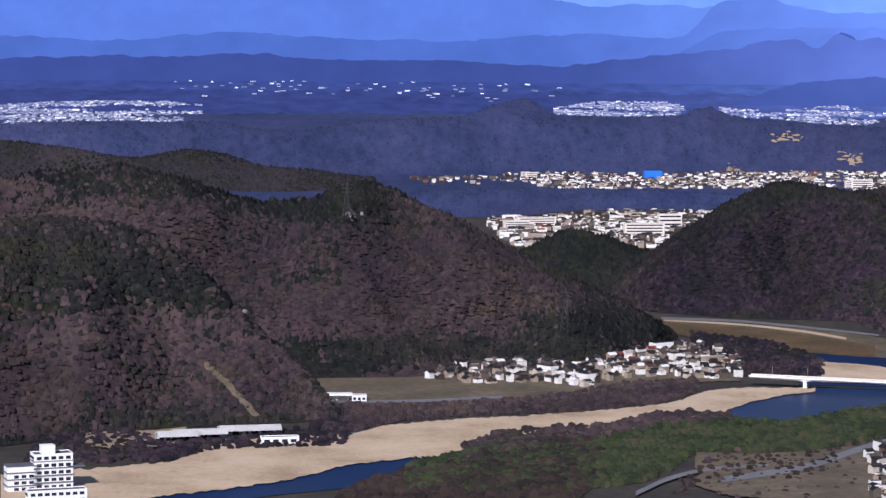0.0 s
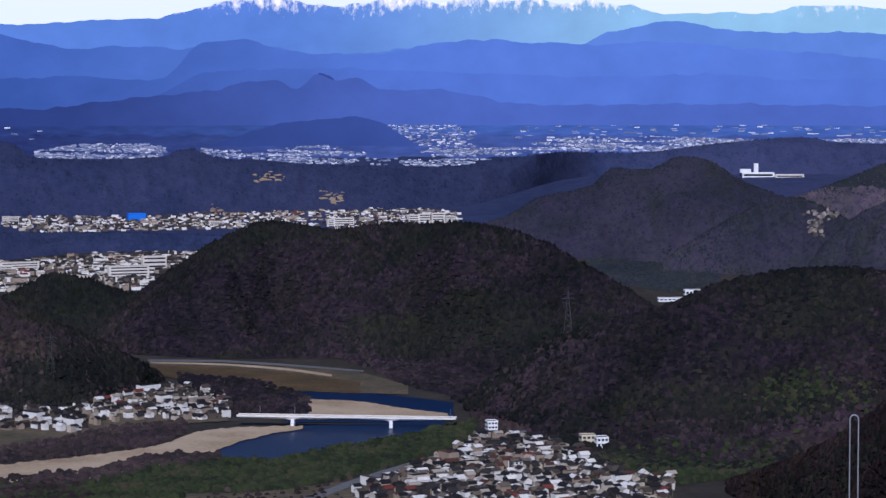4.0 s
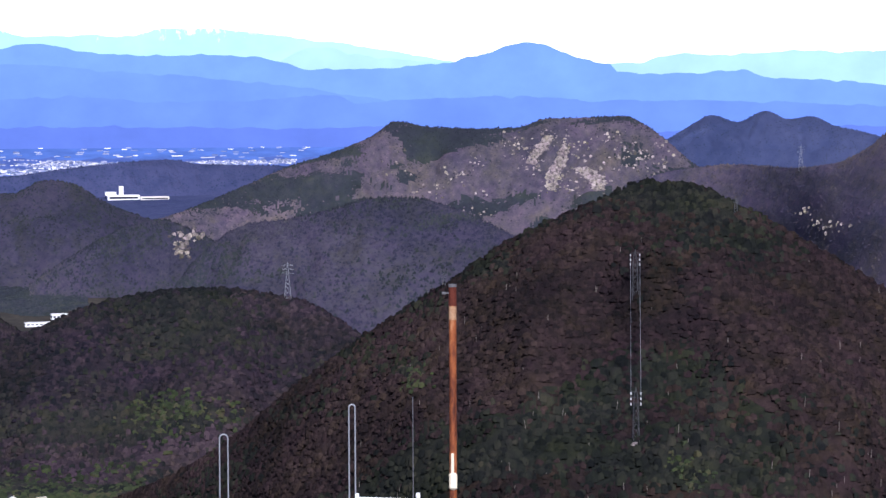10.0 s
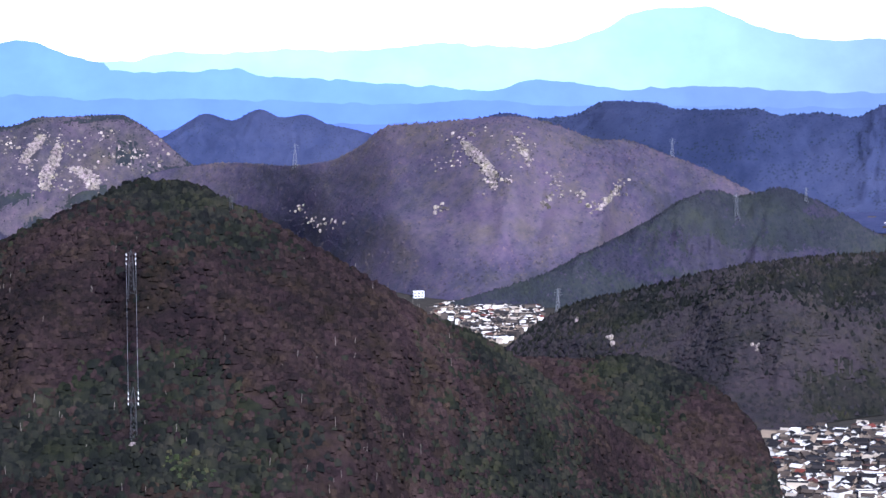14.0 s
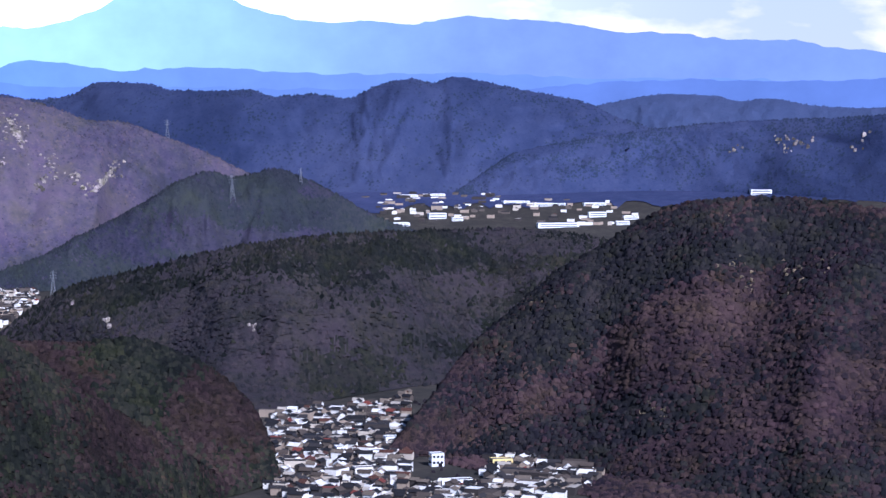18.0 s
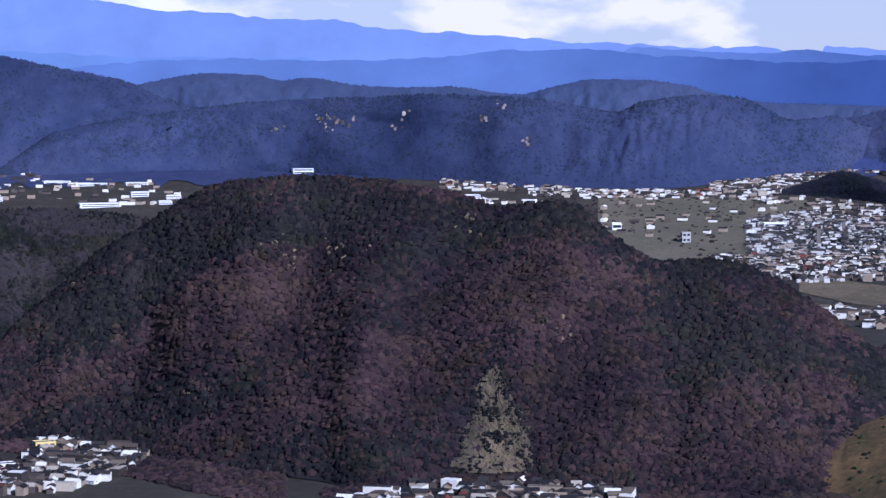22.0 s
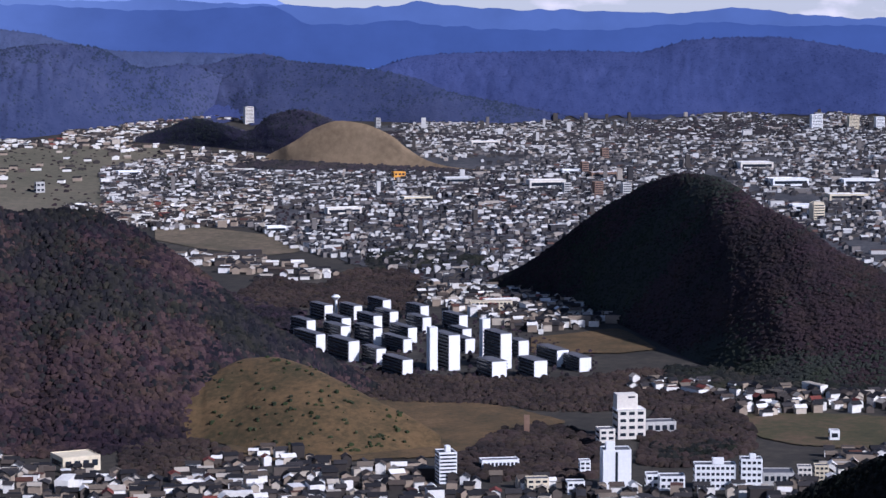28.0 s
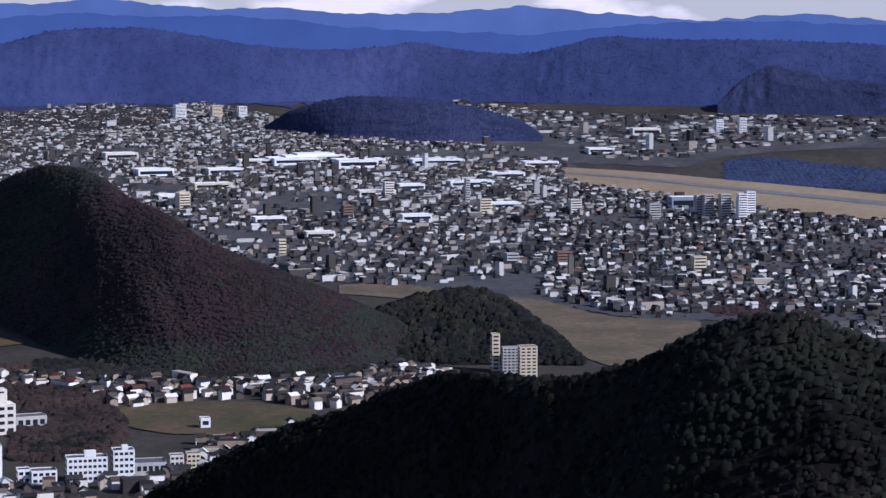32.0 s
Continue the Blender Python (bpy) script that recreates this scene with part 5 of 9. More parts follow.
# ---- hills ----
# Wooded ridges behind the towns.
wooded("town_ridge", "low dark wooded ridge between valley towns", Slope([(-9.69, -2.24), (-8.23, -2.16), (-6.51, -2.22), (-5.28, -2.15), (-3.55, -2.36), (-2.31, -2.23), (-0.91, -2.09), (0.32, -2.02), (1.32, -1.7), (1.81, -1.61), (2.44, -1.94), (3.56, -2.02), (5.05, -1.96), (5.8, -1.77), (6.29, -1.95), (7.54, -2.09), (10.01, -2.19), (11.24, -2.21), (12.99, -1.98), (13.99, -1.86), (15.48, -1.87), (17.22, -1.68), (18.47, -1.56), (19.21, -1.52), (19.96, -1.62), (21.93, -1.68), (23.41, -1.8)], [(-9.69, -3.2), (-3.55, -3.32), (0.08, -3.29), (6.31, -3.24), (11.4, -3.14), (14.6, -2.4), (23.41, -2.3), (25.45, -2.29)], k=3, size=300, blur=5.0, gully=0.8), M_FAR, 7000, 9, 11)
wooded("left_back_ridge", "dark wooded ridge behind the river hill", Slope([(-9.69, -2.59), (-8.23, -2.74), (-6.76, -2.96), (-5.65, -2.78), (-4.79, -2.89), (-3.92, -3.14), (-3.05, -3.2), (-2.3, -3.3), (-1.5, -3.4)], [(-9.7, -3.57), (-3.55, -3.72), (-1.5, -3.6)], k=3, size=300), M_LILAC2, 6000, 8, 12)
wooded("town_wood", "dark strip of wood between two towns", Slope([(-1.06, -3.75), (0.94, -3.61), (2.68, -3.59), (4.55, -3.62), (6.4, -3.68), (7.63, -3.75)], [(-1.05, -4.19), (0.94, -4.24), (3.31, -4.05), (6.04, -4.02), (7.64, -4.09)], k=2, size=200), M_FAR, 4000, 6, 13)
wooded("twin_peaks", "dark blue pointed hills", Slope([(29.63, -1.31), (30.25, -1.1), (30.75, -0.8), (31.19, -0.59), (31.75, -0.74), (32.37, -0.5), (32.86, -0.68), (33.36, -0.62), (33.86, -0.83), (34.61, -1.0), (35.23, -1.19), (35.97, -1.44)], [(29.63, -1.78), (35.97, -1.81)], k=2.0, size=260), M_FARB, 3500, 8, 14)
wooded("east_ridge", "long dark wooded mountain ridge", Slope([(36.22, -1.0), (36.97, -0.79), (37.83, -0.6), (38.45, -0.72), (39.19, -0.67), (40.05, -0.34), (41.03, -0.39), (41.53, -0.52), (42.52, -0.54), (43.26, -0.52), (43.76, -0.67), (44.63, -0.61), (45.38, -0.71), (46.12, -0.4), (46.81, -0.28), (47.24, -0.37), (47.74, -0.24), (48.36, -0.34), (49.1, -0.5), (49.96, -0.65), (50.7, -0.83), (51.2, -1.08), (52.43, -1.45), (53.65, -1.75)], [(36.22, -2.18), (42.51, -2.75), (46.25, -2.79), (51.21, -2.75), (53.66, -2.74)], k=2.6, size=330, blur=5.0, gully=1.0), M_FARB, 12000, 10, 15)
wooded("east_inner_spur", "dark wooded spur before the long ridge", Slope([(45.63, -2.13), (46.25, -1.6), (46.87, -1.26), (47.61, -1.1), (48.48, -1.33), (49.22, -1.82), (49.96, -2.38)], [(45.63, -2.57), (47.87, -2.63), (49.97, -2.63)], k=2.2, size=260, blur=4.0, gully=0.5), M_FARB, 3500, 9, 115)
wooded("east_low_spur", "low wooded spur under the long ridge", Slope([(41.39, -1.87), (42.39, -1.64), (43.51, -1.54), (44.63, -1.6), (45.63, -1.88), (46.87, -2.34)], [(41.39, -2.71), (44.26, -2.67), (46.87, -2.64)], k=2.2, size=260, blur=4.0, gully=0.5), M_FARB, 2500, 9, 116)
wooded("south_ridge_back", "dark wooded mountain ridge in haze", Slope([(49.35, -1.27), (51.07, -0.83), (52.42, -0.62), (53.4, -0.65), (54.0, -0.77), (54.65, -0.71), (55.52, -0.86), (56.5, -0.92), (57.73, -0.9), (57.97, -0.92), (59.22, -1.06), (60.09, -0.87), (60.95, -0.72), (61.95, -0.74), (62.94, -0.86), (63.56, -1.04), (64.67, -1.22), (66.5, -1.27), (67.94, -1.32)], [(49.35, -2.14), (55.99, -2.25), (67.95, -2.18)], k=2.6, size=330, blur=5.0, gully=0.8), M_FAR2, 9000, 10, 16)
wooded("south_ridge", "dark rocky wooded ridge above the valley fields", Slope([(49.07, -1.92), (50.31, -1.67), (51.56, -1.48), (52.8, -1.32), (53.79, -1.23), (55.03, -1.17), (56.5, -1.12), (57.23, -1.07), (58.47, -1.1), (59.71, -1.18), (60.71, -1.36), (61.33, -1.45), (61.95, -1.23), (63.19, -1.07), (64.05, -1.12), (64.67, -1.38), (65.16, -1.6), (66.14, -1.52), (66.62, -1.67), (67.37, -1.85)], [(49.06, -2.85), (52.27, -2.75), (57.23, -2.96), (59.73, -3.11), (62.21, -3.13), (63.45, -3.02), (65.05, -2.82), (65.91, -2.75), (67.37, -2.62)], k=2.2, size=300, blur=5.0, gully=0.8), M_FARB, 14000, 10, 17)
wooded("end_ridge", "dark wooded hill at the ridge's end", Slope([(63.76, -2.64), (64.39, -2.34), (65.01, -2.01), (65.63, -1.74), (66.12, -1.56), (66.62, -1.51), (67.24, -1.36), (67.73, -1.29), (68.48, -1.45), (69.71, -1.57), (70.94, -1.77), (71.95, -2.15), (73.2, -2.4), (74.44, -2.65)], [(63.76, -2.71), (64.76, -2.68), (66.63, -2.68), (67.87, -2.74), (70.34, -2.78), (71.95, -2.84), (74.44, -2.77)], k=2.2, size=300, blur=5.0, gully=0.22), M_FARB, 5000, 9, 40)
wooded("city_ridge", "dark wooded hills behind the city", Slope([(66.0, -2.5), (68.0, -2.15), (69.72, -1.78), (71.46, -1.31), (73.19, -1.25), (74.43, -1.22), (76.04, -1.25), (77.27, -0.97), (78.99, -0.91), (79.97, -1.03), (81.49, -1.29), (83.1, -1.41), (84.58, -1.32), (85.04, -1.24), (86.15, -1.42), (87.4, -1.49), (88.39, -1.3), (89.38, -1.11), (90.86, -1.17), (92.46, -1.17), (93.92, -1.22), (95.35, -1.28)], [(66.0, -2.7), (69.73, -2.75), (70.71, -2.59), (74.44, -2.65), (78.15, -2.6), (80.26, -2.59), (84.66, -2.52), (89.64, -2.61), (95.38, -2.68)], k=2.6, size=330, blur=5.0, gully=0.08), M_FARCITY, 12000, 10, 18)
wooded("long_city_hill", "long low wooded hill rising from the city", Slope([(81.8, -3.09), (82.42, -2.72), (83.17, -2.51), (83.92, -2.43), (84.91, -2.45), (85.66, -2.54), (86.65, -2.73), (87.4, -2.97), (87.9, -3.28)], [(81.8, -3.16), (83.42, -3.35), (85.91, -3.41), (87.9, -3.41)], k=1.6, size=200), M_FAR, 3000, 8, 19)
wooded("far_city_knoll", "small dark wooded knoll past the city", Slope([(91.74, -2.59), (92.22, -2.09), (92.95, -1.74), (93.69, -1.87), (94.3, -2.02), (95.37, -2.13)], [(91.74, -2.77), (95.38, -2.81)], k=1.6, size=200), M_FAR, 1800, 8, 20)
wooded("field_mound_wood", "wooded knoll beside the bare grass hill", Slope([(65.0, -3.13), (65.75, -2.88), (66.3, -2.7), (66.98, -2.85), (67.48, -2.98), (67.97, -2.62), (68.59, -2.52), (69.15, -2.67), (69.59, -2.9)], [(65.0, -3.21), (66.36, -3.3), (67.97, -3.48), (69.58, -3.64)], k=1.6, size=150), M_PURPLE, 2500, 7, 21)
hill("grass_mound", "bare hill of dry tan grass in the town", Slope([(67.84, -3.54), (68.47, -3.21), (68.96, -2.9), (69.46, -2.75), (69.96, -2.81), (70.58, -3.06), (70.96, -3.36), (71.45, -3.65), (71.95, -3.78), (73.2, -3.88)], [(67.84, -3.6), (68.96, -3.7), (70.71, -3.79), (71.95, -3.83), (73.2, -3.91)], k=1.6, size=120, gully=0.3), M_TANHILL)

# North-east hills.
wooded("north_east_hill", "wooded hill with a dark rounded top", Slope([(11.99, -3.53), (12.74, -3.29), (13.48, -2.86), (14.61, -2.61), (15.11, -2.21), (15.85, -2.24), (16.6, -1.95), (17.22, -2.05), (17.72, -2.36), (18.22, -2.61), (19.09, -2.89), (19.96, -3.17)], [(11.98, -4.09), (14.73, -4.23), (17.22, -4.36), (19.96, -4.1)], k=2.0, size=170), M_PURPLE, 8000, 6, 22, green=0.5)
wooded("bare_knoll", "knoll with a bare tan clearing", Slope([(16.22, -4.23), (16.97, -3.73), (17.6, -3.36), (18.47, -2.95), (19.09, -2.85), (19.84, -3.11), (20.46, -3.48), (20.95, -3.85)], [(16.22, -4.48), (17.85, -4.54), (20.96, -4.47)], k=1.8, size=120), M_PURPLE, 3500, 5, 23, green=0.5)
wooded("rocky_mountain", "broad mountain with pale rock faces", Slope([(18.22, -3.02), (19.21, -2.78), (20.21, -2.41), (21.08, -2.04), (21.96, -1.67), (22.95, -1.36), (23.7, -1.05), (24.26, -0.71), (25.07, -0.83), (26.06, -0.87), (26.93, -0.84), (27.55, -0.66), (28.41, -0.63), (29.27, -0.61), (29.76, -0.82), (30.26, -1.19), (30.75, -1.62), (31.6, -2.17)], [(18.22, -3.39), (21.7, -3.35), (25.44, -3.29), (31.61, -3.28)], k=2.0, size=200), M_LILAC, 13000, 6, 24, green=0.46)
wooded("middle_hill", "dark purple wooded hill", Slope([(19.2, -4.52), (19.7, -3.9), (20.21, -3.4), (20.96, -2.97), (21.95, -2.85), (22.95, -2.61), (23.82, -2.4), (24.57, -2.4), (25.44, -2.61), (26.19, -2.92), (26.93, -3.29), (27.93, -3.79), (29.16, -4.28)], [(19.2, -5.08), (21.69, -5.28), (23.57, -5.41), (29.17, -5.52)], k=2.0, size=170), M_PURPLE, 9000, 5.5, 25, green=0.36)
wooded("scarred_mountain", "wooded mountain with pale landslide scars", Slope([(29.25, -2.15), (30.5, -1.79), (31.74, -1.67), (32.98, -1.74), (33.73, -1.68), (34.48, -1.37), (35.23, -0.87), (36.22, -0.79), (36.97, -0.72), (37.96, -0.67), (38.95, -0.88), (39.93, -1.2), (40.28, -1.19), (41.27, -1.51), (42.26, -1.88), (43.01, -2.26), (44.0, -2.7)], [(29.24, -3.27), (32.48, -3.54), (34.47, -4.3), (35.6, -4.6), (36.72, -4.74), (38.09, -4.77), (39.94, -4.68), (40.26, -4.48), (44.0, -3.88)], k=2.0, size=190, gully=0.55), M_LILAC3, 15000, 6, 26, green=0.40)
wooded("pointed_hill", "dark pointed wooded hill under pylons", Slope([(36.56, -4.82), (37.79, -4.46), (38.53, -4.22), (39.27, -3.86), (40.27, -3.37), (41.02, -2.94), (41.76, -2.5), (42.39, -2.32), (42.88, -2.44), (43.26, -2.38), (43.76, -2.26), (44.38, -2.45), (45.13, -2.82), (45.75, -3.2), (46.5, -3.51), (47.5, -3.88)], [(36.56, -4.94), (38.77, -4.9), (42.5, -4.62), (45.0, -4.38), (47.5, -4.25)], k=2.0, size=150), M_PURPLE, 7000, 5.5, 27, green=0.55)
wooded("valley_slope", "broad wooded slope above the village", Slope([(37.78, -5.82), (38.4, -5.33), (39.27, -4.85), (40.26, -4.61), (41.26, -4.37), (42.5, -4.06), (43.75, -3.88), (45.0, -3.76), (46.25, -3.68), (47.49, -3.63), (48.74, -3.6), (49.98, -3.68), (51.22, -3.86), (52.45, -4.1)], [(37.77, -6.31), (40.0, -7.08), (43.62, -7.55), (45.0, -7.34), (46.88, -7.05), (47.88, -6.92), (49.99, -6.85), (52.47, -6.82)], k=3.2, size=170), M_LILAC2, 13000, 6, 28)

# River hills.
wooded("river_hill", "long brown wooded hill beside the river", Slope([(-11.51, -3.56), (-9.7, -3.42), (-8.84, -3.3), (-7.75, -3.21), (-7.07, -3.14), (-6.52, -3.27), (-5.65, -3.48), (-4.79, -3.76), (-3.92, -3.95), (-3.05, -3.92), (-2.43, -3.69), (-1.81, -3.5), (-1.18, -3.63), (-0.43, -4.0), (0.45, -4.36), (1.07, -4.73), (1.83, -5.1), (2.7, -5.53), (3.71, -6.01), (4.59, -6.46), (5.15, -6.82)], [(-11.55, -7.95), (-6.04, -7.91), (-2.67, -7.8), (-0.53, -7.77), (0.85, -7.53), (2.72, -7.42), (3.97, -7.27), (5.15, -6.85)], k=2.0, size=190, gully=0.6), M_BROWN, 19000, 6.5, 29)
wooded("river_spur", "brown wooded spur running down to the river", Slope([(-11.51, -4.41), (-9.7, -4.37), (-8.49, -4.31), (-7.26, -4.44), (-6.4, -4.69), (-5.53, -5.31), (-4.79, -6.06), (-4.04, -6.8), (-3.29, -7.49), (-2.67, -8.11), (-2.29, -8.69)], [(-11.57, -9.29), (-9.74, -9.21), (-7.9, -9.0), (-6.04, -8.86), (-4.29, -8.81), (-2.66, -8.73), (-2.29, -8.72)], k=1.9, size=150), M_BROWN, 11000, 5.5, 30)
wooded("saddle_knoll", "small dark wooded knoll in the valley gap", Slope([(1.09, -5.36), (1.58, -5.05), (2.08, -4.81), (2.82, -4.5), (3.44, -4.6), (4.19, -4.88), (4.93, -5.06), (5.68, -5.5)], [(1.08, -5.73), (3.19, -5.87), (5.68, -5.93)], k=1.8, size=100), M_GREEN, 2500, 6, 31)
wooded("bend_hill", "dark wooded hill above the river bend", Slope([(3.44, -6.05), (4.19, -5.37), (4.93, -4.75), (5.68, -4.26), (6.68, -3.69), (7.43, -3.44), (8.18, -3.5), (8.92, -3.62), (9.8, -3.49), (10.67, -3.46), (11.79, -3.46), (12.53, -3.54), (13.53, -3.84), (14.4, -4.32), (15.27, -4.81), (16.01, -5.29), (16.87, -5.77)], [(3.44, -6.12), (4.68, -6.28), (6.93, -6.39), (8.81, -6.39), (10.69, -6.54), (12.81, -6.7), (14.43, -6.92), (16.89, -6.87)], k=2.0, size=170), M_MIXED, 13000, 6.5, 32)
wooded("middle_spur", "dark wooded spur behind the riverside village", Slope([(11.84, -7.38), (12.47, -6.83), (13.47, -6.21), (14.47, -5.72), (15.47, -5.48), (16.35, -5.23), (17.22, -4.85), (18.47, -4.54), (19.72, -4.41), (20.96, -4.47), (22.07, -4.65), (22.81, -5.01), (23.43, -5.44), (24.42, -6.16), (25.5, -6.64)], [(11.84, -7.5), (12.84, -7.82), (13.71, -8.14), (14.72, -8.21), (15.97, -8.58), (17.23, -8.7), (19.73, -8.69), (25.52, -8.59)], k=2.2, size=150), M_MIXED, 15000, 5.0, 33)

# The near wooded cone, its spur, and the hills of the last part.
wooded("near_cone_hill", "near brown wooded hill with a rounded top", Slope([(17.67, -9.08), (19.17, -8.54), (20.43, -7.82), (21.69, -6.83), (22.94, -5.91), (24.19, -5.04), (25.44, -4.29), (26.69, -3.42), (27.92, -2.86), (28.91, -2.42), (29.75, -2.1), (30.74, -2.16), (31.49, -2.48), (32.48, -2.98), (33.73, -3.67), (34.97, -4.42), (36.22, -5.17), (37.47, -5.72), (38.46, -6.4), (39.7, -7.26), (40.94, -7.98), (41.81, -8.58), (42.67, -9.17)], [(17.67, -9.2), (19.16, -10.45), (20.41, -11.44), (22.92, -13.53), (28.96, -16.44), (32.42, -16.52), (36.21, -14.13), (39.97, -11.42), (42.67, -9.29)], k=1.9, size=130, gully=0.6), M_CONE, 36000, 4.0, 34, green=0.33)
wooded("low_spur", "wooded spur beside the village", Slope([(36.84, -6.16), (38.09, -6.03), (39.33, -6.09), (40.56, -6.01), (41.67, -6.35), (42.41, -6.73), (43.24, -7.54), (43.64, -8.35), (43.8, -9.09)], [(36.84, -9.25), (39.96, -9.83), (41.23, -9.57), (42.73, -9.46), (43.64, -9.19), (43.8, -9.17)], k=1.9, size=120), M_CONE, 9000, 5, 35)
wooded("crag_hill", "broad brown wooded hill with a pale crag", Slope([(46.29, -8.49), (47.3, -7.26), (48.06, -6.27), (49.06, -5.4), (50.06, -4.53), (50.93, -4.03), (51.81, -3.47), (52.55, -3.1), (53.42, -2.97), (54.29, -2.91), (55.28, -2.93), (56.4, -3.05), (57.48, -3.21), (58.23, -3.37), (58.86, -3.58), (59.48, -3.52), (59.98, -3.45), (60.6, -3.6), (61.1, -4.04), (61.73, -4.47), (62.48, -4.77), (63.22, -4.7), (63.97, -4.75), (64.71, -5.05), (65.46, -5.47), (66.2, -5.96), (66.95, -6.56), (67.41, -7.01), (68.28, -7.5), (69.04, -7.92), (69.66, -8.28), (70.29, -8.66)], [(46.29, -8.55), (47.8, -8.62), (49.68, -8.82), (51.56, -9.1), (53.45, -9.42), (55.32, -9.65), (55.4, -9.8), (57.26, -9.75), (59.13, -9.74), (61.14, -9.84), (64.16, -9.88), (66.67, -9.62), (67.92, -9.23), (69.17, -8.84), (70.29, -8.71)], k=2.0, size=150, gully=0.2, blur=5.0), M_CRAGHILL, 30000, 4.6, 36)
wooded("city_cone", "dark wooded cone rising among houses", Slope([(72.77, -6.32), (73.46, -6.01), (74.2, -5.51), (75.07, -4.84), (75.82, -4.38), (76.44, -4.07), (77.05, -3.91), (77.67, -3.96), (78.17, -4.18), (78.79, -4.61), (79.66, -5.03), (80.42, -5.57), (81.41, -6.01), (82.4, -6.39), (83.4, -6.79), (84.15, -7.14), (84.91, -7.52), (85.22, -8.02)], [(72.77, -6.38), (74.46, -6.69), (75.46, -7.08), (76.34, -7.61), (77.34, -8.13), (79.02, -8.56), (79.46, -8.49), (80.89, -8.59), (82.89, -8.53), (84.65, -8.33), (85.22, -8.2)], k=1.8, size=260, gully=0.05, blur=5.0, even=1.0), M_DARKHILL, 21000, 3.6, 37, high=0.6)
wooded("city_cone_tail", "low wooded rise behind the tower block", Slope([(83.4, -7.76), (84.03, -7.33), (84.66, -7.02), (85.53, -6.8), (86.41, -6.73), (87.16, -6.96), (87.79, -7.39), (88.42, -7.88), (88.8, -8.28)], [(83.4, -8.26), (85.91, -8.33), (88.8, -8.33)], k=2, size=120), M_GREEN, 4000, 6, 38)
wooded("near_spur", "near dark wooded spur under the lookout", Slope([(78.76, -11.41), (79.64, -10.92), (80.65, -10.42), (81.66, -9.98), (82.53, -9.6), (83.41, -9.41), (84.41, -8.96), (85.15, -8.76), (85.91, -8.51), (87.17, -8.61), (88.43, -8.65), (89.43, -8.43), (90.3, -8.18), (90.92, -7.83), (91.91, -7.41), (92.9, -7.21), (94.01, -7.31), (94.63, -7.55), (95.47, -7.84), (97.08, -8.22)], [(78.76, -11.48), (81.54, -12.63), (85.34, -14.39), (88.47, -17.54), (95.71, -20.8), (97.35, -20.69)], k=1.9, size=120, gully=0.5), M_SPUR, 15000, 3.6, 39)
MEADOW = Slope([(66.06, -8.77), (66.5, -8.38), (66.94, -8.14), (67.44, -7.97), (67.94, -7.95), (68.69, -8.14), (69.44, -8.48), (70.19, -8.88), (70.95, -9.24), (71.7, -9.68)], [(66.05, -9.69), (67.3, -9.92), (68.43, -10.11), (69.43, -10.14), (70.44, -10.05), (71.7, -9.93)], k=3.2, size=90, gully=0.35)
hill("meadow_slope", "slope of dry brown grass", MEADOW, M_MEADOW)


# ---- river, fields and woods on the plain ----
patch("river", "deep blue river water", [(-9.74, -9.9), (-6.11, -9.66), (-4.88, -9.26), (-3.03, -9.1), (-1.16, -8.87), (1.97, -8.62), (3.86, -8.47), (5.11, -8.29), (5.86, -8.04), (6.86, -7.94), (8.86, -7.85), (11.4, -7.77)], [(-9.75, -11.1), (-6.12, -10.61), (-3.65, -10.35), (-1.16, -10.08), (0.34, -9.69), (1.6, -9.24), (2.85, -9.17), (4.11, -9.02), (5.11, -8.8), (6.37, -8.71), (7.62, -8.63), (8.87, -8.37), (10.11, -8.22), (11.4, -7.99)], 0.0, M_WATER, 10, category="river")
patch("gravel_bank", "broad tan river gravel bank", [(-9.74, -9.84), (-6.11, -9.64), (-4.88, -9.23), (-3.03, -9.07), (-2.03, -9.02), (-1.16, -8.84), (0.09, -8.72), (1.97, -8.6), (3.86, -8.44), (5.11, -8.27), (5.86, -8.01), (6.86, -7.91), (8.24, -7.89)], [(-9.74, -10.7), (-6.11, -10.36), (-3.65, -10.08), (-2.03, -9.72), (-0.66, -9.56), (0.34, -9.5), (1.1, -9.32), (1.85, -9.17), (2.85, -9.09), (4.11, -8.94), (5.11, -8.7), (6.12, -8.52), (6.49, -8.34), (7.36, -8.1), (8.24, -7.96)], 0.7, M_GRAVEL, 10, 8, 3, "gravel bank")
patch("upstream_water", "dark river water upstream of the bridge", [(7.85, -7.05), (8.85, -7.1), (10.09, -7.2), (11.58, -7.37)], [(7.86, -7.8), (8.86, -7.8), (10.1, -7.79), (11.58, -7.78)], 0.0, M_WATER, 6, category="river")
patch("upstream_gravel", "pale gravel bar beyond the bridge", [(8.35, -7.3), (9.47, -7.36), (10.47, -7.51), (11.46, -7.63)], [(8.36, -7.75), (9.48, -7.75), (10.47, -7.74), (11.46, -7.73)], 0.6, M_GRAVEL, 6, 4, 4, "gravel bank")
patch("bank_field", "tan winter field on the far bank", [(4.9, -6.44), (6.34, -6.48), (7.59, -6.56), (9.46, -6.71), (10.58, -7.0)], [(4.91, -6.59), (6.35, -6.8), (7.6, -7.01), (9.47, -7.17), (10.59, -7.2)], 0.2, M_FIELD, 6, 6, 5, "field")
patch("levee_road", "pale road along the far bank", [(4.84, -6.4), (6.34, -6.43), (7.59, -6.51), (9.59, -6.68)], [(4.84, -6.45), (6.34, -6.48), (7.59, -6.56), (9.59, -6.72)], 0.8, M_ROAD, 3, category="road")
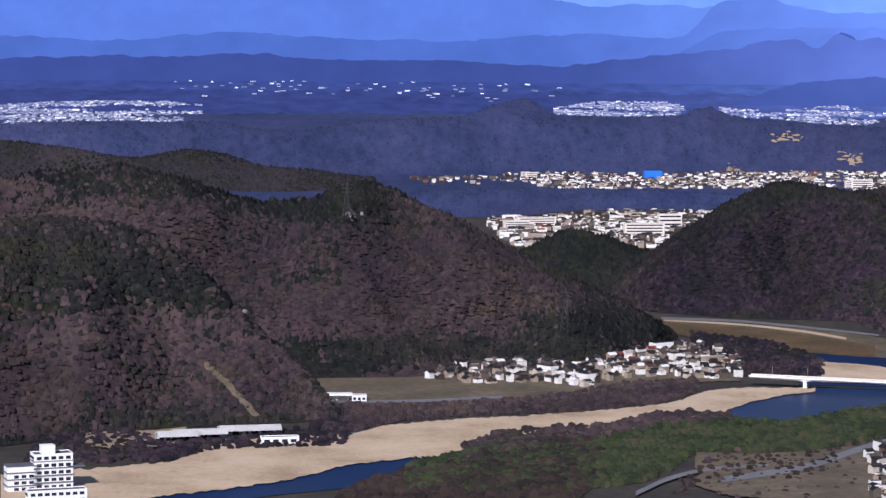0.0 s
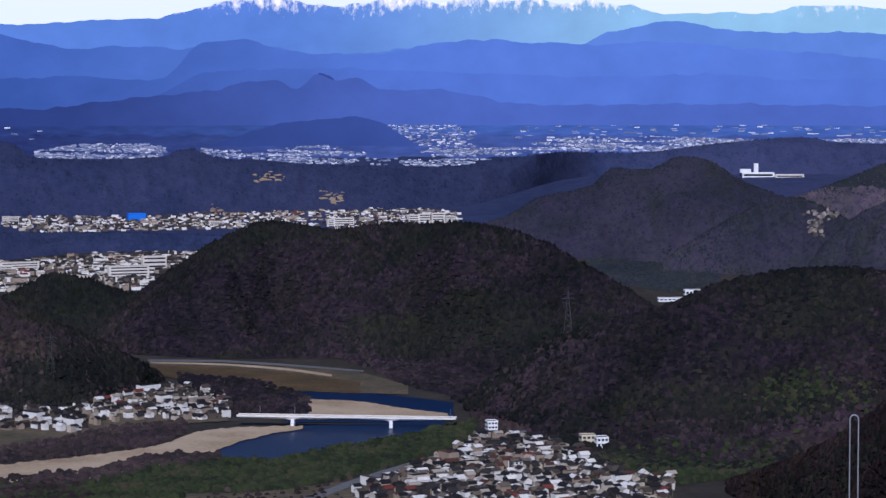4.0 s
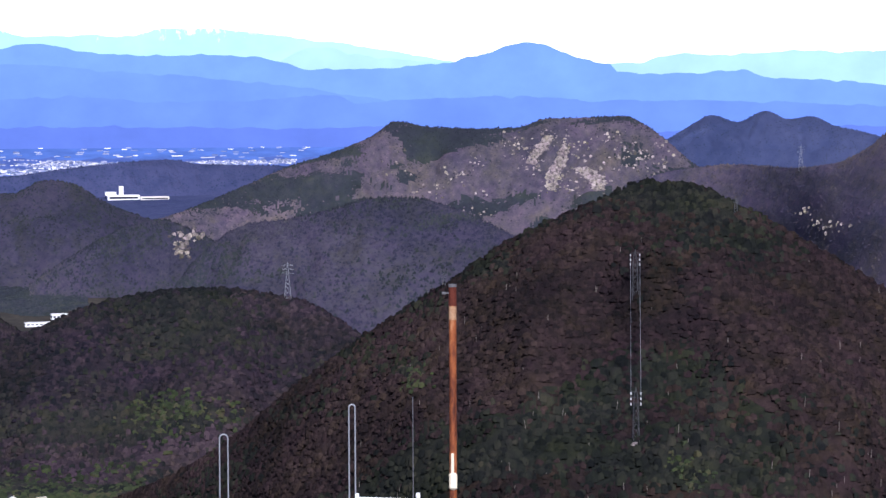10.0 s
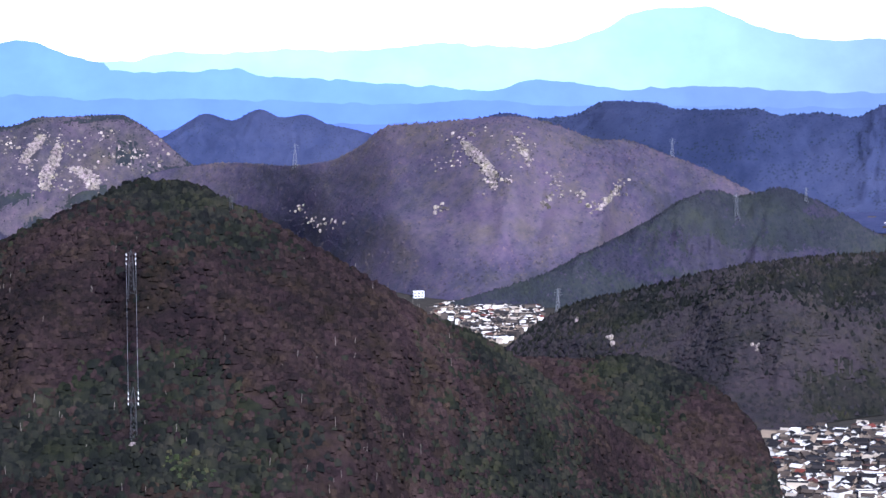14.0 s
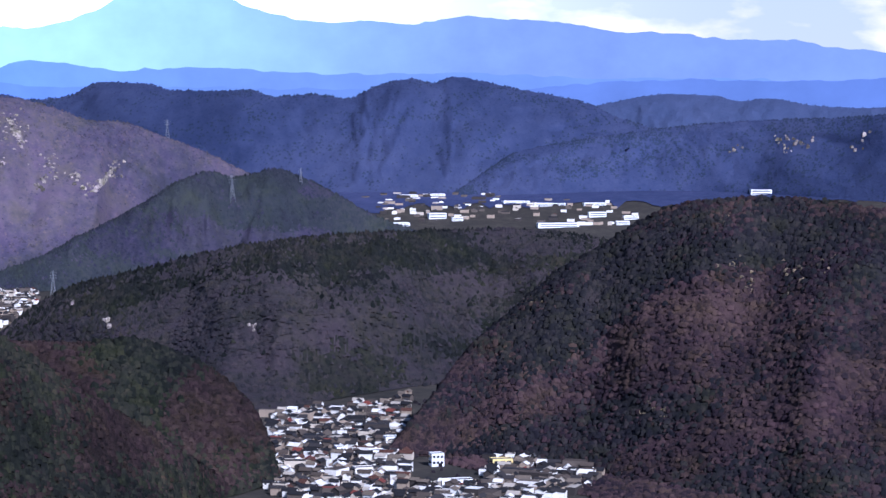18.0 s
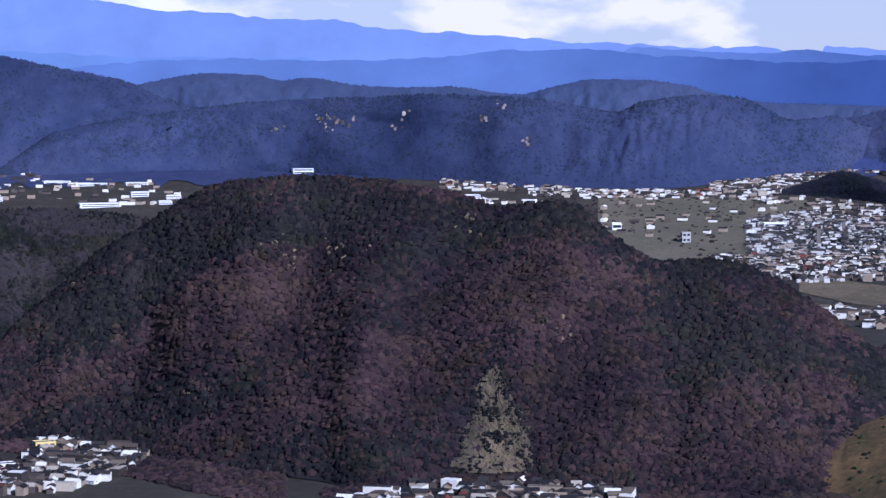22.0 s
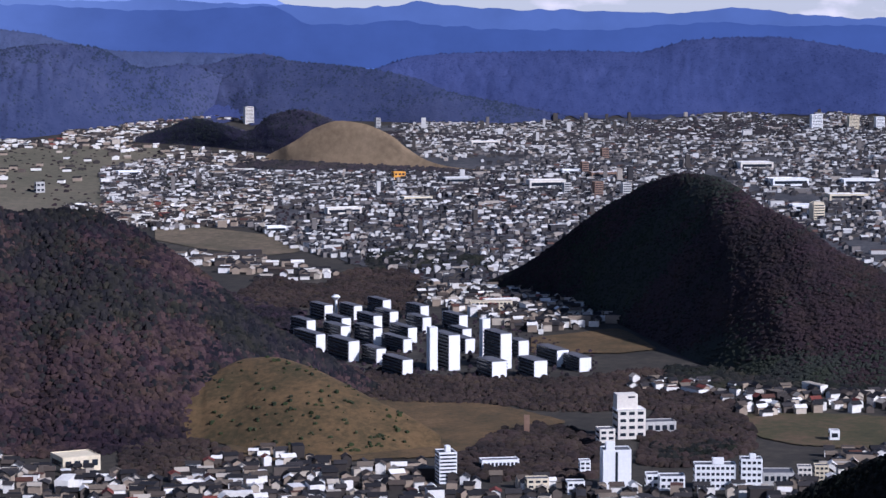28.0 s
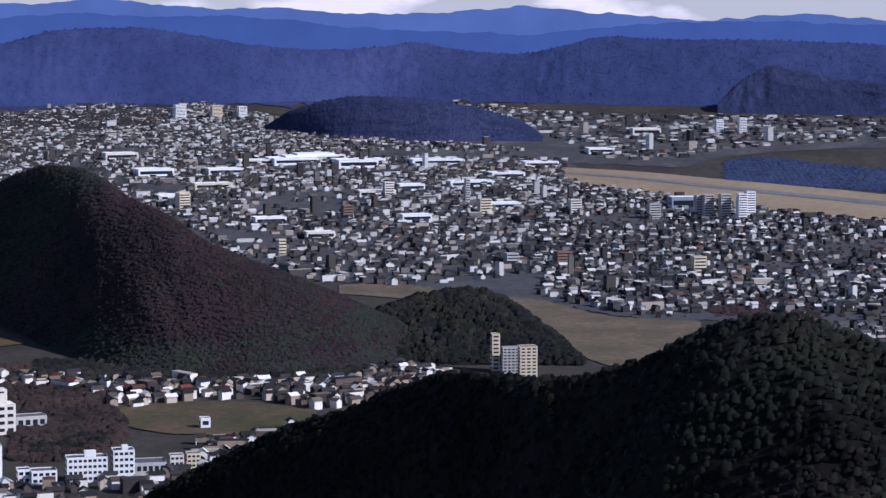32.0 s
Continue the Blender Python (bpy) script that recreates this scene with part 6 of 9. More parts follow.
patch("village_field", "grey-brown fields beside the river village", [(-2.78, -7.72), (-0.29, -7.42), (2.59, -7.36), (5.1, -6.99), (6.6, -7.07)], [(-2.78, -8.4), (0.72, -8.38), (2.6, -8.16), (5.11, -7.83), (6.73, -7.75)], 0.2, M_FIELD, 6, 6, 6, "field")
patch("village_road", "pale road past the river village", [(-2.78, -8.29), (-1.16, -8.29), (1.34, -8.18)], [(-2.78, -8.35), (-1.16, -8.35), (1.34, -8.24)], 0.8, M_ROAD, 3, category="road")
grove("foot_wood", "dark evergreen trees at the foot of the hill", [(-3.52, -7.44), (-1.16, -7.36), (1.34, -7.11), (3.22, -6.92), (4.47, -6.85), (4.97, -6.66)], [(-3.52, -7.71), (-1.16, -7.63), (1.34, -7.39), (3.85, -7.22), (4.97, -6.9)], 8, 6, M_GREEN, 51)
grove("bank_scrub", "brown leafless scrub on the river bank", [(-2.65, -8.36), (-0.54, -8.35), (2.6, -8.13), (4.1, -7.84), (5.67, -7.73)], [(-2.65, -9.14), (-0.53, -8.7), (2.6, -8.5), (4.48, -8.34), (5.67, -8.01)], 8, 5, M_BROWN, 52)
grove("bend_scrub", "brown scrub at the river bend", [(5.47, -6.71), (6.35, -6.8), (7.1, -6.88), (7.85, -7.05), (8.41, -7.29)], [(5.47, -7.09), (6.36, -7.57), (7.11, -7.68), (7.86, -7.65), (8.42, -7.6)], 8, 5, M_MIXED, 53)
grove("warehouse_trees", "dark trees along the river road", [(-9.13, -8.59), (-7.32, -8.88), (-6.11, -9.09), (-4.88, -9.05), (-3.15, -8.95), (-2.28, -8.4), (-2.03, -8.71)], [(-9.14, -9.56), (-7.33, -9.61), (-6.11, -9.58), (-4.88, -9.36), (-3.15, -9.32), (-2.28, -9.27), (-2.03, -9.08)], 8, 6, M_MIXED, 54, fill=0.6)
grove("bank_grove", "dense green bamboo and trees on the near bank", [(-0.78, -9.73), (0.84, -9.32), (1.85, -9.06), (2.98, -9.12), (4.49, -8.87), (5.11, -8.75), (6.37, -8.65), (7.62, -8.61), (8.87, -8.36), (10.11, -8.2), (11.34, -7.92), (12.07, -7.77)], [(-0.78, -10.32), (2.61, -10.21), (4.5, -10.0), (5.4, -9.5), (5.87, -9.29), (7.63, -9.31), (9.5, -8.94), (11.35, -8.49), (12.08, -8.1)], 7, 6, M_BAMBOO, 55)
patch("plot_field", "pale tan plots and yards by the grove", [(5.57, -9.94), (6.5, -9.45), (7.98, -9.26), (9.8, -9.06)], [(5.57, -10.04), (6.51, -10.29), (8.0, -10.32), (9.82, -10.23)], 0.9, M_FIELD, 5, 5, 42, "field")
patch("bank_lane", "pale lane bending through the plots", [(4.33, -10.24), (5.13, -9.88), (6.01, -9.68), (7.25, -9.58)], [(4.33, -10.34), (5.14, -9.97), (6.01, -9.75), (7.25, -9.63)], 1.1, M_ROAD, 3, category="road")
grove("low_bank_grove", "brown and green trees near the lookout foot", [(-2.28, -10.27), (-1.03, -9.9), (-0.02, -9.77), (0.99, -9.39), (2.74, -9.03), (3.24, -9.06), (3.5, -9.36)], [(-2.28, -11.38), (-1.02, -11.26), (1.0, -10.63), (2.76, -10.49), (3.51, -9.98)], 8, 6.5, M_SCRUB, 56)
patch("riverside_field", "tan field beside the grove", [(5.62, -9.34), (6.38, -9.33), (7.63, -9.33), (9.37, -9.08)], [(5.63, -9.69), (6.38, -9.68), (7.63, -9.53), (9.38, -9.27)], 0.2, M_FIELD, 4, 4, 7, "field")
patch("embankment_road", "pale road on the river embankment", [(6.19, -9.9), (7.95, -9.57), (9.45, -9.06), (11.33, -8.52), (13.2, -7.99)], [(6.19, -10.02), (7.95, -9.71), (9.46, -9.19), (11.33, -8.62), (13.2, -8.05)], 1.2, M_ROAD, 3, category="road")
grove("road_trees", "brown trees beside the embankment road", [(5.18, -9.96), (6.44, -9.35), (7.7, -9.34), (8.83, -9.19)], [(5.18, -10.33), (6.44, -9.96), (7.7, -9.9), (8.83, -9.46)], 15, 4.5, M_SCRUB, 57)
grove("valley_bamboo", "bright green bamboo grove in the side valley", [(14.59, -8.82), (15.47, -8.39), (16.35, -8.33), (17.23, -8.27), (18.48, -8.26), (19.35, -8.42)], [(14.59, -9.19), (15.97, -9.2), (17.23, -9.05), (18.48, -8.94), (19.36, -8.75)], 7, 6, M_BAMBOO, 58)
grove("valley_wood", "dark evergreen wood filling the side valley", [(13.71, -8.18), (15.47, -7.96), (17.22, -7.71), (18.48, -7.46), (19.73, -7.33), (20.97, -7.5), (22.21, -7.67)], [(13.71, -8.57), (15.47, -8.83), (17.23, -8.83), (19.73, -9.43), (22.23, -10.01)], 8, 6.5, M_GREEN, 59)
patch("basin_field", "pale winter field by the small village", [(37.34, -5.41), (38.09, -5.35), (38.46, -5.31)], [(37.47, -5.69), (37.84, -5.86), (38.46, -5.41)], 0.4, M_FIELD, 4, category="field")
patch("paddy_plain", "broad dull green winter paddy fields", [(60.97, -3.35), (63.46, -3.3), (65.06, -3.28), (66.63, -3.72)], [(60.98, -4.16), (62.23, -4.77), (64.09, -4.63), (66.64, -4.59)], 0.2, M_PADDY, 8, 10, 8, "field")
patch("paddy_near", "brown winter field at the hill foot", [(65.39, -4.85), (66.64, -5.11), (67.89, -5.27), (68.64, -5.45)], [(65.4, -5.35), (66.65, -5.59), (67.89, -5.7), (68.64, -5.63)], 0.2, M_FIELD, 5, 6, 9, "field")
patch("meadow_flat", "flat of dry brown grass with green strips", [(66.93, -9.52), (68.81, -9.05), (70.45, -8.85), (71.7, -8.91), (73.21, -9.08), (73.97, -9.24), (74.47, -9.37)], [(66.92, -10.16), (68.8, -10.26), (70.69, -10.2), (72.59, -10.05), (73.22, -9.74), (73.97, -9.5), (74.47, -9.41)], 0.3, M_MEADOW, 6, 6, 10, "field")
grove("estate_trees", "dark trees around the housing estate", [(68.94, -8.06), (70.7, -8.37), (72.58, -8.41), (74.47, -8.43), (76.35, -8.22), (77.6, -8.52)], [(68.94, -8.55), (70.7, -8.96), (72.58, -9.0), (74.47, -9.17), (76.35, -9.09), (77.6, -8.95)], 7, 4.5, M_SCRUB, 60)
grove("estate_back_trees", "brown trees beyond the housing estate", [(67.2, -6.55), (67.95, -6.18), (68.95, -6.38), (69.95, -6.01), (70.95, -6.07), (71.45, -6.45)], [(67.2, -6.86), (68.95, -6.87), (70.07, -6.82), (70.95, -6.94), (71.45, -6.82)], 8, 5, M_SCRUB, 61)
patch("estate_bank", "tan grassy bank below houses", [(73.71, -7.54), (74.71, -7.43), (75.59, -7.33), (76.09, -7.52), (76.47, -7.74)], [(73.71, -7.87), (74.72, -7.87), (75.59, -7.87), (76.09, -7.82), (76.47, -7.78)], 0.4, M_MEADOW, 4, category="field")
patch("green_paddies", "green and brown winter paddies under the cone", [(78.15, -9.18), (79.64, -9.11), (81.14, -9.13), (82.89, -9.31)], [(78.14, -9.49), (79.63, -9.8), (81.13, -9.85), (82.13, -9.74), (82.89, -9.44)], 0.2, M_GREENFIELD, 5, 4, 11, "field")
grove("cone_foot_trees", "dark green trees at the foot of the cone", [(76.68, -8.17), (77.79, -8.19), (79.65, -8.35), (81.52, -8.25), (83.4, -8.26), (84.91, -8.14)], [(76.68, -8.56), (78.4, -8.7), (80.89, -8.73), (82.89, -8.65), (84.91, -8.45)], 7, 6, M_GREEN, 62)
patch("city_fields", "tan winter fields at the edge of the city", [(83.4, -6.58), (84.91, -6.5), (85.91, -6.65), (87.79, -6.89), (89.42, -7.25), (91.42, -7.36)], [(83.4, -6.77), (84.91, -6.9), (87.17, -7.64), (88.42, -8.01), (89.68, -8.37), (91.42, -7.73)], 0.2, M_FIELD, 6, 6, 12, "field")
patch("airfield", "long tan airfield grass strip", [(85.91, -3.98), (87.16, -3.96), (89.65, -4.05), (91.88, -4.23), (95.41, -4.52), (97.01, -4.68)], [(85.91, -4.06), (87.16, -4.18), (89.65, -4.52), (91.88, -4.82), (95.42, -5.08), (97.02, -5.17)], 0.4, M_AIRGRASS, 6, 4, 13, "airfield")
patch("runway", "grey runway across the airfield", [(87.16, -4.03), (89.65, -4.17), (91.88, -4.38), (95.41, -4.68)], [(87.16, -4.06), (89.65, -4.22), (91.88, -4.45), (95.41, -4.77)], 0.9, M_ROAD, 3, category="runway")
grove("airfield_wood", "dark wood beyond the airfield", [(91.87, -3.86), (92.61, -3.73), (93.96, -3.86), (95.4, -3.97), (96.99, -4.07)], [(91.88, -4.23), (93.36, -4.34), (95.41, -4.46), (97.0, -4.56)], 14, 9, M_EVERFAR, 63, 0.4)
grove("town_park", "dark trees within the town", [(64.87, -4.08), (65.73, -4.03), (66.72, -4.09), (67.34, -4.26)], [(64.87, -4.24), (65.73, -4.31), (66.72, -4.34), (67.34, -4.34)], 12, 7, M_GREEN, 64)
grove("town_park_two", "dark wooded strip among houses", [(70.08, -5.76), (70.95, -5.57), (71.95, -5.67), (72.83, -5.82)], [(70.08, -6.07), (70.95, -6.01), (71.95, -6.1), (72.83, -6.13)], 10, 7, M_GREEN, 65)
grove("city_wood", "dark wooded strip in the far city", [(76.06, -2.95), (77.54, -2.8), (79.38, -2.87)], [(76.06, -3.08), (77.54, -3.13), (79.38, -3.06)], 14, 9, M_LILAC2, 66)
grove("shrine_wood", "low brown wood beside the white hotel", [(71.89, -10.24), (72.46, -9.93), (72.96, -9.65), (73.84, -9.49), (74.6, -9.57), (75.23, -9.78)], [(71.89, -10.52), (73.22, -10.67), (74.48, -10.68), (75.23, -10.59)], 6, 5.5, M_SCRUB, 67, 0.9)
grove("hotel_wood", "brown and green wood behind the white hotel", [(76.11, -9.65), (76.48, -9.18), (76.97, -8.77), (77.6, -8.7), (78.22, -9.0), (78.66, -9.49)], [(76.11, -10.29), (76.99, -10.35), (77.86, -10.18), (78.67, -9.92)], 6, 5.5, M_SCRUB, 68, 0.9)
grove("hotel_evergreens", "dark trees at the hotel wood's edge", [(76.36, -9.89), (77.23, -9.88), (78.23, -9.74)], [(76.36, -10.2), (77.24, -10.23), (78.23, -9.99)], 8, 5, M_GREEN, 69, 1.2)
grove("meadow_foot_trees", "brown scrub and garden trees under the meadow", [(64.6, -9.85), (66.0, -9.75), (67.4, -10.1)], [(64.6, -10.5), (66.0, -10.5), (67.4, -10.45)], 7, 5, M_SCRUB, 171, 0.9, 0.75)
grove("estate_side_trees", "dark trees beside the housing estate", [(66.9, -6.5), (67.8, -6.8), (68.7, -6.95)], [(66.9, -7.4), (67.8, -7.7), (68.7, -8.05)], 7, 5, M_MIXED, 172, 0.9, 0.8)
grove("estate_garden_trees", "small dark trees between the flats", [(69.0, -7.0), (71.0, -6.95), (73.0, -7.3), (75.2, -7.9)], [(69.0, -8.05), (71.0, -8.5), (73.0, -8.5), (75.2, -8.4)], 17, 3.6, M_MIXED, 173, 1.0, 0.7)
rng_m = np.random.default_rng(5)
pm, _ = MEADOW.at(rng_m.uniform(66.6, 71, 170), rng_m.uniform(0.05, 1.0, 170))
tufts("meadow_shrubs", pm, 1.3, M_BAMBOO, "dark shrubs dotted over the dry slope", 6, 0.9, "shrubs", 0.6, dome=True)
grove("village_edge_wood", "dark wood at the head of the village", [(46.25, -6.99), (47.0, -6.84), (48.0, -6.71), (49.0, -6.85), (50.0, -7.09)], [(46.25, -7.11), (47.0, -7.04), (47.94, -7.01), (48.25, -7.35), (49.0, -7.6), (50.0, -7.59)], 7, 5, M_LILAC2, 70, 0.7)
patch("city_floor", "grey streets and yards of the city", [(64.26, -3.8), (66.97, -3.7), (70.58, -2.86), (74.44, -2.77), (78.15, -2.57), (79.7, -2.71), (82.17, -2.91), (84.66, -3.41), (87.15, -3.56), (88.4, -3.8)], [(64.24, -5.1), (67.21, -5.09), (69.95, -5.95), (72.46, -6.57), (74.46, -6.32), (75.98, -6.43), (80.91, -6.13), (82.4, -6.41), (84.66, -6.61), (88.42, -7.01), (89.67, -7.13)], 0.1, M_CITYFLOOR, 16, 30, 21, "ground", 0.1)
patch("city_floor_east", "grey streets and yards of the eastern city", [(88.4, -3.8), (89.65, -4.58), (92.75, -4.89), (95.42, -5.17), (97.02, -5.22)], [(88.42, -7.07), (90.92, -7.34), (93.4, -7.33), (95.47, -8.02), (97.08, -8.16)], 0.14, M_CITYFLOOR, 14, 30, 22, "ground", 0.1)
patch("city_floor_far", "grey far part of the city", [(85.91, -2.54), (87.77, -2.72), (89.64, -2.84), (92.11, -2.83), (95.38, -2.87), (96.97, -2.88)], [(85.91, -3.56), (87.78, -3.84), (89.65, -3.92), (90.89, -3.96), (92.12, -3.7), (95.39, -3.5), (96.98, -3.49)], 0.18, M_CITYFLOOR, 12, 30, 23, "ground", 0.1)
grove("mound_foot_wood", "dark wood below the grass hill", [(67.22, -3.63), (68.22, -3.65), (70.08, -3.73), (71.7, -3.83), (72.95, -3.91)], [(67.22, -3.8), (68.21, -3.83), (70.08, -3.91), (71.7, -3.98), (72.95, -3.98)], 10, 7, M_LILAC2, 72)
grove("city_strip_wood", "dark wooded strip between streets", [(71.7, -4.23), (72.7, -4.2), (73.7, -4.25), (74.57, -4.32)], [(71.7, -4.35), (72.7, -4.4), (73.7, -4.43), (74.57, -4.42)], 10, 7, M_LILAC2, 73)
grove("far_city_strip", "dark wooded strip past the city", [(69.14, -3.04), (70.35, -3.03), (72.19, -3.09), (74.04, -3.2), (77.02, -2.78), (78.51, -2.78), (79.76, -2.87)], [(69.13, -3.11), (70.35, -3.15), (72.19, -3.19), (74.04, -3.27), (77.02, -2.99), (78.51, -3.03), (79.76, -2.97)], 16, 9, M_LILAC2, 74, fill=0.5)
grove("city_edge_wood", "dark wood at the eastern city's edge", [(91.29, -6.8), (92.15, -6.63), (93.14, -6.71), (94.01, -7.01)], [(91.29, -7.05), (92.16, -7.22), (93.15, -7.21), (94.01, -7.25)], 9, 6, M_DARKHILL, 75)
grove("gap_wood", "wood filling the small side valley", [(14.6, -4.2), (15.73, -4.16), (16.72, -4.21), (17.47, -4.33)], [(14.6, -4.54), (15.47, -4.79), (16.35, -4.92), (17.47, -4.73)], 9, 6, M_LILACGREEN, 76)
grove("levee_scrub", "scrub and trees scattered over the river plain", [(5.69, -9.34), (7.7, -9.2), (9.45, -8.87), (11.33, -8.33)], [(5.69, -10.33), (7.7, -10.33), (9.46, -9.95), (11.33, -8.57), (11.96, -9.06)], 20, 4.0, M_BROWN, 77, fill=0.5)
patch("levee_field", "tan and green plots by the embankment", [(6.19, -9.62), (7.95, -9.37), (9.2, -9.15)], [(6.19, -9.84), (7.95, -9.62), (9.2, -9.29)], 0.25, M_FIELD, 4, 4, 24, "field")
grove("far_bank_trees", "trees along the far river bank", [(9.19, -6.24), (10.19, -6.04), (10.94, -6.1), (11.94, -6.36), (12.81, -6.6)], [(9.19, -6.48), (10.19, -6.73), (10.94, -6.84), (11.94, -6.96), (12.82, -7.01)], 9, 5.5, M_MIXED, 78, fill=0.6)
grove("bank_hedge", "line of dark bushes on the gravel's edge", [(-0.66, -9.54), (0.34, -9.49), (1.35, -9.25), (2.1, -9.1)], [(-0.66, -9.61), (0.34, -9.57), (1.35, -9.32), (2.1, -9.17)], 7, 2.6, M_MIXED, 79, fill=0.55)
grove("village_green_bank", "green rise between road and hill", [(11.97, -7.47), (12.96, -7.64), (13.71, -7.83), (14.59, -8.08)], [(11.96, -7.88), (12.96, -8.01), (13.71, -8.14), (14.59, -8.28)], 7, 4.5, M_BROWN, 80, fill=0.6)
grove("city_trees", "dark garden trees scattered among the city houses", [(64.5, -3.93), (66.97, -3.94), (70.71, -3.98), (73.2, -3.89), (76.31, -3.82), (78.17, -4.18), (81.48, -5.99)], [(64.49, -5.04), (67.21, -5.09), (69.95, -5.95), (72.46, -6.57), (74.46, -6.07), (75.7, -5.06), (76.93, -4.19), (78.17, -4.36), (81.48, -6.11)], 24, 5.0, M_DARKHILL, 81, 0.8, 0.7)
grove("east_city_trees", "dark garden trees scattered among the eastern houses", [(87.78, -4.4), (90.89, -4.76), (95.42, -5.2), (97.02, -5.23)], [(87.79, -6.77), (90.92, -7.3), (93.4, -7.2), (95.47, -7.9), (97.08, -8.1)], 24, 5.0, M_DARKHILL, 82, 0.8, 0.7)
grove("plain_trees", "dark copses between the paddies and houses", [(59.73, -3.2), (62.22, -3.28), (65.06, -3.28), (67.97, -3.59)], [(59.73, -3.42), (62.23, -4.27), (65.08, -5.11), (68.0, -5.06)], 40, 6, M_DARKHILL, 83, 0.7, 0.35)
grove("village_trees", "dark garden trees in the side valley village", [(43.62, -7.67), (46.0, -7.46), (47.88, -7.07), (49.38, -8.58), (52.11, -8.2)], [(43.61, -9.4), (46.88, -9.83), (48.76, -9.76), (51.12, -8.93), (52.11, -8.54)], 26, 4, M_MIXED, 84, 1.0, 0.5)
grove("riverside_trees", "dark garden trees in the riverside village", [(10.46, -8.84), (12.46, -8.13), (14.72, -8.21), (15.47, -8.39)], [(10.08, -9.21), (11.58, -9.48), (13.46, -9.49), (15.47, -8.83)], 20, 3.5, M_MIXED, 85, 1.0, 0.5)
patch("village_ground", "brown yards and lanes of the riverside village", [(9.23, -9.38), (10.57, -8.85), (12.41, -8.05), (13.68, -8.15), (14.8, -8.56), (16.46, -8.98)], [(9.23, -10.36), (11.93, -10.44), (14.42, -10.37), (16.48, -10.19)], 0.05, M_FIELD, 6, 4, 31, "ground")
grove("bank_brown_trees", "purple-brown leafless trees on the near bank", [(0.51, -9.28), (1.13, -9.01), (1.88, -8.93), (2.76, -8.83), (3.88, -8.74), (4.64, -8.54), (5.39, -8.47), (6.39, -8.49)], [(0.51, -9.68), (1.13, -9.46), (1.88, -9.38), (2.76, -9.18), (3.88, -8.99), (4.64, -8.84), (5.39, -8.74), (6.39, -8.71)], 7, 6, M_BROWN, 86)
grove("bend_wood", "leafless trees and evergreens under the bend hill", [(9.76, -6.33), (10.14, -6.08), (10.76, -6.13), (11.26, -6.31), (11.88, -6.61), (12.88, -6.78)], [(9.77, -6.64), (10.14, -6.82), (10.77, -7.06), (11.27, -7.15), (11.89, -7.42), (12.89, -7.4)], 8, 6, M_MIXED, 87)
patch("cut_bank", "bare orange-tan bank behind the sheds", [(-7.9, -8.97), (-6.79, -8.96), (-5.67, -8.88)], [(-7.9, -9.27), (-6.79, -9.36), (-5.67, -9.17)], 1.2, M_AIRGRASS, 4, 3, 41, "ground")
patch("gravel_road", "pale track on the far river plain", [(4.88, -6.45), (6.39, -6.5), (7.89, -6.62), (8.89, -6.76)], [(4.88, -6.48), (6.39, -6.54), (7.89, -6.67), (8.89, -6.81)], 0.5, M_GRAVEL, 3, category="road")
patch("far_bank_grass", "tan and brown grass on the far river plain", [(4.88, -6.51), (6.39, -6.58), (8.14, -6.74), (9.52, -6.93)], [(4.88, -6.71), (6.39, -6.98), (8.14, -7.12), (9.52, -7.18)], 0.35, M_MEADOW, 5, 4, 32, "field")
grove("hill_foot_trees", "brown trees along the foot of the crag hill", [(47.3, -8.52), (49.05, -8.7), (50.93, -8.98), (52.82, -9.24), (54.07, -9.45)], [(47.29, -8.69), (49.05, -9.06), (50.94, -9.5), (52.82, -9.92), (54.07, -10.03)], 6, 5, M_CRAGHILL, 88)
grove("crag_foot_trees", "brown trees between the crag and the houses", [(54.91, -9.75), (56.39, -9.66), (58.26, -9.3), (59.76, -9.29), (61.14, -9.67), (62.9, -9.8), (65.42, -9.75)], [(54.91, -10.12), (56.39, -9.83), (58.26, -9.52), (59.76, -9.5), (61.14, -9.84), (62.9, -10.07), (65.42, -9.94)], 6, 4.5, M_CRAGHILL, 89)


# ---- towns ----
house_pattern(10, 7.5, 5.2, 1.9, 0, "two-storey village house with a dark tiled gable roof")
house_pattern(9, 7, 5.6, 1.6, 4.0, "village house with a lower side wing")
house_pattern(13, 8, 3.4, 2.3, 0, "long low village house with a broad tiled roof")
house_pattern(8, 8, 6.0, 1.2, 0, "square pale village house with a shallow roof")
for pattern, at in zip(HOUSES, [(11.83, -8.55), (12.21, -8.74), (12.59, -8.46), (12.96, -8.81)]):
    pattern.matrix_basis = put("house", stand(at), 30)
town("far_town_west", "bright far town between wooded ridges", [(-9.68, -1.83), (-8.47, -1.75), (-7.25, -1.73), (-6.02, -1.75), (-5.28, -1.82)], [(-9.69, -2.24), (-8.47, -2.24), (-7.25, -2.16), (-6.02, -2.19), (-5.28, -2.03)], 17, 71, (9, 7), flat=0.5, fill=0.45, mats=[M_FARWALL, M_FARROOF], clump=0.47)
town("far_town_left", "bright houses behind the river hill", [(-10.9, -3.05), (-9.69, -3.05), (-8.23, -3.02), (-6.64, -3.06)], [(-10.91, -3.56), (-9.7, -3.45), (-8.23, -3.3), (-6.64, -3.16)], 24, 72, (12, 9), fill=0.5, clump=0.42)
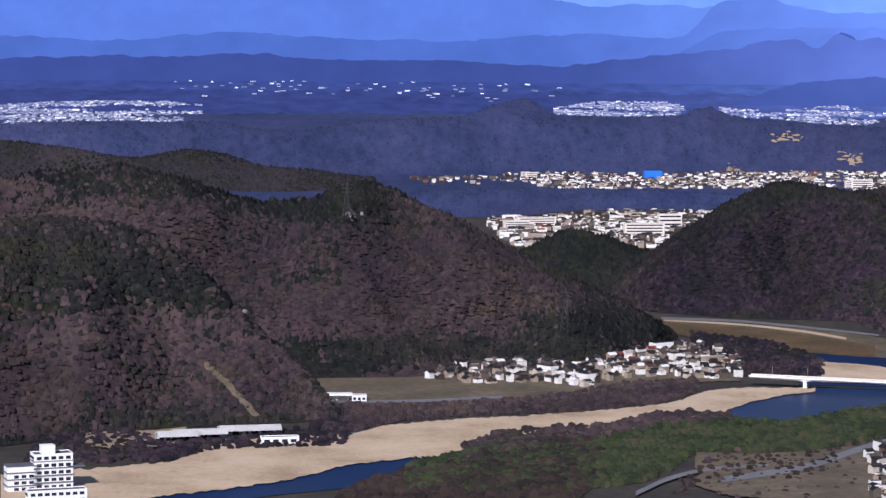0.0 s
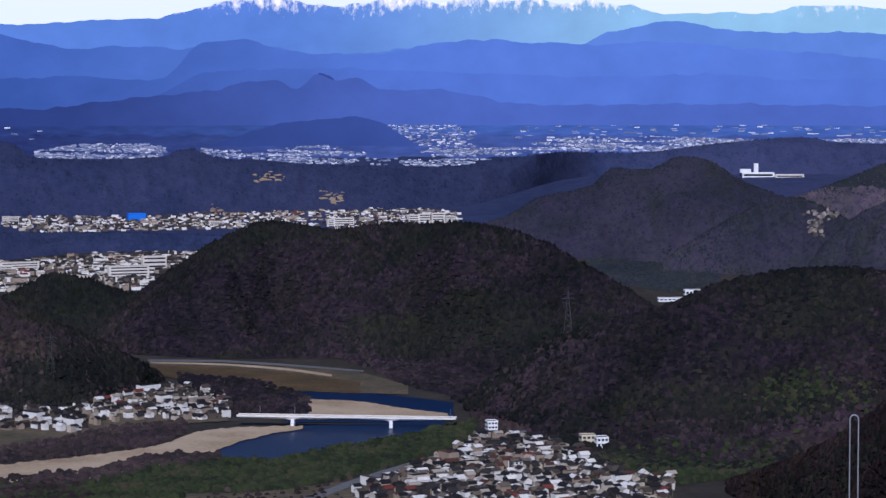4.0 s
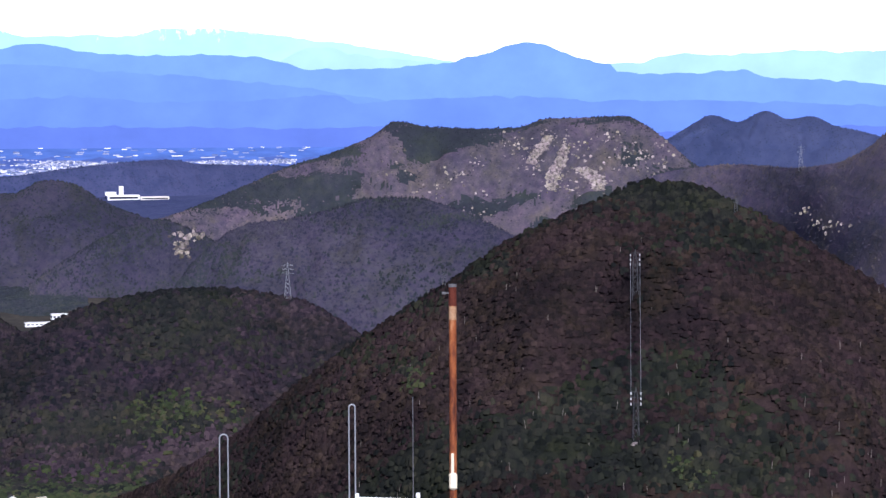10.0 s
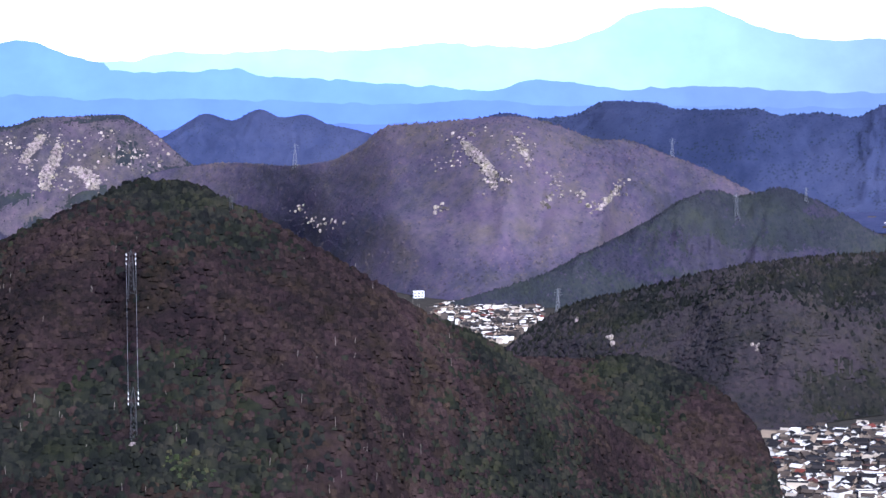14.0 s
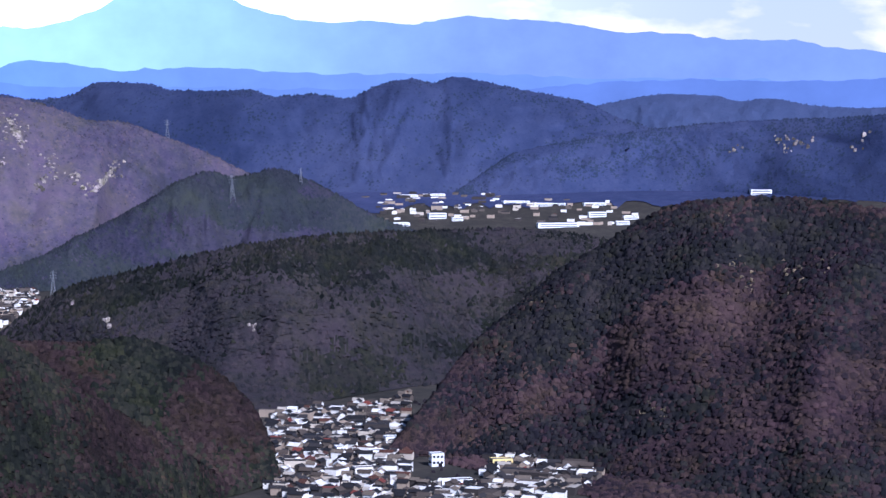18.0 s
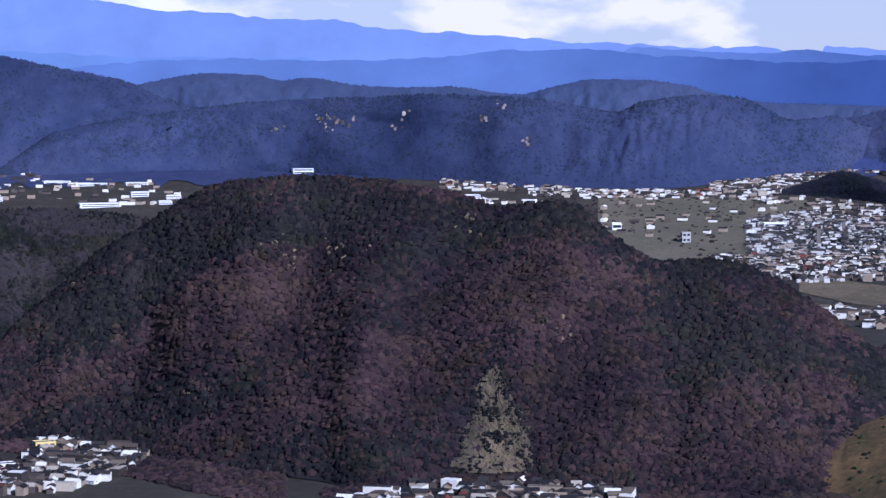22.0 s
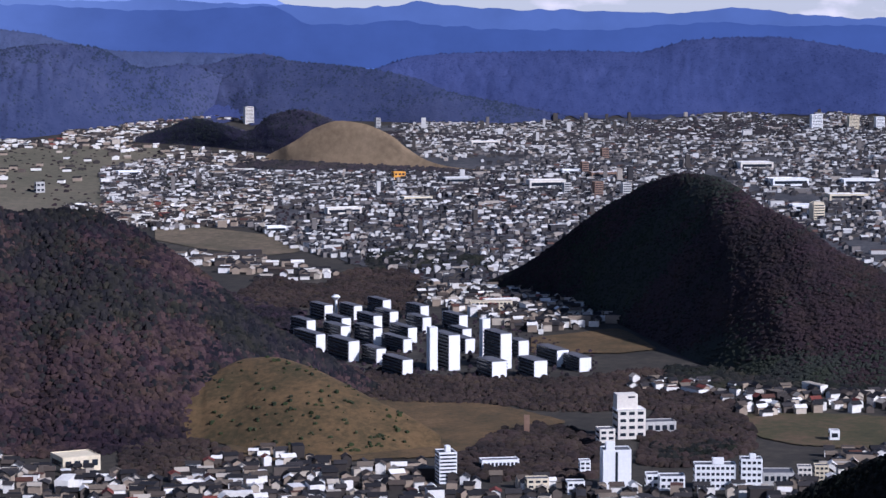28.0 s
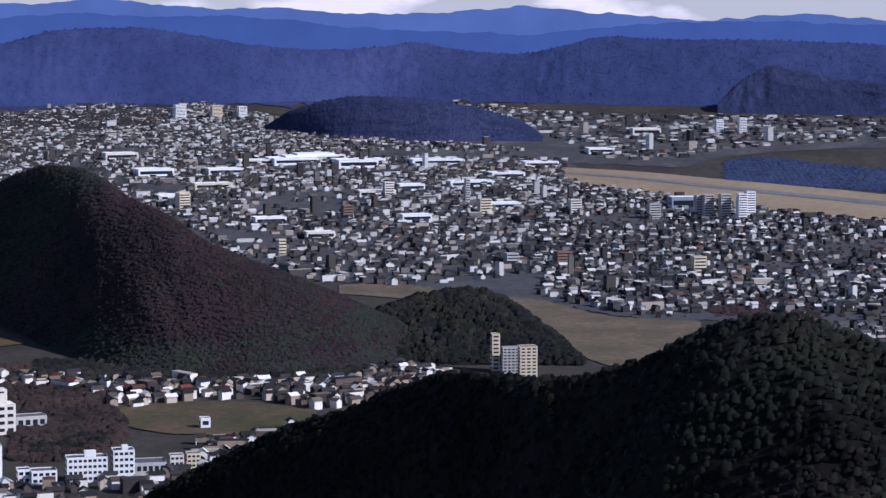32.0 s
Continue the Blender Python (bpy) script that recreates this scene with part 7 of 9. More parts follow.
town("valley_town", "long strip of houses in the valley", [(-0.79, -3.4), (0.83, -3.36), (2.57, -3.27), (4.44, -3.3), (6.31, -3.2), (8.17, -3.14), (10.02, -3.11), (11.74, -3.21)], [(-0.79, -3.51), (0.83, -3.58), (2.57, -3.62), (4.44, -3.59), (6.31, -3.57), (8.8, -3.59), (10.03, -3.52), (11.75, -3.42)], 15, 73, (7.5, 6), fill=0.55, clump=0.40)
town("gap_town", "bright town seen through the valley gap", [(0.95, -4.28), (2.08, -4.22), (3.32, -4.12), (4.45, -4.08), (6.01, -4.07)], [(0.95, -4.5), (1.83, -4.9), (3.33, -4.61), (4.45, -4.88), (5.45, -4.6), (6.01, -4.12)], 14.5, 74, (9, 7), flat=0.45, fill=0.7)
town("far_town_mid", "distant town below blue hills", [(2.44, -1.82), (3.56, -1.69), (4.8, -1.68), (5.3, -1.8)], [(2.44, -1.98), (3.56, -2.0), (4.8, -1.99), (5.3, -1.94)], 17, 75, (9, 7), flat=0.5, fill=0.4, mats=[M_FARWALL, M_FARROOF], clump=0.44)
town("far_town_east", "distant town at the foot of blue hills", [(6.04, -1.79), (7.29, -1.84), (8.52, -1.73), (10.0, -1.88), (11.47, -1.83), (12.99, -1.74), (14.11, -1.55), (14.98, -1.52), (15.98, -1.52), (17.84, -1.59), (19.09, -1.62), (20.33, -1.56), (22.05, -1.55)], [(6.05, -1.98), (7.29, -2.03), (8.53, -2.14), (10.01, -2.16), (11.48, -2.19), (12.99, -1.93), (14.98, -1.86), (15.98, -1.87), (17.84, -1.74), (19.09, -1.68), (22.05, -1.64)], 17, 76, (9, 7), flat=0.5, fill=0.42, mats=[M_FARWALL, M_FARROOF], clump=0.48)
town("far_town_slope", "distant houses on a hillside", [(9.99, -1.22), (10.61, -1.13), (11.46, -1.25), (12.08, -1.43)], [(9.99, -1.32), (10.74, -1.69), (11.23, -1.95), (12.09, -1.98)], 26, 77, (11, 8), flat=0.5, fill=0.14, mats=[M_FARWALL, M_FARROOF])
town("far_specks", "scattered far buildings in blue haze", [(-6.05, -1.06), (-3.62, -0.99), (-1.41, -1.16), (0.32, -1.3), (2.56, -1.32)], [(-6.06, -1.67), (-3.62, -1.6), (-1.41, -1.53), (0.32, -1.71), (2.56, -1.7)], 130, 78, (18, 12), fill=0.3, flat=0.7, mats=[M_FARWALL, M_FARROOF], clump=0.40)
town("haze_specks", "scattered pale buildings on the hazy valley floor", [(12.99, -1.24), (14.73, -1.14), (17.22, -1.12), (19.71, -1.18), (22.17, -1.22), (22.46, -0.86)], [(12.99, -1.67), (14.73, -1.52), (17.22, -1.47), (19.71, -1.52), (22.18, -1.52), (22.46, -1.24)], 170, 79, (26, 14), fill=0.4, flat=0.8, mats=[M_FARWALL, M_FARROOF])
town("basin_village", "small bright village in a wooded basin", [(36.09, -4.89), (36.59, -4.83), (37.22, -4.79), (37.84, -4.8), (38.58, -4.91)], [(36.09, -4.99), (36.59, -5.19), (37.09, -5.51), (37.65, -5.71), (38.09, -5.51), (38.58, -5.16)], 10.5, 79, (7.5, 6), fill=0.85)
town("factory_town", "bright factories and houses in the far valley", [(45.75, -2.88), (46.87, -2.78), (48.11, -2.82), (49.36, -2.91), (51.09, -3.0), (51.83, -3.3)], [(45.75, -3.2), (46.5, -3.51), (47.49, -3.48), (48.12, -3.38), (49.36, -3.44), (51.21, -3.52), (51.83, -3.43)], 34, 80, (14, 10), fill=0.22, flat=0.6)
town("plain_town", "houses along the edge of the paddy plain", [(57.48, -2.96), (58.48, -2.99), (59.73, -3.07), (60.97, -3.17), (62.22, -3.18), (64.07, -3.12), (65.06, -3.13), (65.92, -3.31), (67.97, -3.56)], [(57.48, -3.37), (58.48, -3.49), (59.73, -3.48), (60.97, -3.35), (62.22, -3.36), (64.07, -3.36), (65.06, -3.56), (65.93, -3.86), (67.98, -4.08)], 20, 81, (12, 9), fill=0.6, clump=0.46)
town("plain_farms", "scattered farm buildings among paddies", [(60.97, -3.48), (62.84, -3.4), (64.69, -3.44), (65.92, -3.62)], [(60.98, -4.04), (62.85, -4.33), (64.7, -4.12), (65.93, -3.99)], 55, 82, (14, 10), fill=0.35)
town("plain_town_near", "dense houses beyond the wooded hill", [(63.47, -4.61), (64.71, -4.59), (65.94, -4.48), (67.16, -4.28), (67.98, -4.14)], [(63.47, -4.82), (64.71, -5.05), (65.94, -5.1), (67.17, -5.08), (68.0, -5.12)], 14, 83, (9, 7), fill=0.85)
town("hillside_houses", "white houses and flats past the hill", [(65.72, -5.69), (66.59, -5.7), (67.58, -5.75), (68.45, -5.94), (69.45, -6.07)], [(65.71, -5.92), (66.58, -5.99), (67.58, -6.31), (68.45, -6.31), (69.45, -6.19)], 17, 84, (12, 8))
town("mound_village", "houses on the slope by the grass hill", [(63.41, -2.99), (64.52, -2.88), (65.38, -2.43), (66.37, -2.52), (67.48, -2.64)], [(63.41, -3.12), (64.51, -3.25), (65.0, -3.19), (66.36, -2.73), (67.48, -2.77)], 20, 85, (12, 9))
town("city_west", "dense low city of houses with pale roofs", [(64.26, -3.8), (65.49, -3.62), (66.97, -3.82), (68.46, -3.89), (70.71, -3.89), (71.95, -3.96), (73.2, -3.83), (74.45, -3.7), (76.31, -3.82), (78.17, -4.18), (81.48, -5.99)], [(64.24, -5.03), (65.72, -5.15), (67.21, -5.06), (68.45, -5.57), (69.95, -5.95), (71.45, -6.2), (72.46, -6.57), (73.21, -6.32), (75.7, -5.06), (76.93, -4.06), (78.17, -4.24), (81.48, -6.11)], 14, 86, (7.4, 6.0), fill=0.80, flat=0.3, tall=0.003, mats=[M_CITYWALL, M_CITYROOF], clump=0.33)
town("city_middle", "dense city houses and blocks", [(70.58, -2.86), (71.95, -2.81), (73.2, -2.86), (74.44, -2.77), (76.3, -2.77), (78.15, -2.57), (79.7, -2.71), (79.99, -2.56), (82.17, -2.91), (84.66, -3.41), (87.15, -3.56), (88.4, -3.78)], [(70.58, -3.09), (71.95, -3.83), (73.2, -3.89), (74.45, -3.83), (76.01, -4.35), (76.31, -3.94), (77.48, -3.99), (77.55, -3.81), (78.7, -4.62), (80.91, -5.88), (82.4, -6.39), (84.66, -6.58), (88.41, -6.27)], 18, 87, (8.6, 6.6), fill=0.80, flat=0.35, tall=0.007, mats=[M_CITYWALL, M_CITYROOF], clump=0.33)
town("city_east", "dense city houses stretching into haze", [(87.78, -4.15), (89.03, -4.4), (90.89, -4.63), (92.75, -4.86), (95.42, -5.14), (97.02, -5.17)], [(87.79, -6.77), (89.04, -7.07), (90.92, -7.3), (91.91, -7.04), (93.4, -7.2), (95.47, -7.9), (97.08, -8.1)], 14, 88, (7.4, 6.0), fill=0.82, flat=0.3, tall=0.004, mats=[M_CITYWALL, M_CITYROOF], clump=0.33)
town("city_far_east", "far city blocks below dark hills", [(85.91, -2.52), (87.77, -2.72), (89.64, -2.84), (92.11, -2.83), (95.38, -2.87), (96.97, -2.88)], [(85.91, -2.79), (87.78, -3.22), (89.64, -3.83), (90.88, -3.77), (92.12, -3.57), (95.39, -3.36), (96.98, -3.34)], 30, 89, (15, 11), fill=0.55, flat=0.5, tall=0.012, mats=[M_CITYWALL, M_CITYROOF])
town("estate_houses", "houses around the housing estate", [(71.2, -6.38), (72.58, -6.45), (73.83, -6.5), (75.09, -6.68), (76.33, -6.9)], [(71.2, -6.76), (72.58, -7.13), (73.84, -7.44), (75.09, -7.28), (76.34, -7.05)], 11, 90, (8, 6), fill=0.85)
town("valley_houses", "houses on the valley floor by the cone", [(75.94, -8.49), (77.78, -8.54), (79.64, -8.65), (81.51, -8.68), (83.4, -8.66), (84.65, -8.39), (85.91, -8.45)], [(75.94, -8.64), (77.78, -8.81), (78.39, -9.25), (80.01, -9.12), (81.51, -9.05), (82.89, -9.31), (84.65, -9.01), (85.91, -8.51)], 11, 91, (8, 6), fill=0.8)

town("riverside_village", "village houses between road and hill", [(9.41, -9.33), (10.57, -8.87), (11.66, -8.43), (12.41, -8.1), (13.68, -8.22), (14.8, -8.61), (15.63, -8.98), (16.46, -9.01)], [(9.42, -10.23), (11.93, -10.31), (14.41, -10.25), (16.48, -10.07)], 10.4, 92, (7, 5.4), fill=0.9, things=130)
town("river_village", "houses of a village under the river hill", [(-0.29, -7.56), (0.84, -7.49), (1.97, -7.38), (3.09, -7.45), (3.85, -7.22), (4.72, -7.09), (5.6, -6.98), (6.6, -7.32)], [(-0.29, -7.8), (0.84, -7.92), (1.97, -7.86), (3.1, -7.95), (3.85, -7.78), (4.73, -7.71), (5.73, -7.73), (6.61, -7.69)], 10.5, 93, (6.6, 5.2), fill=0.72, things=60)
town("valley_village", "dense village in the wooded side valley", [(43.62, -7.67), (44.75, -7.55), (46.0, -7.46), (47.0, -7.11), (47.88, -7.07), (48.26, -8.71), (49.38, -8.58), (50.37, -8.32), (51.24, -8.25), (52.11, -8.2)], [(43.61, -9.4), (44.74, -9.65), (46.88, -9.83), (48.76, -9.76), (50.38, -9.43), (51.12, -8.93), (52.11, -8.3)], 10, 94, (8, 6), fill=0.9, things=110, clear=lambda c: ~((np.degrees(np.arctan2(c[:, 0], c[:, 1])) > 46.7) & (np.hypot(c[:, 0], c[:, 1]) > 1905) & (np.degrees(np.arctan2(c[:, 0], c[:, 1])) < 48.4)))
town("crag_village", "houses at the foot of the crag", [(55.16, -10.07), (56.64, -9.79), (58.26, -9.48), (59.76, -9.46), (61.14, -9.76), (62.27, -10.19)], [(55.15, -10.52), (57.88, -10.89), (61.14, -10.93), (62.27, -10.56)], 10, 95, (8, 6), fill=0.88)
town("foot_town", "houses and sheds below the meadow", [(61.96, -10.15), (63.8, -10.39), (65.67, -10.61), (66.67, -10.2), (67.8, -10.03), (68.93, -10.22), (70.69, -10.42), (71.45, -10.24)], [(61.94, -11.49), (65.66, -11.59), (69.43, -11.65), (71.45, -11.66)], 10.5, 96, (8, 6), fill=0.72, things=45)
town("school_town", "houses beside the white school", [(78.63, -9.81), (79.63, -9.89), (80.63, -9.97), (81.51, -9.92), (82.39, -9.64)], [(80.25, -10.58), (80.88, -10.4), (81.5, -10.23), (82.39, -9.86)], 10.5, 97, (8, 6), fill=0.8)
town("front_town", "houses in front of the white hotel", [(71.45, -10.67), (73.22, -10.67), (74.48, -10.78), (76.99, -10.85), (79.48, -10.67), (81.55, -10.27)], [(71.45, -11.66), (74.48, -11.64), (78.25, -11.58), (81.57, -11.49)], 11, 98, (8, 6), fill=0.55)


# ---- buildings and other things ----


def building(name, label, category, be, w, d, h, turn=0.0, floors=3, cols=6, wall=None, roof=None, group="", penthouse=0.0, strip=False, sides=True):
    """A flat-roofed building: its front foot stands at be; windows on the front and on both sides, and a parapet."""
    root = new(name)
    tagged(root, label, category, group)
    wall, roof = wall or M_WHITE, roof or M_DARKROOF
    part("wall", block(0, d / 2, -2, w, d, h + 2, 0.12), wall, root)
    part("roof", block(0, d / 2, h, w - 0.8, d - 0.8, 0.12), roof, root)
    rim = join(block(0, 0.15, h, w, 0.3, 0.7), block(0, d - 0.15, h, w, 0.3, 0.7), block(-w / 2 + 0.15, d / 2, h, 0.3, d - 0.7, 0.7), block(w / 2 - 0.15, d / 2, h, 0.3, d - 0.7, 0.7))
    part("parapet", rim, wall, root)
    step = h / max(floors, 1)
    pane = None
    for f in range(floors):
        z = f * step + step * 0.32
        if strip:
            part("window", block(0, -0.03, z, w * 0.9, 0.14, step * 0.42), M_GLASS, root)
        else:
            for c in range(cols):
                x = (c + 0.5) / cols * w * 0.94 - w * 0.47
                if pane is None:
                    pane = part("window", block(0, 0, 0, w / cols * 0.62, 0.14, step * 0.45), M_GLASS, root)
                    ob = pane
                else:
                    ob = new("window", pane.data)
                    ob.parent = root
                ob.location = (x, -0.03, z)
        if sides:
            for sx in (-1, 1):
                part("window", block(sx * (w / 2 + 0.03), d / 2, z, 0.14, d * 0.8, step * 0.42), M_GLASS, root)
    if penthouse:
        part("penthouse", block(w * 0.08, d * 0.5, h, w * 0.28, d * 0.35, penthouse, 0.1), wall, root)
    root.matrix_basis = put(name, stand(be), -be[0] + turn)
    return root


def slab_block(be, w, length, h, turn, floors, label):
    """A housing block seen end on: the blank end wall at be, the long balcony side running back to one side."""
    root = new("apartment_block")
    tagged(root, label, "apartment block", "housing estate")
    part("wall", block(0, length / 2, -3, w, length, h + 3, 0.1), M_WHITE, root)
    part("roof", block(0, length / 2, h, w + 0.5, length + 0.5, 0.35), M_DARKROOF, root)
    step = h / floors
    for f in range(floors):
        for sx in (-1, 1):
            part("balcony", block(sx * (w / 2 + 0.5), length / 2, f * step, 1.0, length * 0.96, step * 0.38), M_SHADECONC, root)
            part("window", block(sx * (w / 2 + 0.03), length / 2, f * step + step * 0.42, 0.12, length * 0.95, step * 0.5), M_GLASS, root)
    root.matrix_basis = put("apartment_block", stand(be), -be[0] + turn)
    return root


# The housing estate.
FIVE = "five-storey white apartment block with a blank end wall"
for be, w, length, h in zip([(69.22, -7.14), (69.87, -7.18), (70.51, -6.98), (70.67, -7.32), (71.35, -7.14), (72.21, -7.38), (68.83, -7.51), (69.61, -7.44), (69.59, -7.6), (70.31, -7.39), (70.31, -7.7), (71.4, -7.43), (71.08, -7.64), (69.04, -7.86), (70.97, -7.85), (70.38, -8.12), (70.97, -8.39), (73.01, -8.44), (73.93, -8.42), (74.42, -8.16), (74.92, -8.26), (73.55, -7.96), (72.29, -7.67), (72.36, -7.87)],
                            [8.5, 8.5, 8.5, 8.5, 8.5, 8.5, 8.5, 9, 9, 8.5, 8.5, 8.5, 8.5, 8.5, 8, 8.5, 9, 13, 11.5, 10.5, 10.5, 9.5, 8.5, 9],
                            [34, 34, 36, 34, 34, 38, 36, 36, 38, 38, 42, 36, 40, 48, 46, 30, 40, 30, 32, 42, 36, 20, 30, 26],
                            [14, 15, 12, 15, 13, 14, 15, 14, 13, 14, 15, 14, 13, 16, 11, 13, 13.5, 14, 14, 13.5, 11, 14, 13, 12]):
    slab_block(be, w, length, h, 25, 5, FIVE)
for be in [(72.01, -8.25), (73.16, -8.21)]:
    slab_block(be, 10, 34, 29, 25, 10, "tall apartment tower with banded balconies")
for be in [(71.55, -8.25), (72.72, -8.04)]:
    building("stair_tower", "tall blank white stair tower of the flats", "tower", be, 7, 8, 35, 20, 0, 1, sides=False, group="stair towers")
slab_block((69.78, -8.05), 10, 44, 17, 25, 6, "apartment block with balconies on its end wall")
building("long_school", "long low white school behind the flats", "school", (72.83, -6.93), 42, 10, 8, 8, 2, 10, M_CREAM)
water_tower = new("water_tower")
tagged(water_tower, "white mushroom-shaped concrete water tower", "water tower")
for piece, r0, r1, z0, z1 in (("shaft", 1.6, 1.3, -2, 17), ("bowl", 1.4, 4.6, 17, 20), ("lid", 4.6, 2.0, 20, 22)):
    bm = bmesh.new()
    bmesh.ops.create_cone(bm, cap_ends=True, segments=20, radius1=r0, radius2=r1, depth=z1 - z0, matrix=Matrix.Translation((0, 0, (z0 + z1) / 2)))
    part(piece, bm, M_WHITE, water_tower)
water_tower.matrix_basis = put("water_tower", stand((69.38, -7.09)))

# Larger buildings near the foot of the mountain.
hotel = building("hotel", "white stepped hotel with small dark windows", "hotel", (75.96, -9.73), 20, 16, 20, 14, 4, 3, M_OFFWHITE)
part("upper_tower", block(-3, 7, 20, 15, 11, 11, 0.15), M_OFFWHITE, hotel)
part("cornice", block(-1, 7, 19.6, 20.6, 14, 1.0, 0.1), M_WHITE, hotel)
part("sign_panel", block(0, 1.42, 28.5, 5, 0.15, 1.1), M_GLASS, hotel)
building("hotel_annexe", "lower white wing of the hotel", "hotel", (75.42, -9.93), 11, 12, 12, 14, 3, 2, M_OFFWHITE)
building("hotel_hall", "low grey hall behind the hotel", "hall", (76.61, -9.62), 22, 14, 8, 14, 1, 4, M_CONCRETE)
tower = building("white_tower_block", "tall white tower block with a dark centre strip", "tower block", (75.64, -10.83), 18, 15, 24, 8, 0, 1, sides=False, penthouse=0)
part("strip", block(-0.3, -0.06, 0.5, 1.6, 0.2, 22.8), M_GLASS, tower)
part("lift_house", block(-4, 5, 24, 5.5, 6, 5, 0.1), M_WHITE, tower)
school = building("white_school", "four-storey white school with window bands", "school", (77.82, -10.81), 26, 12, 15, 6, 4, 8, penthouse=4)
building("school_tower", "taller white school wing with small windows", "school", (78.62, -10.81), 13.5, 12, 19, 6, 5, 4, penthouse=3)
building("low_offices", "low white two-storey offices", "office", (76.87, -10.84), 16, 12, 8, 6, 2, 4)
building("low_office_wing", "narrow white office wing", "office", (76.43, -10.82), 8, 10, 8.5, 6, 2, 2)
building("school_gym", "grey-roofed school gymnasium with a low hall", "gymnasium", (79.21, -10.68), 20, 18, 7, 6, 1, 5, M_CONCRETE)
building("cream_block", "cream three-storey block beside the gymnasium", "office", (79.79, -10.63), 9, 9, 10, 6, 3, 3, M_OFFWHITE)
building("cream_block", "pale tan three-storey block", "office", (80.16, -10.56), 9, 9, 9, 6, 3, 3, M_CREAM)
banded = building("banded_tower", "eight-storey tower with white balcony bands", "tower block", (71.87, -10.73), 11.5, 14, 19, 12, 8, 1, strip=True, penthouse=4)
building("arcade_hall", "white hall with a row of tall dark openings", "hall", (73.04, -10.44), 25, 10, 6, 10, 1, 9)
building("tan_flats", "tan brick flats of three storeys", "flats", (73.88, -10.98), 14, 10, 9.5, 8, 3, 3, M_CREAM)
building("small_white_block", "small white three-storey block", "office", (74.93, -10.55), 7, 8, 9, 8, 3, 2)
building("small_white_block", "small white two-storey shop", "shop", (74.73, -10.95), 11, 9, 7, 8, 2, 3)
building("cream_warehouse", "cream warehouse with a pale roof", "warehouse", (63.74, -10.37), 26, 24, 9, 20, 1, 4, M_CREAM, M_CREAM)
building("brick_ruin", "dark brown brick tower in the scrub", "tower", (73.62, -9.67), 4, 4, 13, 0, 0, 1, M_BRICK, M_BRICK, sides=False)
building("field_barn", "white barn alone in the paddies", "barn", (80.43, -9.69), 7, 7, 6.5, 10, 1, 1)

# Towers and halls in the city.
pair = building("twin_tower_flats", "tall beige flats with a grey middle", "tower block", (87.62, -8.61), 14, 12, 24, 10, 9, 3, M_CREAM)
building("beige_tower", "slim beige tower beside the flats", "tower", (86.89, -8.46), 6.5, 9, 29, 10, 9, 1, M_CREAM)
building("grey_link", "grey glazed block between two towers", "tower block", (87.23, -8.51), 14, 8, 20, 10, 8, 4, M_CONCRETE)
for be, w, d, h, mat in zip([(67.5, -2.82), (70.33, -2.91), (80.02, -4.9), (75.2, -4.45), (75.82, -4.44), (74.51, -4.39), (79.99, -4.88), (82.16, -5.92), (87.26, -6.17), (88.41, -6.17), (92.32, -5.14), (91.95, -5.12), (91.58, -5.1), (91.39, -5.08), (92.5, -5.09), (86.26, -4.78), (88.66, -5.02), (84.53, -4.65), (83.62, -5.13), (86.66, -5.05), (91.4, -6.3), (90.4, -5.11), (79.95, -2.93), (81.31, -2.93), (80.75, -2.93), (92.3, -3.24), (91.8, -3.22), (80.01, -4.86), (75.34, -3.6), (74.9, -3.95)],
                            [22, 12, 16, 14, 14, 12, 17, 9, 14, 17, 12, 14, 13, 12, 12, 7, 16, 14, 14, 16, 14, 16, 26, 20, 24, 16, 16, 15, 14, 12],
                            [14, 10, 12, 12, 12, 10, 12, 9, 12, 14, 12, 12, 12, 12, 12, 7, 12, 12, 12, 12, 12, 12, 16, 16, 16, 14, 14, 12, 12, 12],
                            [40, 22, 22, 24, 22, 18, 22, 18, 14, 16, 36, 34, 32, 30, 36, 34, 20, 22, 18, 22, 18, 20, 34, 30, 32, 34, 28, 22, 20, 22],
                            [M_OFFWHITE, M_CONCRETE, M_CREAM, M_BRICK, M_CONCRETE, M_CONCRETE, M_CREAM, M_CREAM, M_CONCRETE, M_BRICK, M_WHITE, M_CONCRETE, M_CONCRETE, M_CONCRETE, M_WHITE, M_CONCRETE, M_OFFWHITE, M_OFFWHITE, M_BRICK, M_CREAM, M_CREAM, M_CONCRETE, M_WHITE, M_WHITE, M_CREAM, M_WHITE, M_WHITE, M_CREAM, M_BRICK, M_BRICK]):
    building("city_block", "mid-rise city block of several storeys", "tower block", be, w, d, h, 20, max(4, int(h / 3.2)), 3, mat, group="city blocks", strip=True, sides=False)
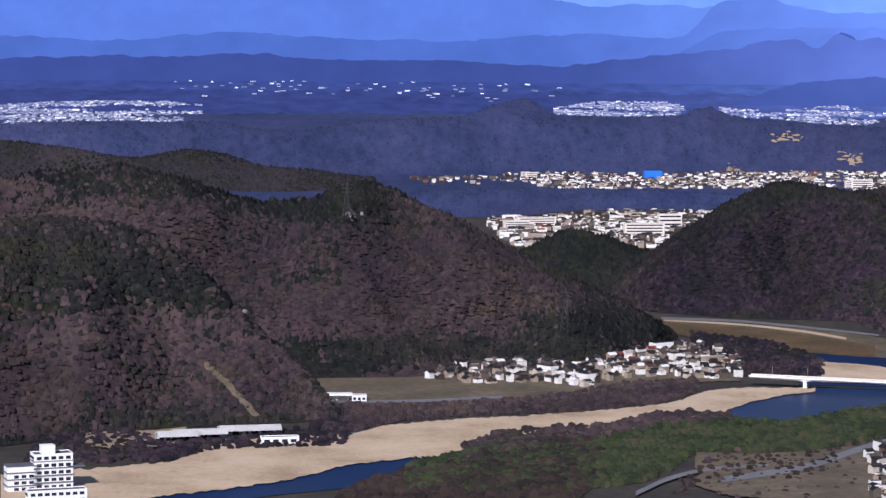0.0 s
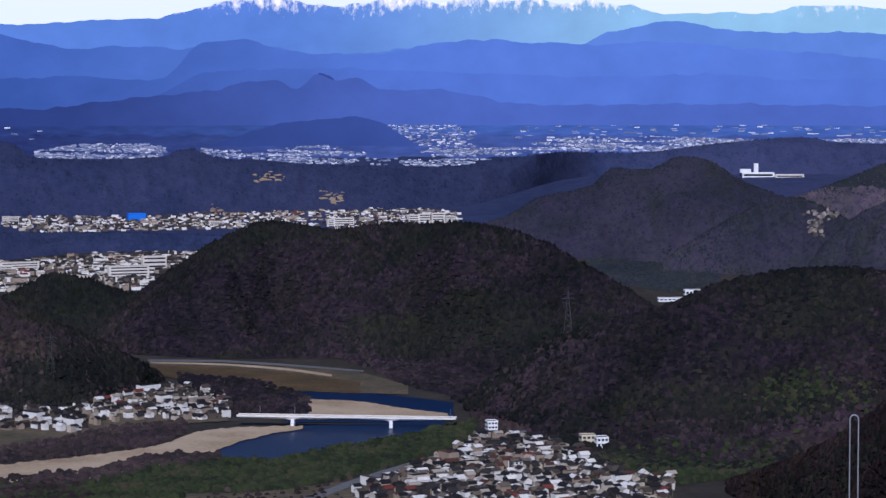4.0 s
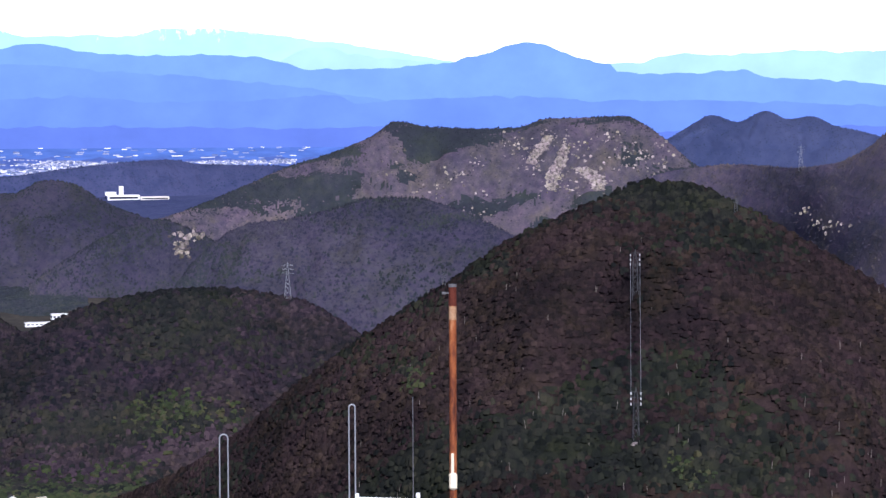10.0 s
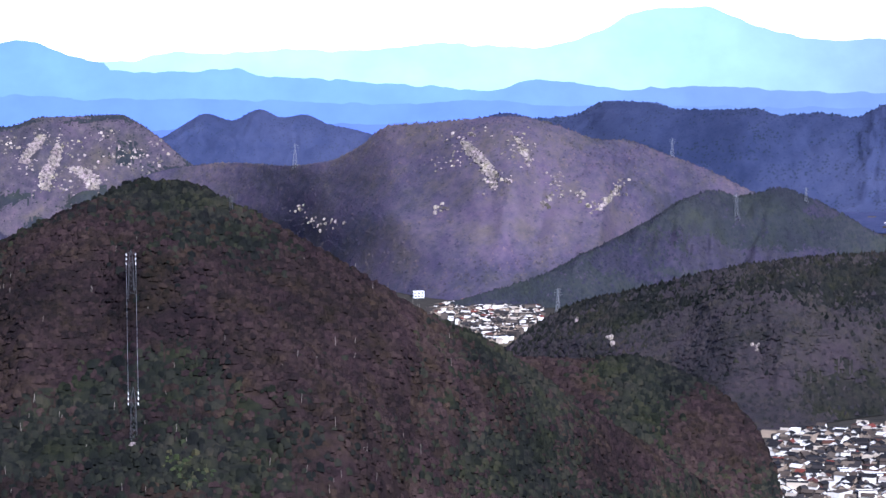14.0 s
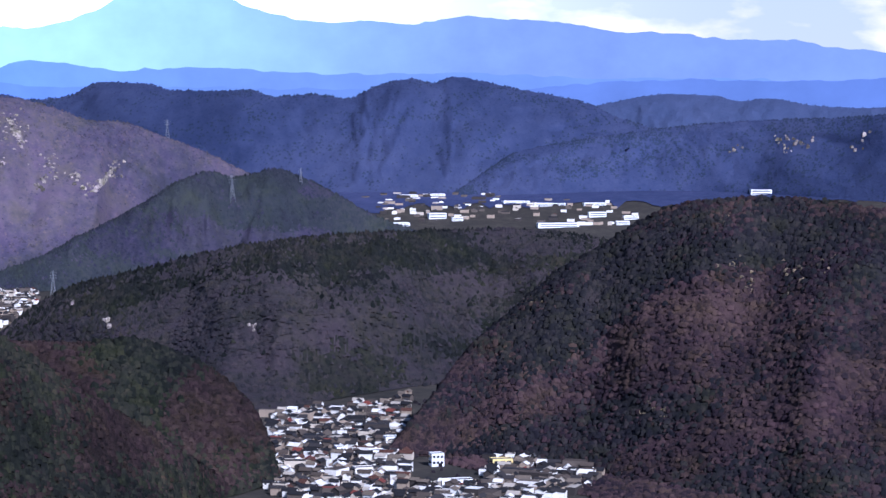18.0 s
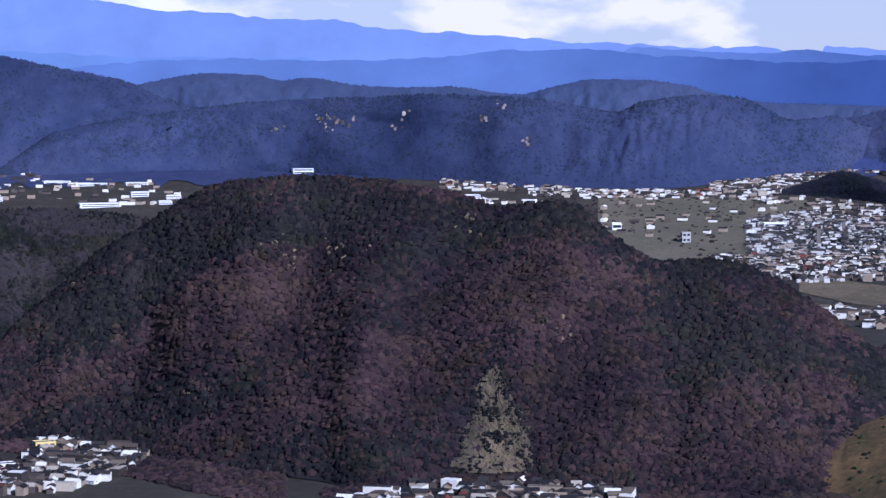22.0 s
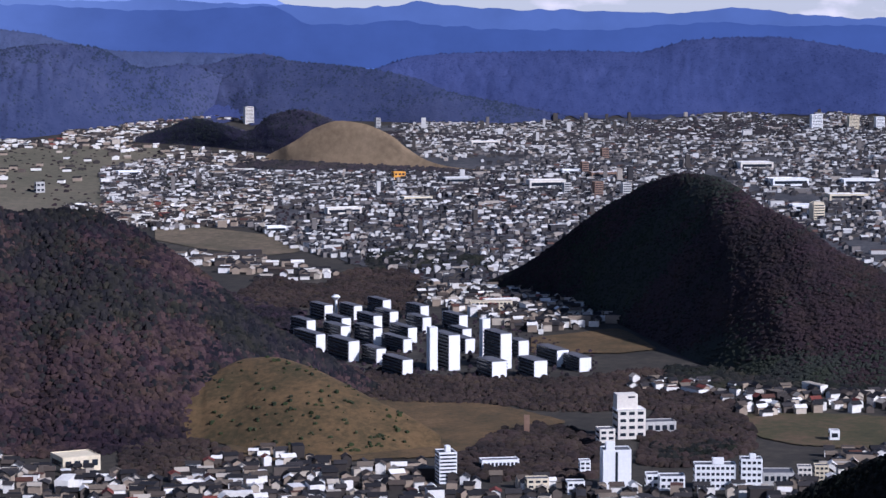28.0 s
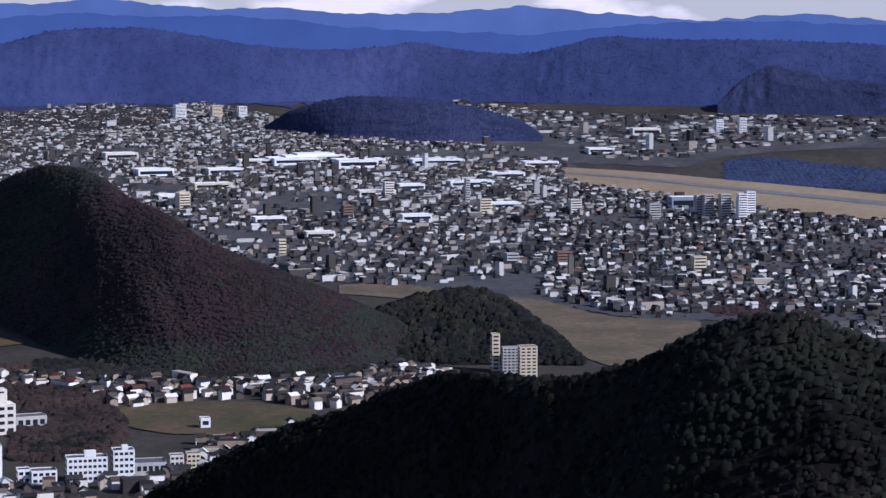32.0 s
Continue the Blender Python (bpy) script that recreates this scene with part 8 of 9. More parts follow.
for be, w, d, h, mat in zip([(83.85, -4.01), (82.48, -3.93), (91.14, -4.88), (85.03, -4.51), (79.2, -4.13), (80.93, -4.14), (87.16, -4.23), (87.9, -3.98), (89.21, -3.68), (90.2, -3.27), (82.92, -3.81), (82.23, -3.88), (74.07, -4.26), (72.14, -4.14), (69.58, -4.82), (68.08, -5.22), (64.87, -3.95), (73.08, -6.88), (75.32, -4.05), (79.4, -4.17), (78.66, -3.8), (58.29, -3.5), (61.4, -4.04)],
                            [70, 80, 50, 40, 45, 60, 55, 60, 50, 60, 70, 60, 60, 50, 50, 26, 40, 36, 45, 60, 60, 40, 16],
                            [40, 50, 30, 24, 26, 30, 40, 36, 30, 30, 40, 30, 26, 26, 20, 14, 20, 12, 24, 30, 36, 24, 12],
                            [14, 11, 16, 10, 10, 10, 9, 9, 10, 14, 10, 9, 14, 9, 9, 8, 8, 8, 12, 12, 12, 9, 12],
                            [M_WHITE, M_WHITE, M_BLUEGREY, M_WHITE, M_OFFWHITE, M_WHITE, M_WHITE, M_WHITE, M_WHITE, M_OFFWHITE, M_WHITE, M_WHITE, M_OFFWHITE, M_CONCRETE, M_OFFWHITE, M_WHITE, M_WHITE, M_OFFWHITE, M_BRICK, M_WHITE, M_OFFWHITE, M_OFFWHITE, M_WHITE]):
    building("factory_hall", "large pale flat-roofed hall in the city", "hall", be, w, d, h, 15, 1, 6, mat, M_WHITE, group="city halls", strip=True, sides=False)
building("orange_shop", "orange block among town houses", "shop", (70.8, -4.08), 20, 16, 14, 15, 2, 3, M_ORANGE, M_ORANGE)
building("grey_church", "grey pointed hall in the paddies", "hall", (62.93, -4.3), 14, 12, 16, 15, 2, 2, M_CONCRETE)

# Factories of the far valleys.
for be, w, d, h in zip([(46.75, -2.91), (47.31, -2.88), (47.37, -3.36), (47.81, -3.41), (46.5, -3.53), (49.11, -3.03), (49.85, -3.08), (50.84, -3.07), (50.9, -3.32), (50.04, -3.55), (51.64, -3.37), (51.46, -3.49), (53.3, -2.69), (53.86, -2.76), (54.48, -2.83), (52.93, -2.66), (58.48, -3.43), (58.23, -3.35)],
                       [40, 50, 36, 22, 46, 60, 70, 50, 36, 80, 30, 26, 70, 60, 50, 60, 50, 30], [22, 22, 18, 12, 20, 24, 26, 20, 16, 20, 14, 14, 30, 24, 26, 24, 24, 20],
                       [7, 6, 10, 6, 6, 5, 5, 5, 9, 7, 6, 6, 6, 7, 13, 5, 6, 6]):
    building("valley_factory", "white flat-roofed factory in the valley", "factory", be, w, d, h, 12, 2, 6, M_WHITE, M_WHITE, group="valley factories", strip=True, sides=False)
mill = building("white_mill", "white factory with a tall silo tower", "factory", (18.28, -2.41), 90, 30, 14, 6, 1, 8, M_WHITE, M_WHITE, strip=True, sides=False)
part("silo_tower", block(-6, 12, 14, 12, 12, 26, 0.2), M_WHITE, mill)
part("silo", block(-36, 12, 14, 30, 18, 10, 0.2), M_WHITE, mill)
building("mill_shed", "long low white shed of the factory", "factory", (18.96, -2.41), 80, 24, 9, 6, 1, 6, M_OFFWHITE, M_WHITE, strip=True, sides=False)
building("gap_hall", "white hall in the wooded gap", "hall", (16.87, -5.0), 22, 14, 7, 10, 1, 4)
building("gap_hall", "long low white hall in the wooded gap", "hall", (16.41, -5.13), 36, 12, 4, 10, 1, 6)
building("blue_hall", "bright blue clad hall in the valley town", "hall", (4.63, -3.37), 36, 26, 16, 8, 0, 2, M_BLUE, M_BLUE, sides=False)
for be, w, h in zip([(1.95, -3.4), (1.82, -3.38), (9.17, -3.51), (8.98, -3.51), (11.26, -3.43), (10.95, -3.44), (10.71, -3.44), (11.5, -3.44), (6.37, -3.49), (5.01, -4.48), (4.45, -4.61), (2.08, -4.44), (1.64, -4.5)], [22, 16, 40, 30, 26, 22, 20, 22, 26, 36, 60, 60, 40], [14, 13, 17, 14, 20, 19, 17, 15, 10, 24, 18, 14, 12]):
    building("town_flats", "pale mid-rise flats in the valley town", "flats", be, w, 14, h, 12, 4, 4, M_OFFWHITE, group="valley flats", strip=True, sides=False)
building("hill_house", "white house on the edge of the basin", "house", (35.85, -4.67), 16, 12, 9, 10, 2, 3)
inn = building("riverside_inn", "white stepped inn of several storeys on the river", "hotel", (-8.58, -10.19), 26, 14, 24, 12, 5, 5)
part("wing", block(-20, 6, 0, 22, 12, 17, 0.15), M_WHITE, inn)
part("wing_roof", block(-20, 6, 17, 22.6, 12.6, 0.6), M_DARKROOF, inn)
part("terrace_roof", block(15, 4, 15, 12, 10, 1.0, 0.1), M_DARKROOF, inn)
part("crown", block(-3, 6, 24, 9, 8, 6, 0.1), M_WHITE, inn)
for z, w, d in ((5.2, 28, 16), (10.0, 28, 16), (14.8, 27.5, 15.5), (19.4, 27, 15)):
    part("eave", block(0, 7, z, w, d, 0.55, 0.08), M_DARKROOF, inn)
for z in (4.0, 8.4, 12.8):
    part("wing_eave", block(-20, 6, z, 23.6, 13.6, 0.5, 0.08), M_DARKROOF, inn)
for x, z in ((-25, 9.4), (-20, 9.4), (-15, 9.4), (-25, 5.2), (-20, 5.2), (-15, 5.2), (-25, 1.0), (-20, 1.0), (-15, 1.0)):
    part("window", block(x, -0.03, z, 3.2, 0.14, 2.0), M_GLASS, inn)
building("inn_front", "white two-storey front block of the inn", "hotel", (-8.5, -10.64), 38, 10, 13, 10, 3, 8)
building("river_shed", "long white shed on the river bank", "shed", (-3.59, -9.26), 28, 8, 5.5, 8, 1, 4, M_WHITE)
for be, w in zip([(-4.26, -9.06), (-5.37, -9.14), (-5.86, -9.18)], [46, 40, 30]):
    root = building("greenhouse", "long grey roofed shed with a stepped ridge", "shed", be, w, 16, 5, 8, 1, 6, M_CONCRETE, M_CONCRETE, sides=False)
    part("ridge", gable_roof(w, 12, 5.4, 3.2), M_CONCRETE, root)
    root.children[-1].location = (0, 8, 0)
canopy = new("petrol_station")
tagged(canopy, "white petrol station canopy beside the road", "petrol station")
part("canopy", block(0, 5, 5.2, 26, 11, 1.5, 0.1), M_WHITE, canopy)
for x in (-9, 0, 9):
    part("column", block(x, 5, -0.5, 0.8, 0.8, 6), M_WHITE, canopy)
part("kiosk", block(3, 10, 0, 14, 5, 4), M_OFFWHITE, canopy)
canopy.matrix_basis = put("petrol_station", stand((-2.34, -8.32)), -(-2.34, -8.32)[0])
building("roadside_shop", "small white shop next to the petrol station", "shop", (-1.84, -8.32), 12, 9, 5, 0, 1, 3)
for be, w, h, mat in zip([(12.46, -7.97), (14.9, -8.35), (14.59, -8.3), (46.53, -8.41), (46.05, -8.64), (47.37, -8.8), (48.81, -8.89), (49.37, -8.64), (45.23, -8.58), (47.81, -9.3), (45.73, -9.05)], [9, 10, 12, 24, 12, 10, 16, 22, 8, 24, 14], [7, 8, 8, 9, 6, 9, 8, 5, 7, 6, 7], [M_WHITE, M_WHITE, M_CREAM, M_WHITE, M_WHITE, M_WHITE, M_YELLOW, M_OFFWHITE, M_WHITE, M_WHITE, M_OFFWHITE]):
    building("village_block", "flat-roofed pale village building", "house", be, w, 10, h, 14, 2, 3, mat, group="village blocks")

# The bridge.
ends = [stand(be, 9.0) for be in [(6.8, -7.85), (11.65, -7.95)]]
bridge = new("road_bridge")
tagged(bridge, "long white girder bridge over the river", "bridge")
span = Vector(ends[1]) - Vector(ends[0])
length = span.length
bm = bmesh.new()
stations = [0, 0.02, 0.22, 0.255, 0.29, 0.48, 0.67, 0.705, 0.74, 0.98, 1]
depths = [1.8, 1.8, 2.2, 3.4, 2.2, 1.8, 2.2, 3.4, 2.2, 1.8, 1.8]
rings = []
for s, g in zip(stations, depths):
    rings.append([bm.verts.new((s * length, y, z)) for y, z in ((-4.5, 0), (4.5, 0), (4.5, -0.7), (2.6, -g), (-2.6, -g), (-4.5, -0.7))])
for a, b in zip(rings, rings[1:]):
    for i in range(6):
        bm.faces.new((a[i], a[(i + 1) % 6], b[(i + 1) % 6], b[i]))
bm.faces.new(rings[0])
bm.faces.new(rings[-1])
bmesh.ops.recalc_face_normals(bm, faces=bm.faces[:])
part("girder", bm, M_WHITE, bridge)
part("roadway", block(length / 2, 0, 0.004, length, 8, 0.1), M_ROAD, bridge)
for y in (-4.4, 4.4):
    part("railing", block(length / 2, y, 0.05, length, 0.15, 1.0), M_OFFWHITE, bridge)
for s in (0.255, 0.705):
    part("pier", block(s * length, 0, -11.5, 3.2, 6.5, 9.2, 0.4), M_WHITE, bridge)
for s in (0.1, 0.26, 0.97):
    part("lamp_post", block(s * length, 4.2, 0, 0.25, 0.25, 8), M_STEEL, bridge)
bridge.matrix_basis = Matrix.Translation(ends[0]) @ Matrix.Rotation(math.atan2(span.y, span.x), 4, "Z")


def on_slope(name, be):
    """The place on a hill's face that is seen in the direction be."""
    v = np.linspace(0.0, 1.0, 300)
    p, _ = SLOPES[name].at(np.full(300, float(be[0])), v)
    e = np.degrees(np.arctan2(p[:, 2] - EYE.z, np.hypot(p[:, 0], p[:, 1])))
    i = int(np.argmax(e >= be[1])) if (e >= be[1]).any() else 299
    return p[i]


def beam(a, b, r):
    """A square bar from a to b."""
    a, b = Vector(a), Vector(b)
    bm = bmesh.new()
    m = Matrix.Translation((a + b) / 2) @ (b - a).to_track_quat("Z", "Y").to_matrix().to_4x4() @ Matrix.Diagonal((r, r, (b - a).length, 1))
    bmesh.ops.create_cube(bm, size=1, matrix=m)
    return bm


def pylon(place, h, base, thick, label, taper=0.28, steel=None):
    root = new("pylon")
    tagged(root, label, "pylon", "power pylons")
    corners = [(-1, -1), (1, -1), (1, 1), (-1, 1)]
    for sx, sy in corners:
        part("leg", join(beam((sx * base / 2, sy * base / 2, -3), (sx * base * taper / 2, sy * base * taper / 2, h * 0.72), thick), beam((sx * base * taper / 2, sy * base * taper / 2, h * 0.72), (0, 0, h), thick)), steel or M_DULLSTEEL, root)
    steps = 6
    for i in range(steps):
        z0, z1 = h * 0.72 * i / steps, h * 0.72 * (i + 1) / steps
        w0, w1 = base / 2 * (1 - (1 - taper) * i / steps), base / 2 * (1 - (1 - taper) * (i + 1) / steps)
        for j in range(4):
            (ax, ay), (bx, by) = corners[j], corners[(j + 1) % 4]
            part("brace", beam((ax * w0, ay * w0, z0), (bx * w1, by * w1, z1), thick * 0.6), steel or M_DULLSTEEL, root)
            part("brace", beam((bx * w0, by * w0, z0), (ax * w1, ay * w1, z1), thick * 0.6), steel or M_DULLSTEEL, root)
    for z in (0.70, 0.80, 0.90):
        part("cross_arm", join(beam((-base * 0.75, 0, h * z), (base * 0.75, 0, h * z), thick * 0.9), beam((-base * 0.75, 0, h * z), (0, 0, h * (z + 0.05)), thick * 0.6), beam((base * 0.75, 0, h * z), (0, 0, h * (z + 0.05)), thick * 0.6)), steel or M_DULLSTEEL, root)
    root.matrix_basis = put("pylon", place, -20)
    return root


for name, be, h in (("middle_spur", (21.85, -4.63), 34), ("scarred_mountain", (33.13, -1.8), 48), ("scarred_mountain", (41.43, -1.52), 32), ("pointed_hill", (42.84, -2.95), 40), ("pointed_hill", (44.35, -2.56), 24),
                    ("river_hill", (-2.13, -4.29), 36), ("middle_spur", (14.12, -5.6), 40), ("river_hill", (2.72, -6.73), 40), ("valley_slope", (38.92, -4.35), 28)):
    pylon(on_slope(name, be), h, h * 0.2, 0.17, "grey lattice steel power pylon on a wooded hill", steel=M_STEEL if be[0] > 20 else None)
low_foot, high_foot = on_slope("near_cone_hill", (29.54, -7.74)), on_slope("near_cone_hill", (29.52, -4.6))
for at, h in ((low_foot, 27), (high_foot, 25)):
    pylon(at, h, 3.4, 0.11, "slender grey lattice pylon among trees on the near hill", 0.7)
pylon(on_slope("near_cone_hill", (25.3, -4.40)), 9, 2.4, 0.1, "small lattice mast on the near hill's flank", 0.6)
pylon(on_slope("near_cone_hill", (31.72, -2.75)), 9, 2.4, 0.1, "small lattice mast on the near hill's shoulder", 0.6)
line = new("power_line")
tagged(line, "thin pale power cables between two pylons", "power line")
for side in (-1, 1):
    for level in (0.70, 0.80, 0.90):
        a = Vector(low_foot) + Vector((side * 2.2, -side * 1.2, 27 * level))
        b = Vector(high_foot) + Vector((side * 2.2, -side * 1.2, 25 * level))
        for i in range(6):
            p0, p1 = i / 6, (i + 1) / 6
            sag = lambda q: a.lerp(b, q) - Vector((0, 0, 9.0 * q * (1 - q)))
            part("cable", beam(sag(p0), sag(p1), 0.09), M_STEEL, line)
        for end in (a, b):
            part("insulator", block(end.x, end.y, end.z - 1.3, 0.42, 0.42, 1.3, 0.08), M_WHITE, line)
rng_t = np.random.default_rng(77)
stems = []
for _ in range(80):
    q = on_slope("near_cone_hill", (rng_t.uniform(23.0, 37.5), rng_t.uniform(-9.3, -3.4)))
    if q[2] > 60:
        lean = rng_t.normal(0, 0.35, 2)
        stems.append(beam(q, (q[0] + lean[0], q[1] + lean[1], q[2] + rng_t.uniform(3.0, 5.6)), 0.17))
tagged(part("bare_trunks", join(*stems), M_BARK), "pale bare tree trunks standing out of the wood", "tree trunks", kind="stuff")
clearing = tufts("pylon_clearing", on_slope("near_cone_hill", (29.59, -7.83))[None] + np.random.default_rng(4).normal(0, 2.2, (14, 3)) * np.array([1.6, 1, 0.1]), 1.8, M_ROCK, "pale bare earth at the pylon's foot", 4, 0.5, "clearing")

for be, w, d, h, mat in zip([(82.9, -3.85), (81.65, -3.93), (83.89, -3.95), (79.79, -4.71), (80.66, -4.46), (81.91, -5.22), (84.27, -4.64), (85.14, -5.2), (86.36, -4.42), (72.7, -3.32), (74.68, -3.95), (71.21, -4.56), (77.76, -4.33), (85.59, -3.94), (87.08, -4.91), (83.01, -5.57)],
                          [110, 70, 90, 48, 60, 42, 56, 40, 70, 60, 46, 44, 50, 90, 46, 36], [40, 30, 36, 24, 30, 22, 28, 20, 30, 28, 20, 20, 24, 40, 22, 18], [10, 9, 11, 9, 9, 8, 9, 10, 9, 10, 9, 8, 12, 10, 9, 9],
                          [M_WHITE, M_OFFWHITE, M_WHITE, M_WHITE, M_CREAM, M_WHITE, M_OFFWHITE, M_WHITE, M_WHITE, M_OFFWHITE, M_WHITE, M_CREAM, M_OFFWHITE, M_WHITE, M_WHITE, M_OFFWHITE]):
    building("warehouse", "long low pale warehouse among city houses", "warehouse", be, w, d, h, 15, 1, 8, mat, M_WHITE, group="city warehouses", strip=True, sides=False)

# Bare rock on the hills.


def outcrop(hill_name, spots, label, count, size, spread, seed, mat=None, squash=1.5, name="rock_outcrop", category="rock"):
    """Ragged rock faces that stand out of a wooded slope."""
    rng = np.random.default_rng(seed)
    pts = []
    for be in spots:
        for _ in range(count):
            q = (be[0] + rng.normal(0, spread), be[1] + rng.normal(0, spread * 0.8))
            pts.append(on_slope(hill_name, q))
    tufts(name, np.array(pts), size * 0.8, mat or M_ROCK, label, seed, squash * 0.8, category, 0.5, dome=True)


outcrop("rocky_mountain", [(27.53, -1.03), (27.78, -1.15), (28.02, -1.3), (27.16, -1.52), (27.4, -1.71), (27.28, -1.77), (27.77, -2.02), (27.65, -2.2), (28.45, -1.9), (28.64, -2.0), (28.76, -2.05), (28.14, -2.21), (27.9, -1.84), (28.09, -1.34)], "pale craggy rock faces on the mountain", 9, 3.6, 0.13, 201, squash=1.0)
outcrop("rocky_mountain", [(26.86, -1.21), (27.04, -1.33), (29.26, -1.6), (29.51, -1.54), (29.75, -1.66), (30.0, -1.79), (25.68, -1.88), (24.35, -1.75), (24.95, -2.31), (26.16, -2.75), (25.44, -2.13), (29.01, -1.16), (29.13, -1.78), (28.52, -1.47), (30.0, -1.41)], "scattered pale rocks among trees", 12, 3.2, 0.2, 202)
outcrop("scarred_mountain", [(36.72, -1.31), (36.84, -1.5), (37.21, -1.75), (37.4, -1.87), (37.59, -2.06), (37.46, -2.25), (37.96, -1.19), (38.08, -1.5), (38.27, -1.69), (38.82, -2.06), (38.89, -2.37)], "pale landslide scars on the mountain", 8, 3.2, 0.13, 203, squash=1.0)
outcrop("scarred_mountain", [(40.3, -2.18), (40.24, -2.37), (39.69, -2.74), (39.81, -2.62), (39.38, -2.49), (33.23, -2.73), (33.42, -2.98), (33.67, -3.11), (34.04, -2.99), (37.83, -2.12), (36.97, -1.07), (36.35, -2.74), (38.7, -2.62)], "small pale rock scars", 9, 3.4, 0.08, 204)
outcrop("scarred_mountain", [(36.6, -1.14), (36.91, -1.35), (37.16, -1.73), (37.47, -1.98), (38.03, -1.16), (38.27, -1.48), (37.28, -1.08), (38.8, -2.08), (36.78, -1.58), (37.78, -1.48), (38.96, -2.27), (36.41, -1.83)], "many small pale rocks on the bare face", 12, 2.2, 0.16, 221, squash=1.0)
outcrop("rocky_mountain", [(26.63, -1.15), (26.9, -1.37), (27.14, -1.65), (27.52, -1.03), (27.92, -1.18), (28.16, -1.35), (27.79, -2.02), (28.12, -2.15), (28.61, -1.97), (29.33, -1.27), (29.7, -1.42), (28.96, -1.17), (29.92, -1.57), (25.65, -1.88), (26.02, -1.58), (29.08, -1.54)], "many small pale rocks between the cliffs", 13, 2.1, 0.17, 222, squash=1.0)
outcrop("middle_spur", [(18.71, -7.05), (19.27, -6.98), (19.83, -7.11), (20.46, -7.26), (18.96, -7.3), (16.08, -8.49), (16.95, -8.61), (17.7, -8.54), (18.45, -8.48)], "bright green bamboo on the spur's foot", 45, 3.4, 0.28, 223, M_BAMBOO, 1.0, "bamboo", "bamboo grove")
outcrop("near_cone_hill", [(24.72, -6.3), (24.53, -6.45)] + [(30.5, -8.31), (30.81, -8.62)], "bright green evergreen clump on the near hill", 40, 1.9, 0.2, 224, M_BAMBOO, 1.2, "evergreen_clump", "trees")
outcrop("bare_knoll", [(19.59, -3.38), (19.71, -3.48), (19.4, -3.3), (19.84, -3.23), (19.53, -3.54)], "bare tan clearing on the knoll", 9, 4.5, 0.12, 205)


def crag(hill_name, label, left, right, mat, proud, seed, shrubs=0):
    """A bare rock face between a left and a right edge, both from top to foot, with ribs and ledges."""
    rng = np.random.default_rng(seed)
    rows, cols = 84, 62
    w = np.linspace(0, 1, rows)
    edge = lambda pts, k: np.interp(w, np.linspace(0, 1, len(pts)), [q[k] for q in pts])
    lb, le, rb, re = edge(left, 0), edge(left, 1), edge(right, 0), edge(right, 1)
    u, ii, jj = np.meshgrid(np.linspace(0, 1, cols), np.arange(rows), indexing="xy")[0], *np.meshgrid(np.arange(rows), np.arange(cols), indexing="ij")
    bear = lb[:, None] + (rb - lb)[:, None] * u
    ragged = 0.22 * (rb - lb)[:, None] * np.abs(2 * u - 1)
    bear = bear + 0.05 * (value_noise(ii * 0.2, jj * 0.2, seed) - 0.5) + ragged * (fbm(ii * 0.16, np.round(u) * 40 + 3.0, seed + 3, 4) - 0.5) * 2
    elev = le[:, None] + (re - le)[:, None] * u
    steps = np.linspace(0, 1, 160)
    q, _ = SLOPES[hill_name].at(np.repeat(bear.ravel(), 160), np.tile(steps, rows * cols))
    seen = np.degrees(np.arctan2(q[:, 2] - EYE.z, np.hypot(q[:, 0], q[:, 1]))).reshape(-1, 160) >= elev.reshape(-1, 1)
    first = np.where(seen.any(1), seen.argmax(1), 159)
    q = q.reshape(-1, 160, 3)[np.arange(rows * cols), first]
    rim = np.minimum(1.0, 6 * np.minimum(np.minimum(u, 1 - u), w[:, None] + 0.03)).ravel()
    rib = (np.abs(fbm(jj * 0.26, ii * 0.15, seed + 5, 5) - 0.5) * 3.2 + 1.3 * fbm(jj * 0.14, ii * 0.22, seed + 9, 3)).ravel()
    out = proud * rim * (rib - 0.55) - (1 - rim) * 1.6
    toward = -q[:, :2] / np.linalg.norm(q[:, :2], axis=1, keepdims=True)
    verts = np.column_stack([q[:, :2] + toward * out[:, None], q[:, 2] + out * 0.25])
    ob = new("rock_face", mesh_of("rock_face", warp(verts), grid_faces(rows, cols), [mat]))
    tagged(ob, label, "rock", kind="structure")
    if shrubs:
        # Shrubs gather in the clefts and along the sides, and leave the ribs bare.
        share = (np.clip(fbm(ii * 0.11, jj * 0.13, seed + 21, 3) - 0.42, 0.0, 1.0) ** 1.5 + 0.3 * np.abs(2 * u - 1) ** 5).ravel()
        pick = verts[rng.choice(len(verts), shrubs, p=share / share.sum())]
        tufts("crag_shrubs", pick, 1.25, M_CRAGGREEN, "dark shrubs clinging to the rock face", seed, 1.0, "shrubs", dome=True)


